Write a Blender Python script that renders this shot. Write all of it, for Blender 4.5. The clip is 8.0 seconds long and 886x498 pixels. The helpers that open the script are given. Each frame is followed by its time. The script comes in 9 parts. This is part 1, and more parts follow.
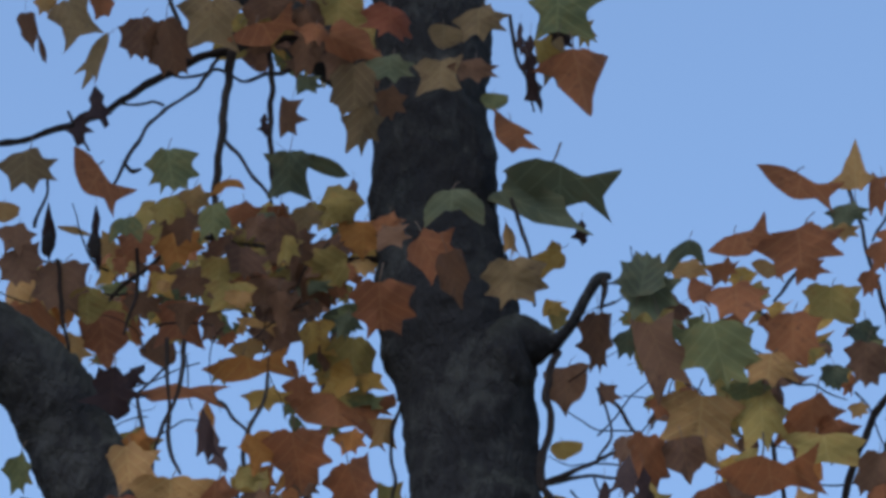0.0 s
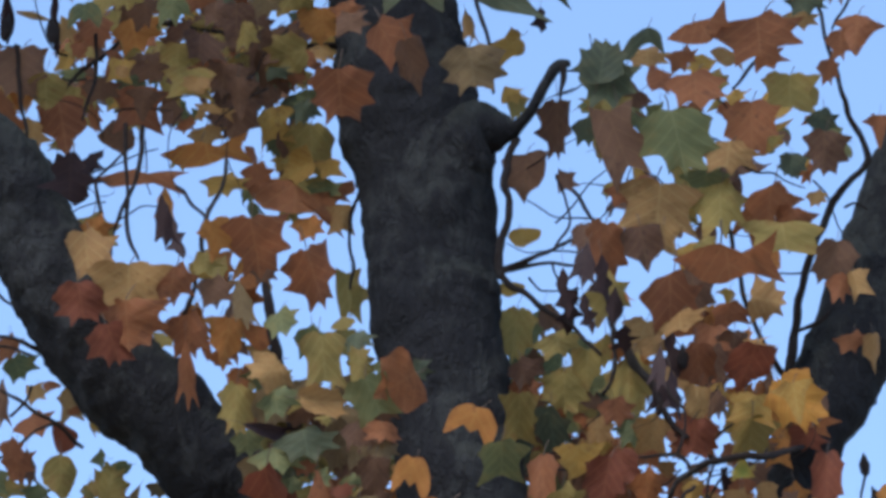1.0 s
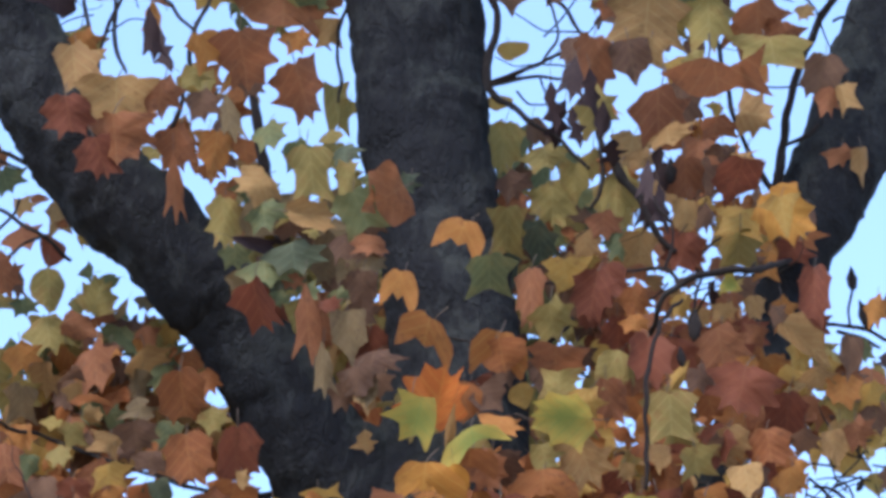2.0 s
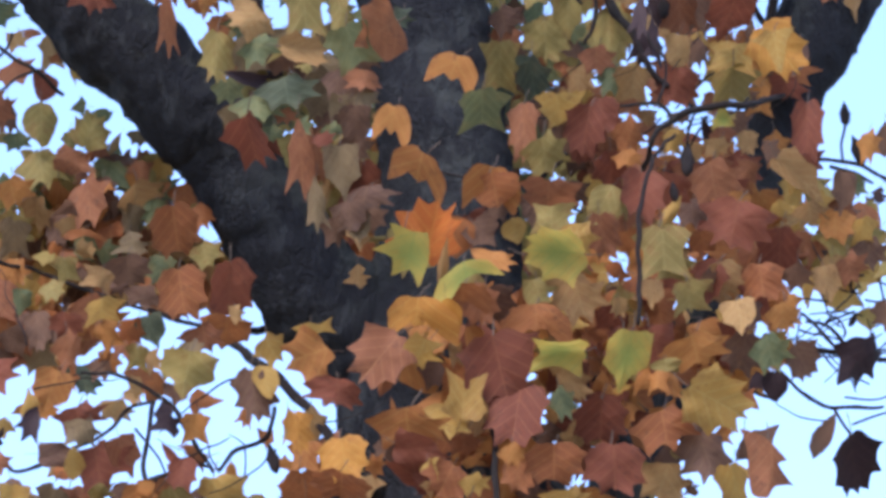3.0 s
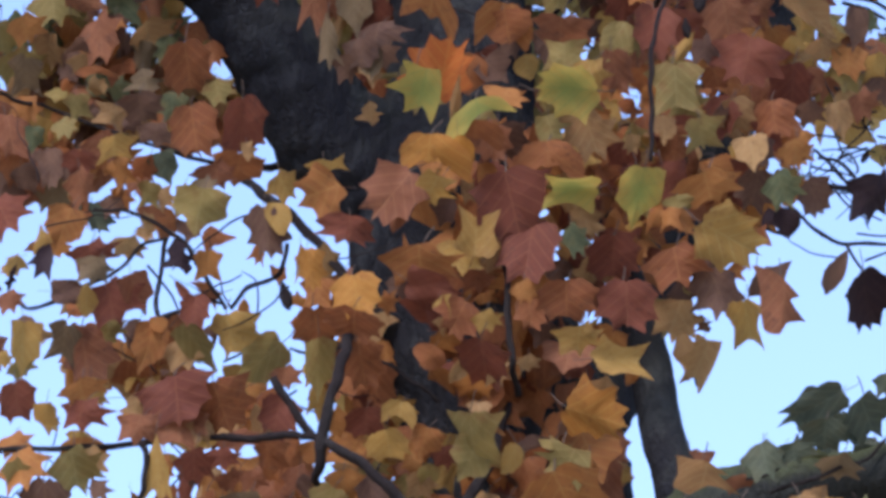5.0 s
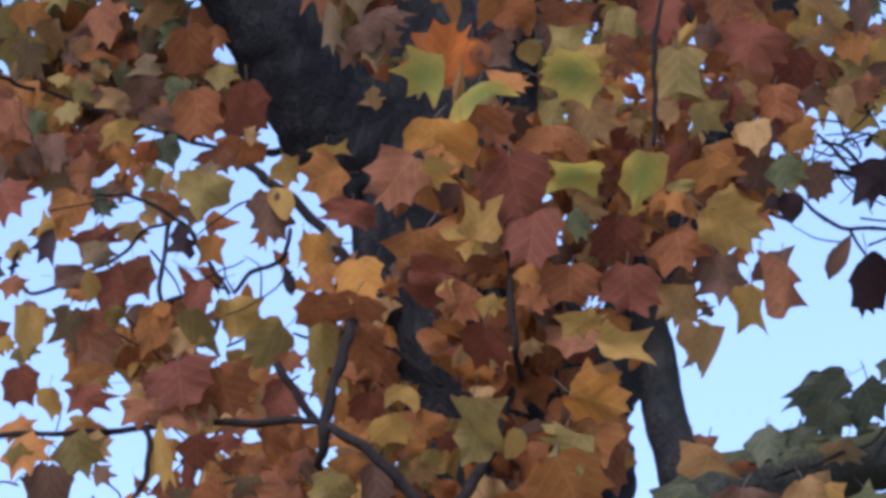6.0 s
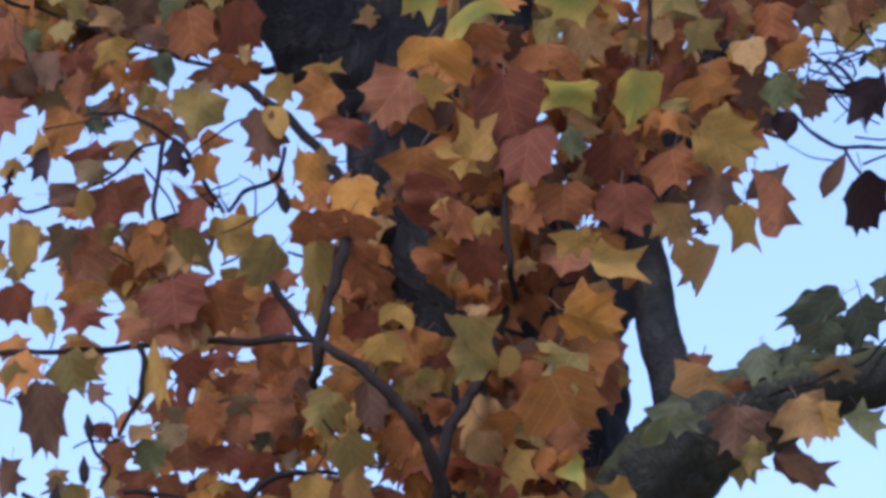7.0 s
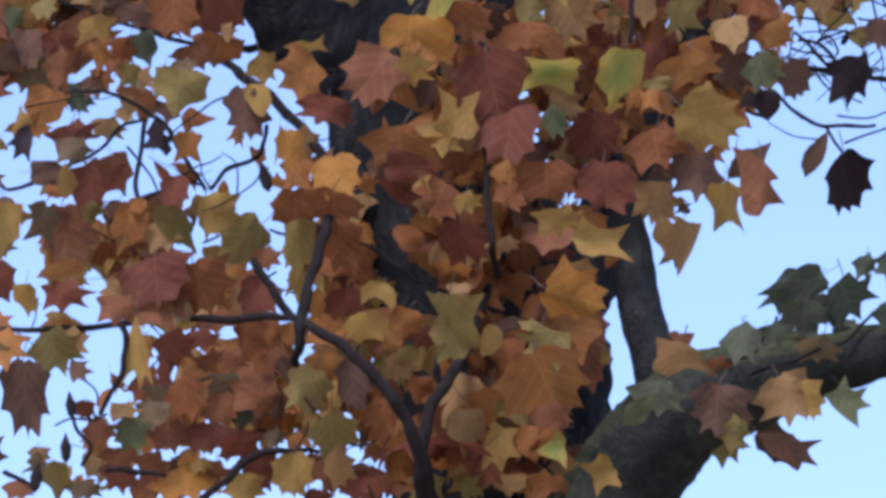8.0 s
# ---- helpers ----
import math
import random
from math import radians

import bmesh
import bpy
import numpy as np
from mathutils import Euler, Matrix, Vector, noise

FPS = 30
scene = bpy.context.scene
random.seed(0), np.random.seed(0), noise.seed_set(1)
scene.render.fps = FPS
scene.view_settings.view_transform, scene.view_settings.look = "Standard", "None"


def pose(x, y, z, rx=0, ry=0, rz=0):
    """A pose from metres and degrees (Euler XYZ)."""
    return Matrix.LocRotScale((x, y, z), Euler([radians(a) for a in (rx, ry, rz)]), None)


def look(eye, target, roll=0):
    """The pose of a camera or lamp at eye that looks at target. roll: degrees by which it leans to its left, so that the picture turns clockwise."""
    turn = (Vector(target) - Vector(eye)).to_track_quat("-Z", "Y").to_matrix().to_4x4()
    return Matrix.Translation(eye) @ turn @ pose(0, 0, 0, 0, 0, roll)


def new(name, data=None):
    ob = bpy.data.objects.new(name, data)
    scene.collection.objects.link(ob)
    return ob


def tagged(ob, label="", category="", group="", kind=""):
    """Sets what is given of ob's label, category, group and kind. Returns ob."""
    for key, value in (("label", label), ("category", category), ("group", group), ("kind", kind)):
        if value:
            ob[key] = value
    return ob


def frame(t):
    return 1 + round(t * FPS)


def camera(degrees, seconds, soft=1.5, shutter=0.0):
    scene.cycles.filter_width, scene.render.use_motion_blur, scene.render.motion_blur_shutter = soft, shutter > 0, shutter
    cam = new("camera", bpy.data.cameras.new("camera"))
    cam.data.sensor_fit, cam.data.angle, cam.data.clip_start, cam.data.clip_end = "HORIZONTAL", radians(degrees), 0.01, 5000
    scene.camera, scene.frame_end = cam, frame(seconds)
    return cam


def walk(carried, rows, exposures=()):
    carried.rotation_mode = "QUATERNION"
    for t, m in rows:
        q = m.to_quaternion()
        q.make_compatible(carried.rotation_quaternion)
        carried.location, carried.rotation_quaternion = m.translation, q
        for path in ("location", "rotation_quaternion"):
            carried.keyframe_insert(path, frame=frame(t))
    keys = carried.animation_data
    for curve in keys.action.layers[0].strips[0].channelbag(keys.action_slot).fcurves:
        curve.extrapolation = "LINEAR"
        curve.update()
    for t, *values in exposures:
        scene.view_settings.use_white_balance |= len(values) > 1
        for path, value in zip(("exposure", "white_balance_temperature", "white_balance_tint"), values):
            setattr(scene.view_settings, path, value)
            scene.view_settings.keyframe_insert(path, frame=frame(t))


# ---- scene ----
# The camera stands still on the ground and tilts down along a tree with a long lens.
EYE = (0.0, 0.0, 1.6)
cam = camera(9.0, 8.0, soft=3.7)
# seconds, elevation, turn to the left, roll (degrees)
ROWS = [
    (0.0, 29.234, 0.471, 0.0),
    (0.5, 28.124, 0.319, 0.0),
    (1.0, 27.064, -0.006, 0.0),
    (1.5, 26.000, -0.000, 0.0),
    (2.0, 25.166, -0.143, 0.0),
    (2.2, 24.827, -0.260, 0.0),
    (3.3, 23.230, -0.166, 0.0),
    (3.5, 23.161, 0.150, 0.0),
    (4.0, 22.585, 0.137, 0.0),
    (4.5, 21.929, -0.130, 0.0),
    (4.7, 21.855, -0.117, 0.0),
    (5.8, 21.740, -0.037, 0.0),
    (6.0, 21.669, -0.052, 0.0),
    (6.5, 21.463, -0.003, 0.0),
    (7.0, 20.840, -0.113, 0.0),
    (7.5, 20.615, -0.135, 0.0),
    (8.0, 20.618, -0.309, 0.0),
]
EXPOSURES = [(0.0, 0.71, 6480, 9), (0.5, 0.94, 6450, 9), (1.0, 1.12, 6400, 10), (1.5, 1.34, 6280, 11), (2.0, 1.62, 6250, 13), (3.5, 1.78, 6150, 20), (4.5, 1.44, 6180, 22), (6.5, 1.22, 6200, 23), (8.0, 1.13, 6100, 24)]
walk(cam, [(t, pose(*EYE, 90 + up, 0, left) @ pose(0, 0, 0, 0, 0, roll)) for t, up, left, roll in ROWS], EXPOSURES)

# ---- light: an overcast, bluish sky and a very soft sun ----
SUN_UP, SUN_ROUND = 48.0, 205.0
world = bpy.data.worlds.new("sky")
scene.world = world
world.use_nodes = True
wn = world.node_tree.nodes
sky = wn.new("ShaderNodeTexSky")
sky.sky_type = "NISHITA"
sky.sun_disc = False
sky.sun_elevation = radians(SUN_UP)
sky.sun_rotation = radians(SUN_ROUND)
sky.air_density, sky.dust_density, sky.ozone_density = 1.0, 0.7, 3.0
wn["Background"].inputs["Strength"].default_value = 0.15
world.node_tree.links.new(sky.outputs["Color"], wn["Background"].inputs["Color"])
sun = new("sun", bpy.data.lights.new("sun", "SUN"))
sun.data.energy, sun.data.angle, sun.data.color = 2.25, radians(24), (1.0, 0.95, 0.88)
a, b = radians(SUN_ROUND), radians(SUN_UP)
sun.matrix_world = look((math.sin(a) * math.cos(b) * 50, math.cos(a) * math.cos(b) * 50, math.sin(b) * 50), (0, 0, 0))


# ---- materials ----
def material(name, rough=0.8):
    m = bpy.data.materials.new(name)
    m.use_nodes = True
    bsdf = m.node_tree.nodes["Principled BSDF"]
    bsdf.inputs["Roughness"].default_value = rough
    return m, m.node_tree.nodes, m.node_tree.links, bsdf


def noise_node(n, l, coord, scale, detail=6, rough=0.6):
    t = n.new("ShaderNodeTexNoise")
    t.inputs["Scale"].default_value, t.inputs["Detail"].default_value, t.inputs["Roughness"].default_value = scale, detail, rough
    l.new(coord, t.inputs["Vector"])
    return t.outputs["Fac"]


def ramp(n, l, fac, *stops):
    r = n.new("ShaderNodeValToRGB")
    while len(r.color_ramp.elements) < len(stops):
        r.color_ramp.elements.new(0.5)
    for e, (p, c) in zip(r.color_ramp.elements, stops):
        e.position, e.color = p, (*c, 1)
    l.new(fac, r.inputs["Fac"])
    return r.outputs["Color"]


def mixed(n, l, fac, a, b, blend="MIX"):
    m = n.new("ShaderNodeMix")
    m.data_type, m.blend_type = "RGBA", blend
    for socket, value in ((m.inputs[0], fac), (m.inputs[6], a), (m.inputs[7], b)):
        if isinstance(value, (int, float)):
            socket.default_value = value
        elif isinstance(value, tuple):
            socket.default_value = (*value, 1)
        else:
            l.new(value, socket)
    return m.outputs[2]


def math_node(n, l, op, a, b=0.0):
    m = n.new("ShaderNodeMath")
    m.operation = op
    for socket, value in zip(m.inputs, (a, b)):
        if isinstance(value, (int, float)):
            socket.default_value = value
        else:
            l.new(value, socket)
    return m.outputs[0]


def bark_material(name, dark, light, lichen, moss, grain=1.0):
    """Rough scaly bark: short ragged fissures, a fine grain, pale lichen patches, moss on upper sides."""
    m, n, l, bsdf = material(name, 0.95)
    bsdf.inputs["Specular IOR Level"].default_value = 0.12
    co = n.new("ShaderNodeTexCoord").outputs["Object"]
    stretch = n.new("ShaderNodeMapping")
    stretch.inputs["Scale"].default_value = (1, 1, 0.5)
    l.new(co, stretch.inputs["Vector"])
    swirl = n.new("ShaderNodeTexNoise")
    swirl.inputs["Scale"].default_value, swirl.inputs["Detail"].default_value = 26 * grain, 5
    l.new(stretch.outputs[0], swirl.inputs["Vector"])
    warp = mixed(n, l, 0.12, stretch.outputs[0], swirl.outputs["Color"], "ADD")
    crack = n.new("ShaderNodeTexVoronoi")
    crack.feature = "DISTANCE_TO_EDGE"
    crack.inputs["Scale"].default_value = 48 * grain
    l.new(warp, crack.inputs["Vector"])
    fine = noise_node(n, l, stretch.outputs[0], 120 * grain, 7, 0.7)
    mid = noise_node(n, l, warp, 30 * grain, 5, 0.65)
    broad = noise_node(n, l, co, 6, 4)
    plate = math_node(n, l, "MINIMUM", crack.outputs["Distance"], 0.22)
    base = mixed(n, l, math_node(n, l, "ADD", math_node(n, l, "MULTIPLY", mid, 0.6), math_node(n, l, "MULTIPLY", fine, 0.4)), dark, light)
    seam = ramp(n, l, math_node(n, l, "ADD", plate, math_node(n, l, "MULTIPLY", mid, 0.2)), (0.06, (0.55, 0.55, 0.55)), (0.22, (1, 1, 1)))
    base = mixed(n, l, 0.7, base, seam, "MULTIPLY")
    spread = math_node(n, l, "ADD", math_node(n, l, "MULTIPLY", broad, 0.55), math_node(n, l, "MULTIPLY", mid, 0.45))
    base = mixed(n, l, math_node(n, l, "MULTIPLY", ramp(n, l, spread, (0.51, (0, 0, 0)), (0.58, (1, 1, 1))), 0.52), base, lichen)
    if moss:
        up = n.new("ShaderNodeSeparateXYZ")
        l.new(n.new("ShaderNodeNewGeometry").outputs["Normal"], up.inputs[0])
        f = math_node(n, l, "ADD", up.outputs["Z"], math_node(n, l, "SUBTRACT", math_node(n, l, "ADD", broad, mid), 1.0))
        f = ramp(n, l, f, (0.02, (0, 0, 0)), (0.55, (moss, moss, moss)))
        base = mixed(n, l, f, base, mixed(n, l, fine, (0.026, 0.035, 0.015), (0.078, 0.090, 0.036)))
    l.new(base, bsdf.inputs["Base Color"])
    height = math_node(n, l, "ADD", math_node(n, l, "MULTIPLY", plate, 2.0), math_node(n, l, "ADD", math_node(n, l, "MULTIPLY", fine, 0.7), mid))
    bump = n.new("ShaderNodeBump")
    bump.inputs["Strength"].default_value, bump.inputs["Distance"].default_value = 0.7, 0.010
    l.new(height, bump.inputs["Height"])
    l.new(bump.outputs["Normal"], bsdf.inputs["Normal"])
    return m


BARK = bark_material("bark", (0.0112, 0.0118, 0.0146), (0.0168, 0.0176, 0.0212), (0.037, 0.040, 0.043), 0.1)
MOSSY = bark_material("mossy_bark", (0.0135, 0.0150, 0.0150), (0.034, 0.038, 0.034), (0.052, 0.058, 0.050), 0.62)
TWIG = bark_material("twig_bark", (0.013, 0.010, 0.011), (0.036, 0.028, 0.027), (0.048, 0.045, 0.044), 0.0, 3.0)


def leaf_material(name, low, high, blotch, vein, glow=0.45, heart=None):
    """Autumn leaf: two tones, blotches, paler veins along the leaf, light passing through the blade."""
    m, n, l, bsdf = material(name, 0.7)
    bsdf.inputs["Specular IOR Level"].default_value = 0.18
    tc = n.new("ShaderNodeTexCoord")
    info = n.new("ShaderNodeObjectInfo").outputs["Random"]
    isle = n.new("ShaderNodeNewGeometry").outputs["Random Per Island"]
    pick = math_node(n, l, "FRACT", math_node(n, l, "ADD", info, isle))
    shift = n.new("ShaderNodeVectorMath")
    shift.operation = "ADD"
    l.new(tc.outputs["UV"], shift.inputs[0])
    l.new(math_node(n, l, "MULTIPLY", pick, 37.0), shift.inputs[1])
    broad = noise_node(n, l, shift.outputs[0], 3.2, 3)
    fine = noise_node(n, l, shift.outputs[0], 17, 5)
    tone = math_node(n, l, "ADD", math_node(n, l, "MULTIPLY", pick, 0.62), math_node(n, l, "MULTIPLY", math_node(n, l, "SUBTRACT", broad, 0.35), 1.3))
    base = mixed(n, l, tone, low, high)
    spots = ramp(n, l, math_node(n, l, "ADD", math_node(n, l, "MULTIPLY", broad, 0.5), math_node(n, l, "MULTIPLY", fine, 0.5)), (0.54, (0, 0, 0)), (0.66, (1, 1, 1)))
    base = mixed(n, l, math_node(n, l, "MULTIPLY", spots, 0.75), base, blotch)
    fleck = ramp(n, l, noise_node(n, l, shift.outputs[0], 34, 4), (0.56, (0, 0, 0)), (0.68, (1, 1, 1)))
    base = mixed(n, l, math_node(n, l, "MULTIPLY", fleck, 0.45), base, blotch)
    rim = n.new("ShaderNodeVectorMath")
    rim.operation = "DISTANCE"
    l.new(tc.outputs["UV"], rim.inputs[0])
    rim.inputs[1].default_value = (0.5, 0.5, 0)
    dry = math_node(n, l, "ADD", rim.outputs["Value"], math_node(n, l, "MULTIPLY", math_node(n, l, "SUBTRACT", broad, 0.5), 1.1))
    base = mixed(n, l, math_node(n, l, "MULTIPLY", ramp(n, l, dry, (0.32, (0, 0, 0)), (0.6, (1, 1, 1))), 0.4), base, blotch)
    uv = n.new("ShaderNodeSeparateXYZ")
    l.new(tc.outputs["UV"], uv.inputs[0])
    side = math_node(n, l, "ABSOLUTE", math_node(n, l, "SUBTRACT", uv.outputs["X"], 0.5))
    run = math_node(n, l, "ADD", uv.outputs["Y"], math_node(n, l, "MULTIPLY", side, 0.9))
    comb = math_node(n, l, "ABSOLUTE", math_node(n, l, "SUBTRACT", math_node(n, l, "FRACT", math_node(n, l, "MULTIPLY", run, 5.0)), 0.5))
    ribs = math_node(n, l, "MAXIMUM", math_node(n, l, "LESS_THAN", comb, 0.06), math_node(n, l, "LESS_THAN", side, 0.012))
    base = mixed(n, l, math_node(n, l, "MULTIPLY", ribs, 0.5), base, vein)
    if heart:
        away = n.new("ShaderNodeVectorMath")
        away.operation = "DISTANCE"
        l.new(tc.outputs["UV"], away.inputs[0])
        away.inputs[1].default_value = (0.5, 0.5, 0)
        inner = ramp(n, l, math_node(n, l, "ADD", away.outputs["Value"], math_node(n, l, "MULTIPLY", math_node(n, l, "SUBTRACT", fine, 0.5), 0.25)), (0.1, (0.72, 0.72, 0.72)), (0.4, (0, 0, 0)))
        base = mixed(n, l, inner, base, heart)
    l.new(base, bsdf.inputs["Base Color"])
    bump = n.new("ShaderNodeBump")
    bump.inputs["Strength"].default_value, bump.inputs["Distance"].default_value = 0.45, 0.003
    l.new(math_node(n, l, "ADD", math_node(n, l, "MULTIPLY", fine, 0.6), math_node(n, l, "SUBTRACT", math_node(n, l, "MULTIPLY", comb, 0.35), math_node(n, l, "MULTIPLY", ribs, 0.3))), bump.inputs["Height"])
    l.new(bump.outputs["Normal"], bsdf.inputs["Normal"])
    through_light = n.new("ShaderNodeBsdfTranslucent")
    l.new(base, through_light.inputs["Color"])
    mix = n.new("ShaderNodeMixShader")
    mix.inputs[0].default_value = glow
    l.new(bsdf.outputs[0], mix.inputs[1])
    l.new(through_light.outputs[0], mix.inputs[2])
    l.new(mix.outputs[0], n["Material Output"].inputs["Surface"])
    return m


LEAF = {
    "yellow": leaf_material("yellow_leaf", (0.311, 0.181, 0.050), (0.420, 0.260, 0.072), (0.213, 0.112, 0.045), (0.414, 0.299, 0.102), 0.52),
    "orange": leaf_material("orange_leaf", (0.286, 0.109, 0.036), (0.398, 0.177, 0.049), (0.170, 0.067, 0.030), (0.417, 0.219, 0.067), 0.52),
    "amber": leaf_material("amber_leaf", (0.447, 0.113, 0.033), (0.531, 0.179, 0.044), (0.291, 0.069, 0.029), (0.546, 0.231, 0.059), 0.5),
    "gold": leaf_material("golden_orange_leaf", (0.370, 0.158, 0.036), (0.455, 0.222, 0.046), (0.240, 0.092, 0.030), (0.470, 0.270, 0.070), 0.52),
    "rust": leaf_material("rust_leaf", (0.173, 0.066, 0.035), (0.275, 0.111, 0.051), (0.107, 0.046, 0.031), (0.294, 0.141, 0.067), 0.5),
    "russet": leaf_material("russet_leaf", (0.200, 0.068, 0.029), (0.316, 0.122, 0.042), (0.120, 0.046, 0.026), (0.332, 0.152, 0.056), 0.52),
    "red": leaf_material("dull_red_leaf", (0.121, 0.038, 0.024), (0.190, 0.059, 0.032), (0.084, 0.032, 0.023), (0.211, 0.081, 0.041), 0.48),
    "brown": leaf_material("brown_leaf", (0.088, 0.047, 0.035), (0.148, 0.080, 0.049), (0.062, 0.036, 0.028), (0.170, 0.102, 0.058), 0.45),
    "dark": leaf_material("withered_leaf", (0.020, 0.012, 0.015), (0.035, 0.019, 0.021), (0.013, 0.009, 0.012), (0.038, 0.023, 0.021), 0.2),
    "green": leaf_material("green_leaf", (0.069, 0.087, 0.048), (0.128, 0.135, 0.059), (0.151, 0.122, 0.050), (0.173, 0.180, 0.089), 0.42),
    "deep": leaf_material("deep_green_leaf", (0.038, 0.050, 0.038), (0.072, 0.082, 0.047), (0.075, 0.070, 0.042), (0.104, 0.126, 0.079), 0.32),
    "olive": leaf_material("olive_yellow_leaf", (0.177, 0.139, 0.049), (0.280, 0.209, 0.067), (0.204, 0.109, 0.043), (0.310, 0.250, 0.099), 0.5),
    "lime": leaf_material("yellow_green_leaf", (0.350, 0.285, 0.066), (0.430, 0.330, 0.082), (0.350, 0.210, 0.054), (0.195, 0.245, 0.075), 0.45, (0.160, 0.220, 0.060)),
    "fawn": leaf_material("fawn_leaf", (0.266, 0.148, 0.064), (0.357, 0.216, 0.087), (0.164, 0.084, 0.040), (0.367, 0.255, 0.109), 0.5),
    "drab": leaf_material("drab_leaf", (0.120, 0.084, 0.050), (0.192, 0.134, 0.068), (0.088, 0.056, 0.040), (0.210, 0.160, 0.088), 0.46),
}
STALK, n_, l_, b_ = material("leaf_stalk", 0.6)
b_.inputs["Base Color"].default_value = (0.055, 0.032, 0.018, 1)

# ---- shapes ----
def part(name, bm, mat, parent, label=""):
    me = bpy.data.meshes.new(name)
    bm.to_mesh(me)
    bm.free()
    me.materials.append(mat)
    for p in me.polygons:
        p.use_smooth = True
    ob = new(name, me)
    ob.parent = parent
    return tagged(ob, label)


def spline(points, steps):
    """A smooth line through (place, radius) points."""
    ps = [Vector((*p, r)) for p, r in points]
    ps = [2 * ps[0] - ps[1], *ps, 2 * ps[-1] - ps[-2]]
    out = []
    for i in range(1, len(ps) - 2):
        a, b, c, d = ps[i - 1:i + 3]
        for k in range(steps):
            t = k / steps
            out.append(0.5 * (2 * b + (c - a) * t + (2 * a - 5 * b + 4 * c - d) * t * t + (3 * b - a - 3 * c + d) * t ** 3))
    out.append(ps[-2])
    return out


def tube(points, steps, sides, rough=0.0, grain=1.0, wobble=0.0):
    """A limb: rings along a smooth line, its skin lumpy at two scales."""
    bm = bmesh.new()
    line = spline(points, steps)
    for p in line:
        p.xyz += noise.noise_vector(p.xyz * 22) * wobble
        p.w *= 1 + wobble * 30 * noise.noise(p.xyz * 60 + Vector((5, 5, 5)))
    rings = []
    normal = Vector((0.3, -1, 0.2)).normalized()
    for i, p in enumerate(line):
        way = (line[min(i + 1, len(line) - 1)] - line[max(i - 1, 0)]).xyz.normalized()
        normal = (normal - way * normal.dot(way)).normalized()
        other = way.cross(normal)
        ring = []
        for k in range(sides):
            a = 2 * math.pi * k / sides
            d = normal * math.cos(a) + other * math.sin(a)
            q = p.xyz + d * p.w
            if rough:
                lump = noise.noise(q * 9 * grain) * 0.10 + noise.noise(q * 28 * grain) * 0.07 + abs(noise.noise(q * 70 * grain)) * 0.06
                q += d * p.w * rough * lump
            ring.append(bm.verts.new(q))
        rings.append(ring)
    for r, s in zip(rings, rings[1:]):
        for k in range(sides):
            bm.faces.new((r[k], r[(k + 1) % sides], s[(k + 1) % sides], s[k]))
    bm.faces.new(rings[0][::-1])
    bm.faces.new(rings[-1])
    return bm


# Edges of a leaf, the stalk upwards: (x, y, 1 for a pointed corner). Symmetric kinds give one half, from the stalk round to the tip.
HALVES = {}
HALVES["tulip"] = [(0, .40, 0), (.14, .46, 0), (.34, .42, 0), (.55, .28, 1), (.43, .08, 0), (.40, -.08, 0), (.50, -.44, 1), (.26, -.36, 0), (0, -.27, 0)]
HALVES["maple"] = [(0, .41, 0), (.13, .47, 0), (.32, .40, 0), (.53, .24, 1), (.44, .05, 0), (.50, -.18, 1), (.32, -.24, 0), (.24, -.44, 1), (.10, -.40, 0), (0, -.50, 1)]
HALVES["round"] = [(0, .40, 0), (.18, .47, 0), (.38, .37, 0), (.52, .16, 1), (.45, -.02, 0), (.50, -.24, 1), (.33, -.30, 0), (.24, -.48, 1), (.10, -.40, 0), (0, -.42, 0)]
HALVES["shield"] = [(0, .40, 0), (.2, .46, 0), (.44, .33, 1), (.44, .12, 0), (.42, -.14, 1), (.24, -.28, 0), (.14, -.40, 0), (0, -.54, 1)]
HALVES["dome"] = [(0, .34, 0), (.24, .36, 0), (.46, .14, 0), (.52, -.16, 0), (.42, -.34, 1), (.29, -.20, 0), (.14, -.08, 0), (0, -.14, 0)]
HALVES["foot"] = [(0, .36, 0), (.18, .38, 0), (.36, .30, 0), (.56, .20, 1), (.34, .04, 0), (.24, -.16, 0), (0, -.52, 1)]
HALVES["oval"] = [(0, .48, 0), (.28, .40, 0), (.44, .12, 0), (.36, -.22, 0), (.17, -.44, 0), (0, -.50, 1)]
HALVES["strip"] = [(0, .50, 1), (.3, .22, 0), (.42, -.08, 0), (.26, -.36, 0), (0, -.50, 1)]
WHOLES = {}
WHOLES["half"] = [(-.18, .5, 1), (.05, .43, 0), (.36, .42, 1), (.24, .16, 0), (.47, -.08, 1), (.23, -.14, 0), (.22, -.44, 1), (-.03, -.3, 0), (-.25, -.5, 1), (-.32, 0, 0)]
WHOLES["taco"] = [(-.5, -.3, 1), (-.38, .1, 0), (0, .3, 0), (.35, .22, 0), (.5, -.08, 1), (.3, .0, 0), (.1, .02, 0), (-.12, -.08, 0), (-.28, -.28, 0)]
WHOLES["hang"] = [(0, .5, 1), (.2, .3, 0), (.33, .05, 0), (.29, -.15, 0), (.42, -.45, 1), (.18, -.28, 0), (.02, -.5, 1), (-.12, -.25, 0), (-.36, -.36, 1), (-.29, -.05, 0), (-.25, .2, 0)]
WHOLES["wither"] = [(0, .5, 1), (.16, .3, 0), (.12, .12, 0), (.34, -.05, 1), (.16, -.15, 0), (.22, -.35, 0), (.04, -.5, 1), (-.13, -.3, 0), (-.33, -.2, 1), (-.17, 0, 0), (-.24, .22, 0)]
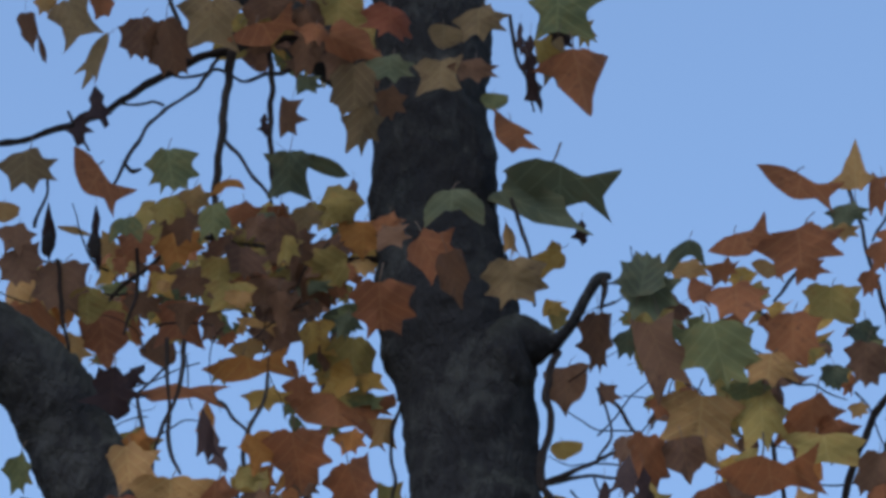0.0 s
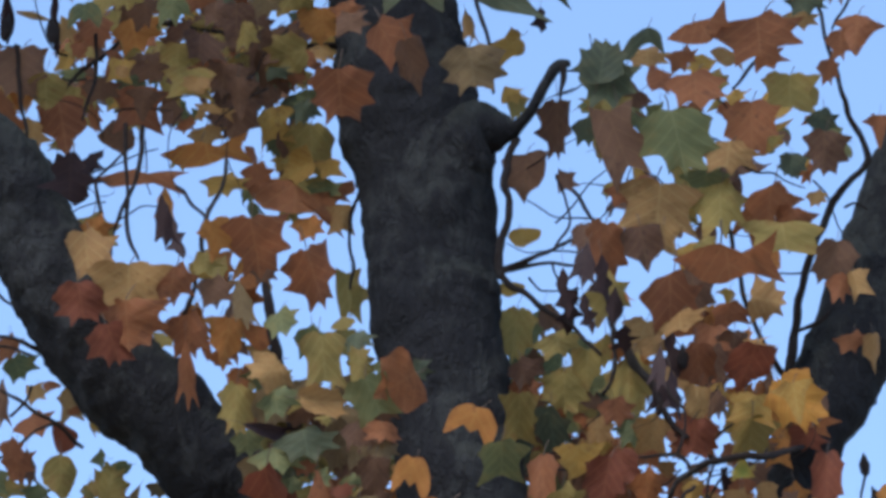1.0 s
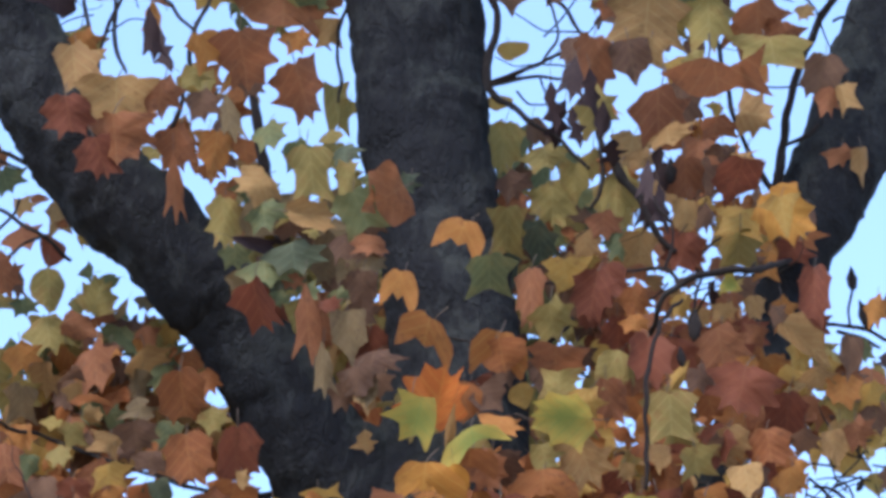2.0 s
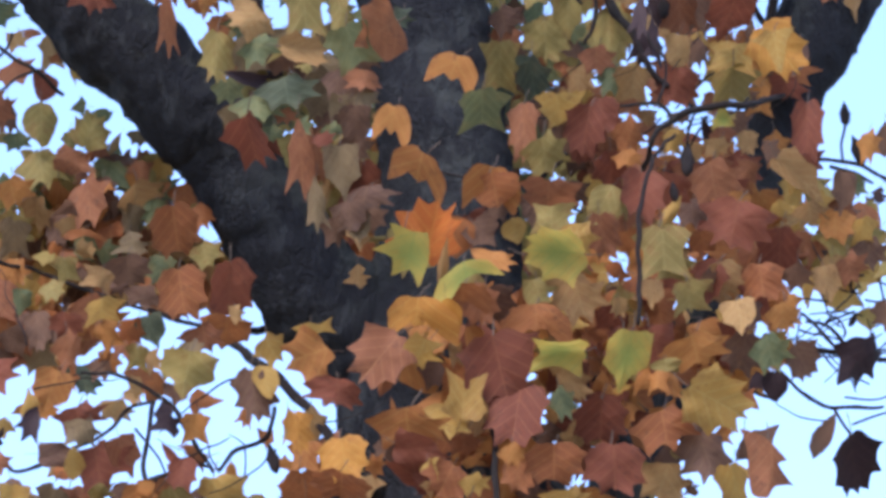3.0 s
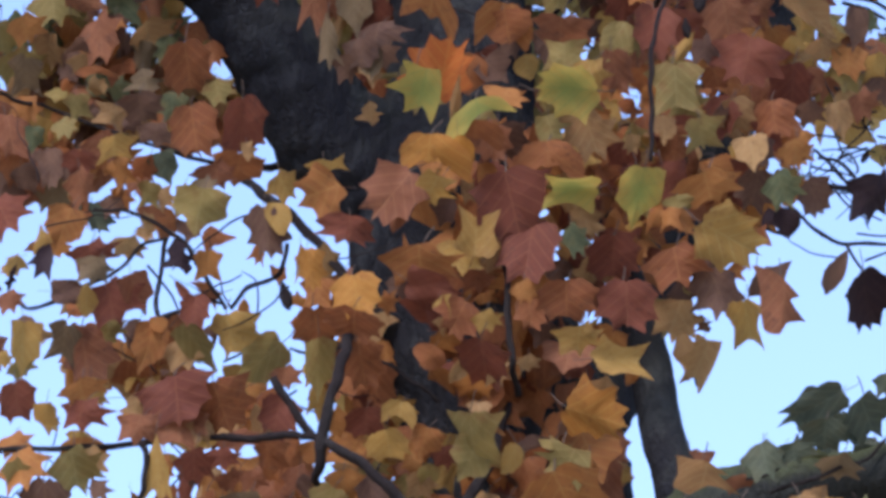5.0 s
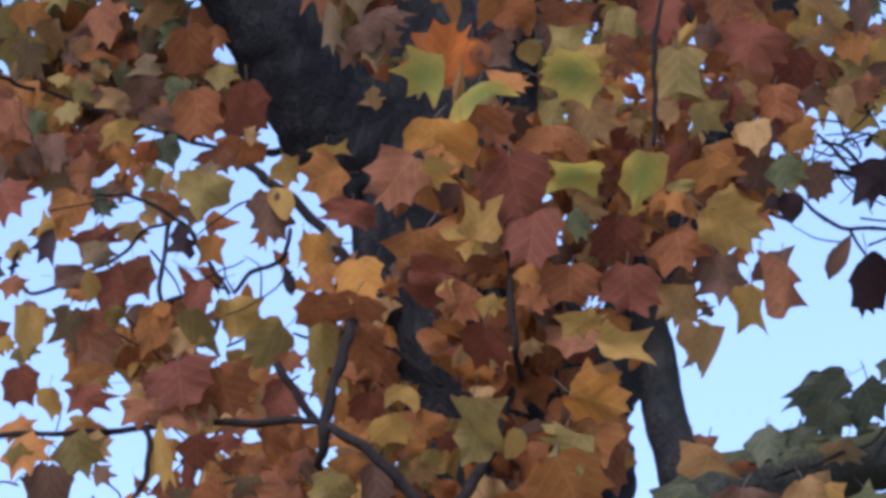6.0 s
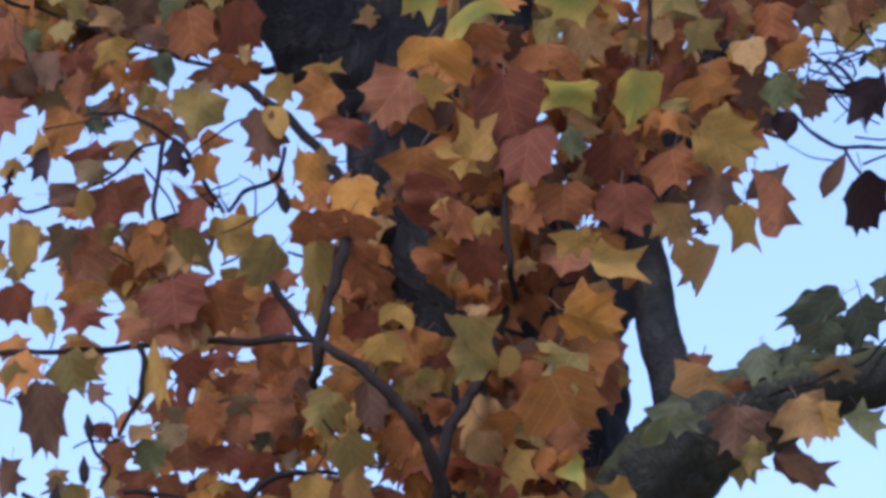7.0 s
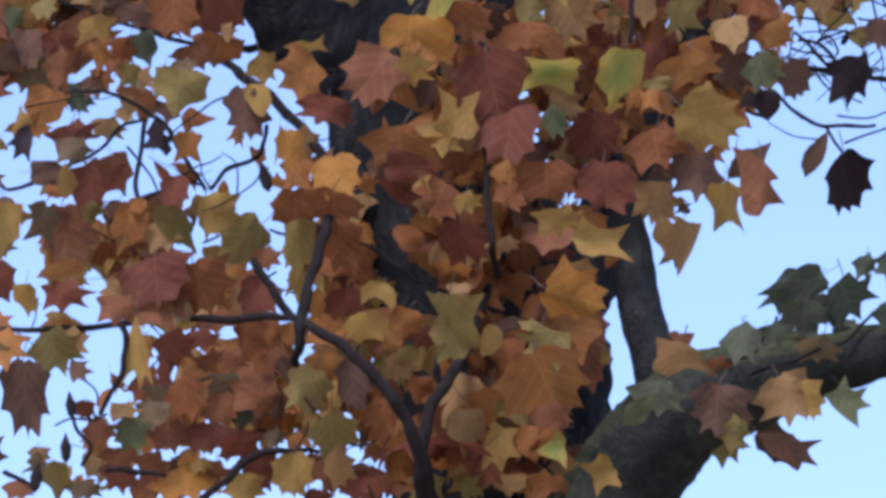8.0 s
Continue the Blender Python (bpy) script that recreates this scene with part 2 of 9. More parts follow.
WHOLES["lobed"] = [(-.5, .1, 1), (-.3, .34, 0), (0, .4, 0), (.2, .48, 1), (.3, .3, 0), (.54, .24, 1), (.42, .05, 0), (.5, -.2, 1), (.25, -.18, 0), (.12, -.45, 1), (-.05, -.27, 0), (-.3, -.4, 1), (-.32, -.12, 0)]
WHOLES["wing"] = [(-.5, .5, 1), (-.1, .38, 0), (.34, .06, 1), (.16, .0, 0), (.5, -.3, 1), (.1, -.32, 0), (-.12, -.5, 1), (-.42, -.42, 0), (-.48, 0, 0)]
WHOLES["fish"] = [(-.52, .16, 1), (-.3, .26, 0), (-.05, .22, 0), (.16, .08, 0), (.34, .14, 0), (.52, .2, 1), (.44, -.05, 0), (.5, -.32, 1), (.24, -.16, 0), (-.05, -.2, 0), (-.3, -.1, 0)]


def leaf_edge(kind, rnd):
    """The whole edge: smooth between pointed corners, its two halves unlike, with small uneven steps."""
    if kind in HALVES:
        half = HALVES[kind]
        other = 1 + rnd.uniform(-0.12, 0.08)
        keys = half + [(-x * other, y, s) for x, y, s in half[-2:0:-1]]
    else:
        keys = WHOLES[kind]
    keys = [((x + rnd.uniform(-0.035, 0.035)) * (1.04 if s else 0.95), (y + rnd.uniform(-0.035, 0.035)) * (1.04 if s else 0.95), s) for x, y, s in keys]
    edge = []
    for i in range(len(keys)):
        a, b, c, d = (keys[(i + k) % len(keys)] for k in (-1, 0, 1, 2))
        for k in range(3):
            t = k / 3
            leave = (0.1 if b[2] else 0.36)
            reach = (0.1 if c[2] else 0.36)
            out = []
            for j in (0, 1):
                m0, m1 = leave * (c[j] - a[j]), reach * (d[j] - b[j])
                out.append((2 * t ** 3 - 3 * t ** 2 + 1) * b[j] + (t ** 3 - 2 * t ** 2 + t) * m0 + (3 * t ** 2 - 2 * t ** 3) * c[j] + (t ** 3 - t ** 2) * m1)
            jag = 1 + (rnd.uniform(-0.055, 0.045) if k else 0)
            edge.append((out[0] * jag, out[1] * jag))
    return edge


def leaf_shape(kind, fold, bend, curl, wave, seed):
    """Vertices, faces and leaf coordinates of one blade, one unit wide and high, the stalk upwards: folded along its midrib, bent along its length, curled across."""
    rnd = random.Random(seed * 7 + len(kind))
    edge = leaf_edge(kind, rnd)
    heart = (0.0, 0.1) if kind in ("dome", "taco") else (0.0, 0.02)
    flat = [heart] + [(heart[0] + (x - heart[0]) * r, heart[1] + (y - heart[1]) * r) for r in (0.4, 0.75, 1.0) for x, y in edge]
    verts = []
    for x, y in flat:
        far = math.hypot(x, y)
        z = wave * far * (math.sin(8 * x + 3 * seed) * math.cos(7 * y + 2 * seed) + 0.9 * math.sin(3 * math.atan2(y, x) + seed) * far + 0.4 * math.sin(7 * math.atan2(y, x) + 2 * seed) * far)
        z += fold * abs(x) + curl * x * x + bend * y * abs(y) + 0.1 * math.exp(-90 * x * x) * fold
        verts.append((x, y, z))
    depth = sum(v[2] for v in verts) / len(verts)
    wide = max(v[0] for v in verts) - min(v[0] for v in verts)
    high = max(v[1] for v in verts) - min(v[1] for v in verts)
    mx, my = (max(v[0] for v in verts) + min(v[0] for v in verts)) / 2, (max(v[1] for v in verts) + min(v[1] for v in verts)) / 2
    verts = [((x - mx) / wide, (y - my) / high, z - depth) for x, y, z in verts]
    k = len(edge)
    faces = [(0, 1 + i, 1 + (i + 1) % k) for i in range(k)]
    for r in (0, k):
        for i in range(k):
            j = (i + 1) % k
            faces.append((1 + r + i, 1 + r + k + i, 1 + r + k + j, 1 + r + j))
    uv = [(x + 0.5, y + 0.5) for x, y in flat]
    blade = len(faces)
    top = max(range(1 + 2 * k, 1 + 3 * k), key=lambda i: verts[i][1] - abs(verts[i][0]))
    base = Vector(verts[top])
    line = [base, base + Vector((0.03, 0.12, -0.05)), base + Vector((0.07, 0.26, -0.2))]
    start = len(verts)
    for p in line:
        for d in ((0.011, 0), (-0.006, 0.01), (-0.006, -0.01)):
            verts.append((p.x + d[0], p.y, p.z + d[1]))
            uv.append((0.5, 0.9))
    for s in range(2):
        for c in range(3):
            i, j = start + 3 * s + c, start + 3 * s + (c + 1) % 3
            faces.append((i, j, j + 3, i + 3))
    return verts, faces, uv, blade


# three ways in which each kind is folded, bent, curled and crumpled
BENDS = [(0.22, 0.25, 0.3, 0.10), (-0.3, -0.3, -0.35, 0.12), (0.4, -0.35, -0.5, 0.15)]
KINDS = [*HALVES, *WHOLES]
FORMS = {kind: [leaf_shape(kind, *b, k) for k, b in enumerate(BENDS)] for kind in KINDS}
SPRAYED = ("tulip", "maple", "round", "shield", "dome", "foot", "oval", "half", "hang", "lobed", "fish")


def leaf_mesh(form):
    verts, faces, uv, blade = form
    me = bpy.data.meshes.new("leaf")
    me.from_pydata(verts, [], faces)
    layer = me.uv_layers.new(name="blade")
    for loop in me.loops:
        layer.data[loop.index].uv = uv[loop.vertex_index]
    for p in me.polygons:
        p.use_smooth = True
        p.material_index = 0 if p.index < blade else 1
    me.materials.append(LEAF["yellow"])
    me.materials.append(STALK)
    return me


LEAF_LABELS = {
    "yellow": "ochre-yellow autumn leaf", "orange": "dull orange autumn leaf", "amber": "bright amber-orange leaf", "rust": "rust-brown autumn leaf", "gold": "golden-orange autumn leaf", "drab": "drab olive-brown faded leaf", "russet": "warm russet-orange autumn leaf",
    "red": "dull brick-red autumn leaf", "brown": "dry brown leaf", "dark": "withered blackish leaf", "green": "faded green leaf", "deep": "dark green leaf",
    "olive": "olive-yellow leaf", "lime": "bright yellow leaf with a green heart", "fawn": "pale fawn leaf",
}
LEAF_MESHES = {kind: [leaf_mesh(f) for f in forms] for kind, forms in FORMS.items()}
FACING = Euler((radians(90 + 24), 0, 0)).to_matrix().to_4x4()  # blades hang facing outwards and down


def leaf_pose(place, wide, high, roll, tilt, turn):
    m = FACING @ Matrix.Rotation(radians(roll), 4, "Z") @ Matrix.Rotation(radians(tilt), 4, "X") @ Matrix.Rotation(radians(turn), 4, "Y")
    return Matrix.Translation(place) @ m @ Matrix.Diagonal((wide, high, 0.5 * (abs(wide) + high), 1))


def leaf(parent, colour, kind, way, x, y, z, wide, high, roll, tilt=0, turn=0):
    """One leaf on a limb: its colour, kind and way of folding; its place, width, length; how it hangs. A negative width mirrors it."""
    ob = new("leaf", LEAF_MESHES[kind][way])
    ob.material_slots[0].link = "OBJECT"
    ob.material_slots[0].material = LEAF[colour]
    ob.matrix_world = leaf_pose((x, y, z), wide, high, roll, tilt, turn)
    ob.parent = parent
    return tagged(ob, LEAF_LABELS[colour])


# ---- the ground ----
bm = bmesh.new()
bmesh.ops.create_grid(bm, x_segments=40, y_segments=40, size=400)
for v in bm.verts:
    v.co.z = noise.noise(v.co * 0.02) * 0.5 * min(1, v.co.length / 40)
GRASS, n_, l_, b_ = material("grass", 0.95)
co_ = n_.new("ShaderNodeTexCoord").outputs["Object"]
l_.new(mixed(n_, l_, noise_node(n_, l_, co_, 30), mixed(n_, l_, noise_node(n_, l_, co_, 0.6), (0.14, 0.14, 0.09), (0.22, 0.19, 0.13)), (0.30, 0.21, 0.13)), b_.inputs["Base Color"])
ground = tagged(part("ground", bm, GRASS, None), "leaf-strewn grass under the tree", "ground", kind="structure")

# ---- the tree: trunk and limbs ----
tree = tagged(new("tulip_tree"), "tall autumn tulip tree with rust, orange and yellow leaves", "tree")
tree.location = (0, 9.0, 0)
tree_inverse = Matrix.Translation((0, -9.0, 0))


def limb(name, points, mat=BARK, steps=14, sides=40, rough=1.0, grain=1.0, parent=tree, label="", wobble=0.0):
    ob = part(name, tube(points, steps, sides, rough, grain, wobble), mat, parent, label)
    if parent is tree:
        ob.matrix_parent_inverse = tree_inverse
    return ob


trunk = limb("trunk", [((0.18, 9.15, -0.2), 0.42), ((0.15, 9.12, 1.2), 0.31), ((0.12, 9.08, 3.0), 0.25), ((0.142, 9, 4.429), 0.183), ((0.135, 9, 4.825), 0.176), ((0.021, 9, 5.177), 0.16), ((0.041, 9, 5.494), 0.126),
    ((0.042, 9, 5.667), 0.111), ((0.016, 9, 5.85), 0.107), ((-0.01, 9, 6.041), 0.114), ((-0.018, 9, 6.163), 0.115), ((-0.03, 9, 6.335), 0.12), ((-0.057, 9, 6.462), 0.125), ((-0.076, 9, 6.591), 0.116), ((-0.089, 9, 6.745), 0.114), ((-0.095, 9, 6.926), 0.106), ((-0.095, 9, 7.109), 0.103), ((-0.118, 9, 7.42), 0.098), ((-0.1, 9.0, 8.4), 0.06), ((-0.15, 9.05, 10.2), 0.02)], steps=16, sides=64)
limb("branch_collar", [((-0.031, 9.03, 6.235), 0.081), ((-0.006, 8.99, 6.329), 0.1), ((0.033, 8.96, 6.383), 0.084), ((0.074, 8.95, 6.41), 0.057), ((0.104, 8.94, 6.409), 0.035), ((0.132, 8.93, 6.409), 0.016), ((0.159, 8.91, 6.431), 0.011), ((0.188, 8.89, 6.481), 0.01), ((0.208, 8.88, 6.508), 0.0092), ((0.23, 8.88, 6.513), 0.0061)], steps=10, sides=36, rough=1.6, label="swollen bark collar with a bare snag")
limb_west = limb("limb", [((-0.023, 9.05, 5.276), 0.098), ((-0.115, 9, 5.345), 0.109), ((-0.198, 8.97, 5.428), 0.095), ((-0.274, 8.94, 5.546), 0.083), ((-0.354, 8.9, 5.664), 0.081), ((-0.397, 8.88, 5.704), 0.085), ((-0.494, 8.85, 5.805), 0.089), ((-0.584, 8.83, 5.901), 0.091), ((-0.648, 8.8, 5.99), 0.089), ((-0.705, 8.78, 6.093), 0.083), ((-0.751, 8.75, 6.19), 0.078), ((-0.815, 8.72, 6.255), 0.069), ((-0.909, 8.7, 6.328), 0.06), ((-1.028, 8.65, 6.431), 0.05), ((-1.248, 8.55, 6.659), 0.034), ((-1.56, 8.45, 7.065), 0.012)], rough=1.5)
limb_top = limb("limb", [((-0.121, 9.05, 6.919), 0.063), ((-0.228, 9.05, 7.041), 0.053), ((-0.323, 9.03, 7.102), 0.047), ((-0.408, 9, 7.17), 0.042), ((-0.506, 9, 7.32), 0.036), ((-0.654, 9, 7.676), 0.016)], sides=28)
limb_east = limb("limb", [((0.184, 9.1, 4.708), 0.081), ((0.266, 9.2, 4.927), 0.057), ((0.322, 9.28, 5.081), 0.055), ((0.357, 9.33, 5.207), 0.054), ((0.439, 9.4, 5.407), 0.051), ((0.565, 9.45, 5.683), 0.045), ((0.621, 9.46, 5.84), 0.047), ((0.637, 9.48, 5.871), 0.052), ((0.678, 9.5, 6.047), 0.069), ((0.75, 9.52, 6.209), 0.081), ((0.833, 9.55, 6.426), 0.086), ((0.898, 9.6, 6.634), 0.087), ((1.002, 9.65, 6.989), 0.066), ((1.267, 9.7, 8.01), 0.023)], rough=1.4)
limb_mossy = limb("mossy_limb", [((0.153, 8.9, 4.283), 0.111), ((0.291, 8.8, 4.433), 0.096), ((0.381, 8.72, 4.531), 0.086), ((0.444, 8.67, 4.581), 0.079), ((0.526, 8.64, 4.609), 0.073), ((0.624, 8.6, 4.629), 0.053), ((0.755, 8.55, 4.642), 0.043), ((0.889, 8.5, 4.655), 0.038), ((1.134, 8.4, 4.723), 0.02)], MOSSY, rough=1.2, label="mossy green-stained limb")
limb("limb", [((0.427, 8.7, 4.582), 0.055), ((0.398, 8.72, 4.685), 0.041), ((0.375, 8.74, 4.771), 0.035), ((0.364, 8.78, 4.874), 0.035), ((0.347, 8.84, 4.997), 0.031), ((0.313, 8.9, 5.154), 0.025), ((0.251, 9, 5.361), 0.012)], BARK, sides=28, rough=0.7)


def twig(points, parent, name="branch"):
    return limb(name, [(p, r * 0.86) for p, r in points], TWIG, 8, 8, 1.6, 2.5, parent, wobble=0.007)


# ---- thin branches ----
twig([((-0.269, 8.98, 7.072), 0.015), ((-0.35, 8.9, 7.033), 0.011), ((-0.471, 8.85, 6.975), 0.01), ((-0.587, 8.82, 6.903), 0.0093), ((-0.661, 8.8, 6.831), 0.0082), ((-0.722, 8.8, 6.799), 0.0082), ((-0.792, 8.8, 6.768), 0.0071), ((-0.873, 8.8, 6.743), 0.0071), ((-0.994, 8.8, 6.719), 0.0051)], limb_top)
twig([((-0.46, 8.85, 7.011), 0.0093), ((-0.467, 8.82, 6.867), 0.0092), ((-0.476, 8.8, 6.748), 0.0082), ((-0.484, 8.8, 6.654), 0.0081), ((-0.489, 8.8, 6.549), 0.0051)], limb_top)
twig([((-0.395, 8.9, 7.011), 0.0073), ((-0.386, 8.88, 6.891), 0.0062), ((-0.386, 8.88, 6.783), 0.0062), ((-0.377, 8.88, 6.677), 0.0041)], limb_top)
twig([((-0.472, 8.8, 6.756), 0.0041), ((-0.434, 8.8, 6.709), 0.0041), ((-0.4, 8.8, 6.66), 0.0041), ((-0.381, 8.8, 6.619), 0.0030)], limb_top)
twig([((-0.483, 8.84, 6.951), 0.0041), ((-0.519, 8.8, 6.87), 0.0041), ((-0.567, 8.78, 6.807), 0.0041), ((-0.609, 8.78, 6.766), 0.0041), ((-0.646, 8.78, 6.701), 0.0041), ((-0.665, 8.78, 6.649), 0.0030)], limb_top)
twig([((-0.573, 8.78, 6.81), 0.0031), ((-0.603, 8.78, 6.821), 0.0031), ((-0.644, 8.78, 6.819), 0.0031), ((-0.681, 8.8, 6.824), 0.0031)], limb_top)
twig([((-0.572, 8.83, 6.911), 0.0031), ((-0.526, 8.83, 6.906), 0.0031), ((-0.48, 8.83, 6.921), 0.0031), ((-0.438, 8.83, 6.893), 0.0031), ((-0.398, 8.85, 6.921), 0.0041), ((-0.354, 8.9, 6.96), 0.0052)], limb_top)
twig([((-0.597, 8.8, 7.12), 0.0052), ((-0.574, 8.8, 7.047), 0.0052), ((-0.547, 8.8, 6.974), 0.0052), ((-0.546, 8.8, 6.938), 0.0031)], limb_top)
twig([((-0.651, 8.78, 6.699), 0.0030), ((-0.637, 8.78, 6.678), 0.0051), ((-0.615, 8.78, 6.682), 0.0020)], limb_top)
twig([((-0.753, 8.8, 6.813), 0.0031), ((-0.731, 8.8, 6.766), 0.0041), ((-0.714, 8.8, 6.731), 0.0020)], limb_top)
twig([((0.212, 8.88, 6.507), 0.0081), ((0.218, 8.88, 6.478), 0.0061), ((0.216, 8.88, 6.441), 0.0030)], trunk)
twig([((0.132, 8.94, 6.389), 0.0081), ((0.113, 8.9, 6.305), 0.0081), ((0.115, 8.88, 6.204), 0.0080), ((0.102, 8.88, 6.113), 0.0090), ((0.114, 8.88, 6.074), 0.0080), ((0.167, 8.86, 6.016), 0.0060), ((0.227, 8.86, 5.972), 0.0040), ((0.276, 8.86, 5.917), 0.0040)], trunk)
twig([((0.106, 8.88, 6.091), 0.0060), ((0.158, 8.86, 6.108), 0.0050), ((0.198, 8.86, 6.126), 0.0040), ((0.243, 8.86, 6.153), 0.0040), ((0.289, 8.86, 6.171), 0.0030)], trunk)
twig([((0.106, 8.88, 6.087), 0.0050), ((0.178, 8.86, 6.097), 0.0040), ((0.248, 8.86, 6.092), 0.0030), ((0.267, 8.86, 6.072), 0.0030)], trunk)
twig([((0.198, 8.86, 6.122), 0.0030), ((0.224, 8.86, 6.195), 0.0030), ((0.2, 8.86, 6.275), 0.0030)], trunk)
twig([((0.051, 8.9, 6.688), 0.0041), ((0.071, 8.88, 6.594), 0.0041), ((0.091, 8.88, 6.525), 0.0041), ((0.096, 8.9, 6.466), 0.0031)], trunk)
twig([((0.052, 8.9, 7.072), 0.0042), ((0.062, 8.9, 6.999), 0.0042), ((0.082, 8.9, 6.927), 0.0031), ((0.093, 8.9, 6.866), 0.0021)], trunk)
twig([((0.69, 9.3, 6.954), 0.0043), ((0.707, 9.3, 6.882), 0.0043), ((0.74, 9.3, 6.733), 0.0053), ((0.766, 9.32, 6.641), 0.0064), ((0.797, 9.34, 6.568), 0.0074), ((0.759, 9.35, 6.513), 0.0074), ((0.713, 9.38, 6.451), 0.0085), ((0.682, 9.4, 6.366), 0.0085), ((0.664, 9.42, 6.284), 0.0095), ((0.645, 9.43, 6.183), 0.011), ((0.634, 9.44, 6.106), 0.012)], limb_east)
twig([((0.636, 9.4, 6.139), 0.0063), ((0.589, 9.35, 6.191), 0.0052), ((0.56, 9.32, 6.275), 0.0052), ((0.539, 9.3, 6.365), 0.0052), ((0.523, 9.3, 6.447), 0.0042), ((0.516, 9.3, 6.493), 0.0032)], limb_east)
twig([((0.737, 9.3, 6.818), 0.0032), ((0.765, 9.3, 6.867), 0.0032), ((0.799, 9.3, 6.929), 0.0021)], limb_east)
twig([((0.546, 9.28, 6.674), 0.0032), ((0.579, 9.28, 6.722), 0.0043), ((0.623, 9.28, 6.783), 0.0032)], limb_east)
twig([((0.657, 9.42, 6.243), 0.0053), ((0.705, 9.42, 6.263), 0.0053), ((0.727, 9.42, 6.284), 0.0042)], limb_east)
twig([((0.753, 9.4, 6.488), 0.0032), ((0.775, 9.4, 6.499), 0.0032), ((0.801, 9.4, 6.492), 0.0021)], limb_east)
twig([((0.23, 8.9, 6.267), 0.0040), ((0.252, 8.9, 6.233), 0.0040), ((0.275, 8.9, 6.199), 0.0030)], trunk)
twig([((0.279, 8.88, 6.172), 0.0040), ((0.295, 8.86, 6.061), 0.0050), ((0.296, 8.85, 5.978), 0.0059), ((0.329, 8.84, 5.907), 0.0089), ((0.363, 8.84, 5.847), 0.0079), ((0.396, 8.84, 5.782), 0.0069), ((0.425, 8.84, 5.749), 0.0059)], trunk)
twig([((0.298, 8.85, 5.967), 0.0050), ((0.297, 8.85, 5.879), 0.0049), ((0.279, 8.85, 5.833), 0.0039)], trunk)
twig([((0.63, 8.9, 5.759), 0.0049), ((0.546, 8.68, 5.641), 0.0077), ((0.468, 8.66, 5.623), 0.0077), ((0.425, 8.66, 5.604), 0.0067), ((0.386, 8.68, 5.563), 0.0057), ((0.376, 8.8, 5.543), 0.0058), ((0.371, 8.86, 5.523), 0.0087), ((0.368, 8.86, 5.428), 0.0087), ((0.361, 8.86, 5.323), 0.0077), ((0.334, 8.9, 5.225), 0.0077)], trunk)
twig([((0.425, 8.66, 5.604), 0.0038), ((0.401, 8.66, 5.63), 0.0038), ((0.334, 8.66, 5.63), 0.0029)], trunk)
twig([((0.401, 8.66, 5.63), 0.0038), ((0.412, 8.66, 5.691), 0.0029), ((0.39, 8.68, 5.765), 0.0039), ((0.367, 8.7, 5.796), 0.0039)], trunk)
twig([((0.459, 8.66, 5.621), 0.0029), ((0.45, 8.66, 5.585), 0.0029), ((0.448, 8.66, 5.559), 0.0029)], trunk)
twig([((0.48, 8.88, 5.728), 0.0029), ((0.431, 8.88, 5.741), 0.0030), ((0.402, 8.88, 5.773), 0.0030)], trunk)
twig([((-0.04, 8.74, 5.559), 0.0024), ((0.047, 8.73, 5.533), 0.0024), ((0.162, 8.72, 5.502), 0.0038), ((0.219, 8.72, 5.539), 0.0048), ((0.253, 8.72, 5.581), 0.0038)], trunk)
twig([((0.155, 8.72, 5.503), 0.0038), ((0.217, 8.72, 5.477), 0.0029), ((0.27, 8.72, 5.461), 0.0029)], trunk)
twig([((0.113, 8.6, 5.033), 0.0056), ((0.12, 8.6, 4.944), 0.0065), ((0.124, 8.6, 4.856), 0.0064), ((0.135, 8.65, 4.806), 0.0065)], trunk)
twig([((-0.417, 8.7, 6.002), 0.0049), ((-0.414, 8.7, 6.101), 0.0049), ((-0.384, 8.7, 6.168), 0.0039), ((-0.376, 8.7, 6.222), 0.0040)], limb_west)
twig([((-0.414, 8.7, 6.104), 0.0039), ((-0.44, 8.7, 6.14), 0.0039), ((-0.465, 8.7, 6.168), 0.0030)], limb_west)
twig([((-0.422, 8.7, 6.008), 0.0039), ((-0.445, 8.7, 5.92), 0.0049), ((-0.467, 8.75, 5.918), 0.0049)], limb_west)
twig([((-0.556, 8.7, 6.289), 0.0050), ((-0.553, 8.7, 6.177), 0.0039), ((-0.541, 8.7, 6.077), 0.0049), ((-0.525, 8.7, 6.022), 0.0029)], limb_west)
twig([((-0.526, 8.7, 6.289), 0.0059), ((-0.529, 8.7, 6.222), 0.0049), ((-0.561, 8.7, 6.11), 0.0039), ((-0.578, 8.7, 6.022), 0.0029)], limb_west)
twig([((-0.602, 8.7, 6.177), 0.0039), ((-0.595, 8.7, 6.099), 0.0039), ((-0.604, 8.7, 6.044), 0.0020)], limb_west)
twig([((-0.55, 8.7, 6.244), 0.0030), ((-0.588, 8.7, 6.199), 0.0030), ((-0.626, 8.7, 6.155), 0.0030)], limb_west)
twig([((-0.324, 8.95, 6.185), 0.0081), ((-0.313, 8.95, 6.095), 0.01), ((-0.3, 8.95, 6.005), 0.012), ((-0.29, 8.97, 5.948), 0.013), ((-0.261, 9, 5.841), 0.016)], trunk)
twig([((-0.169, 9, 6.234), 0.0041), ((-0.162, 9, 6.177), 0.0041), ((-0.163, 9, 6.12), 0.0030)], trunk)
twig([((-0.168, 9, 6.231), 0.0041), ((-0.158, 9, 6.289), 0.0041), ((-0.146, 9, 6.335), 0.0041)], trunk)
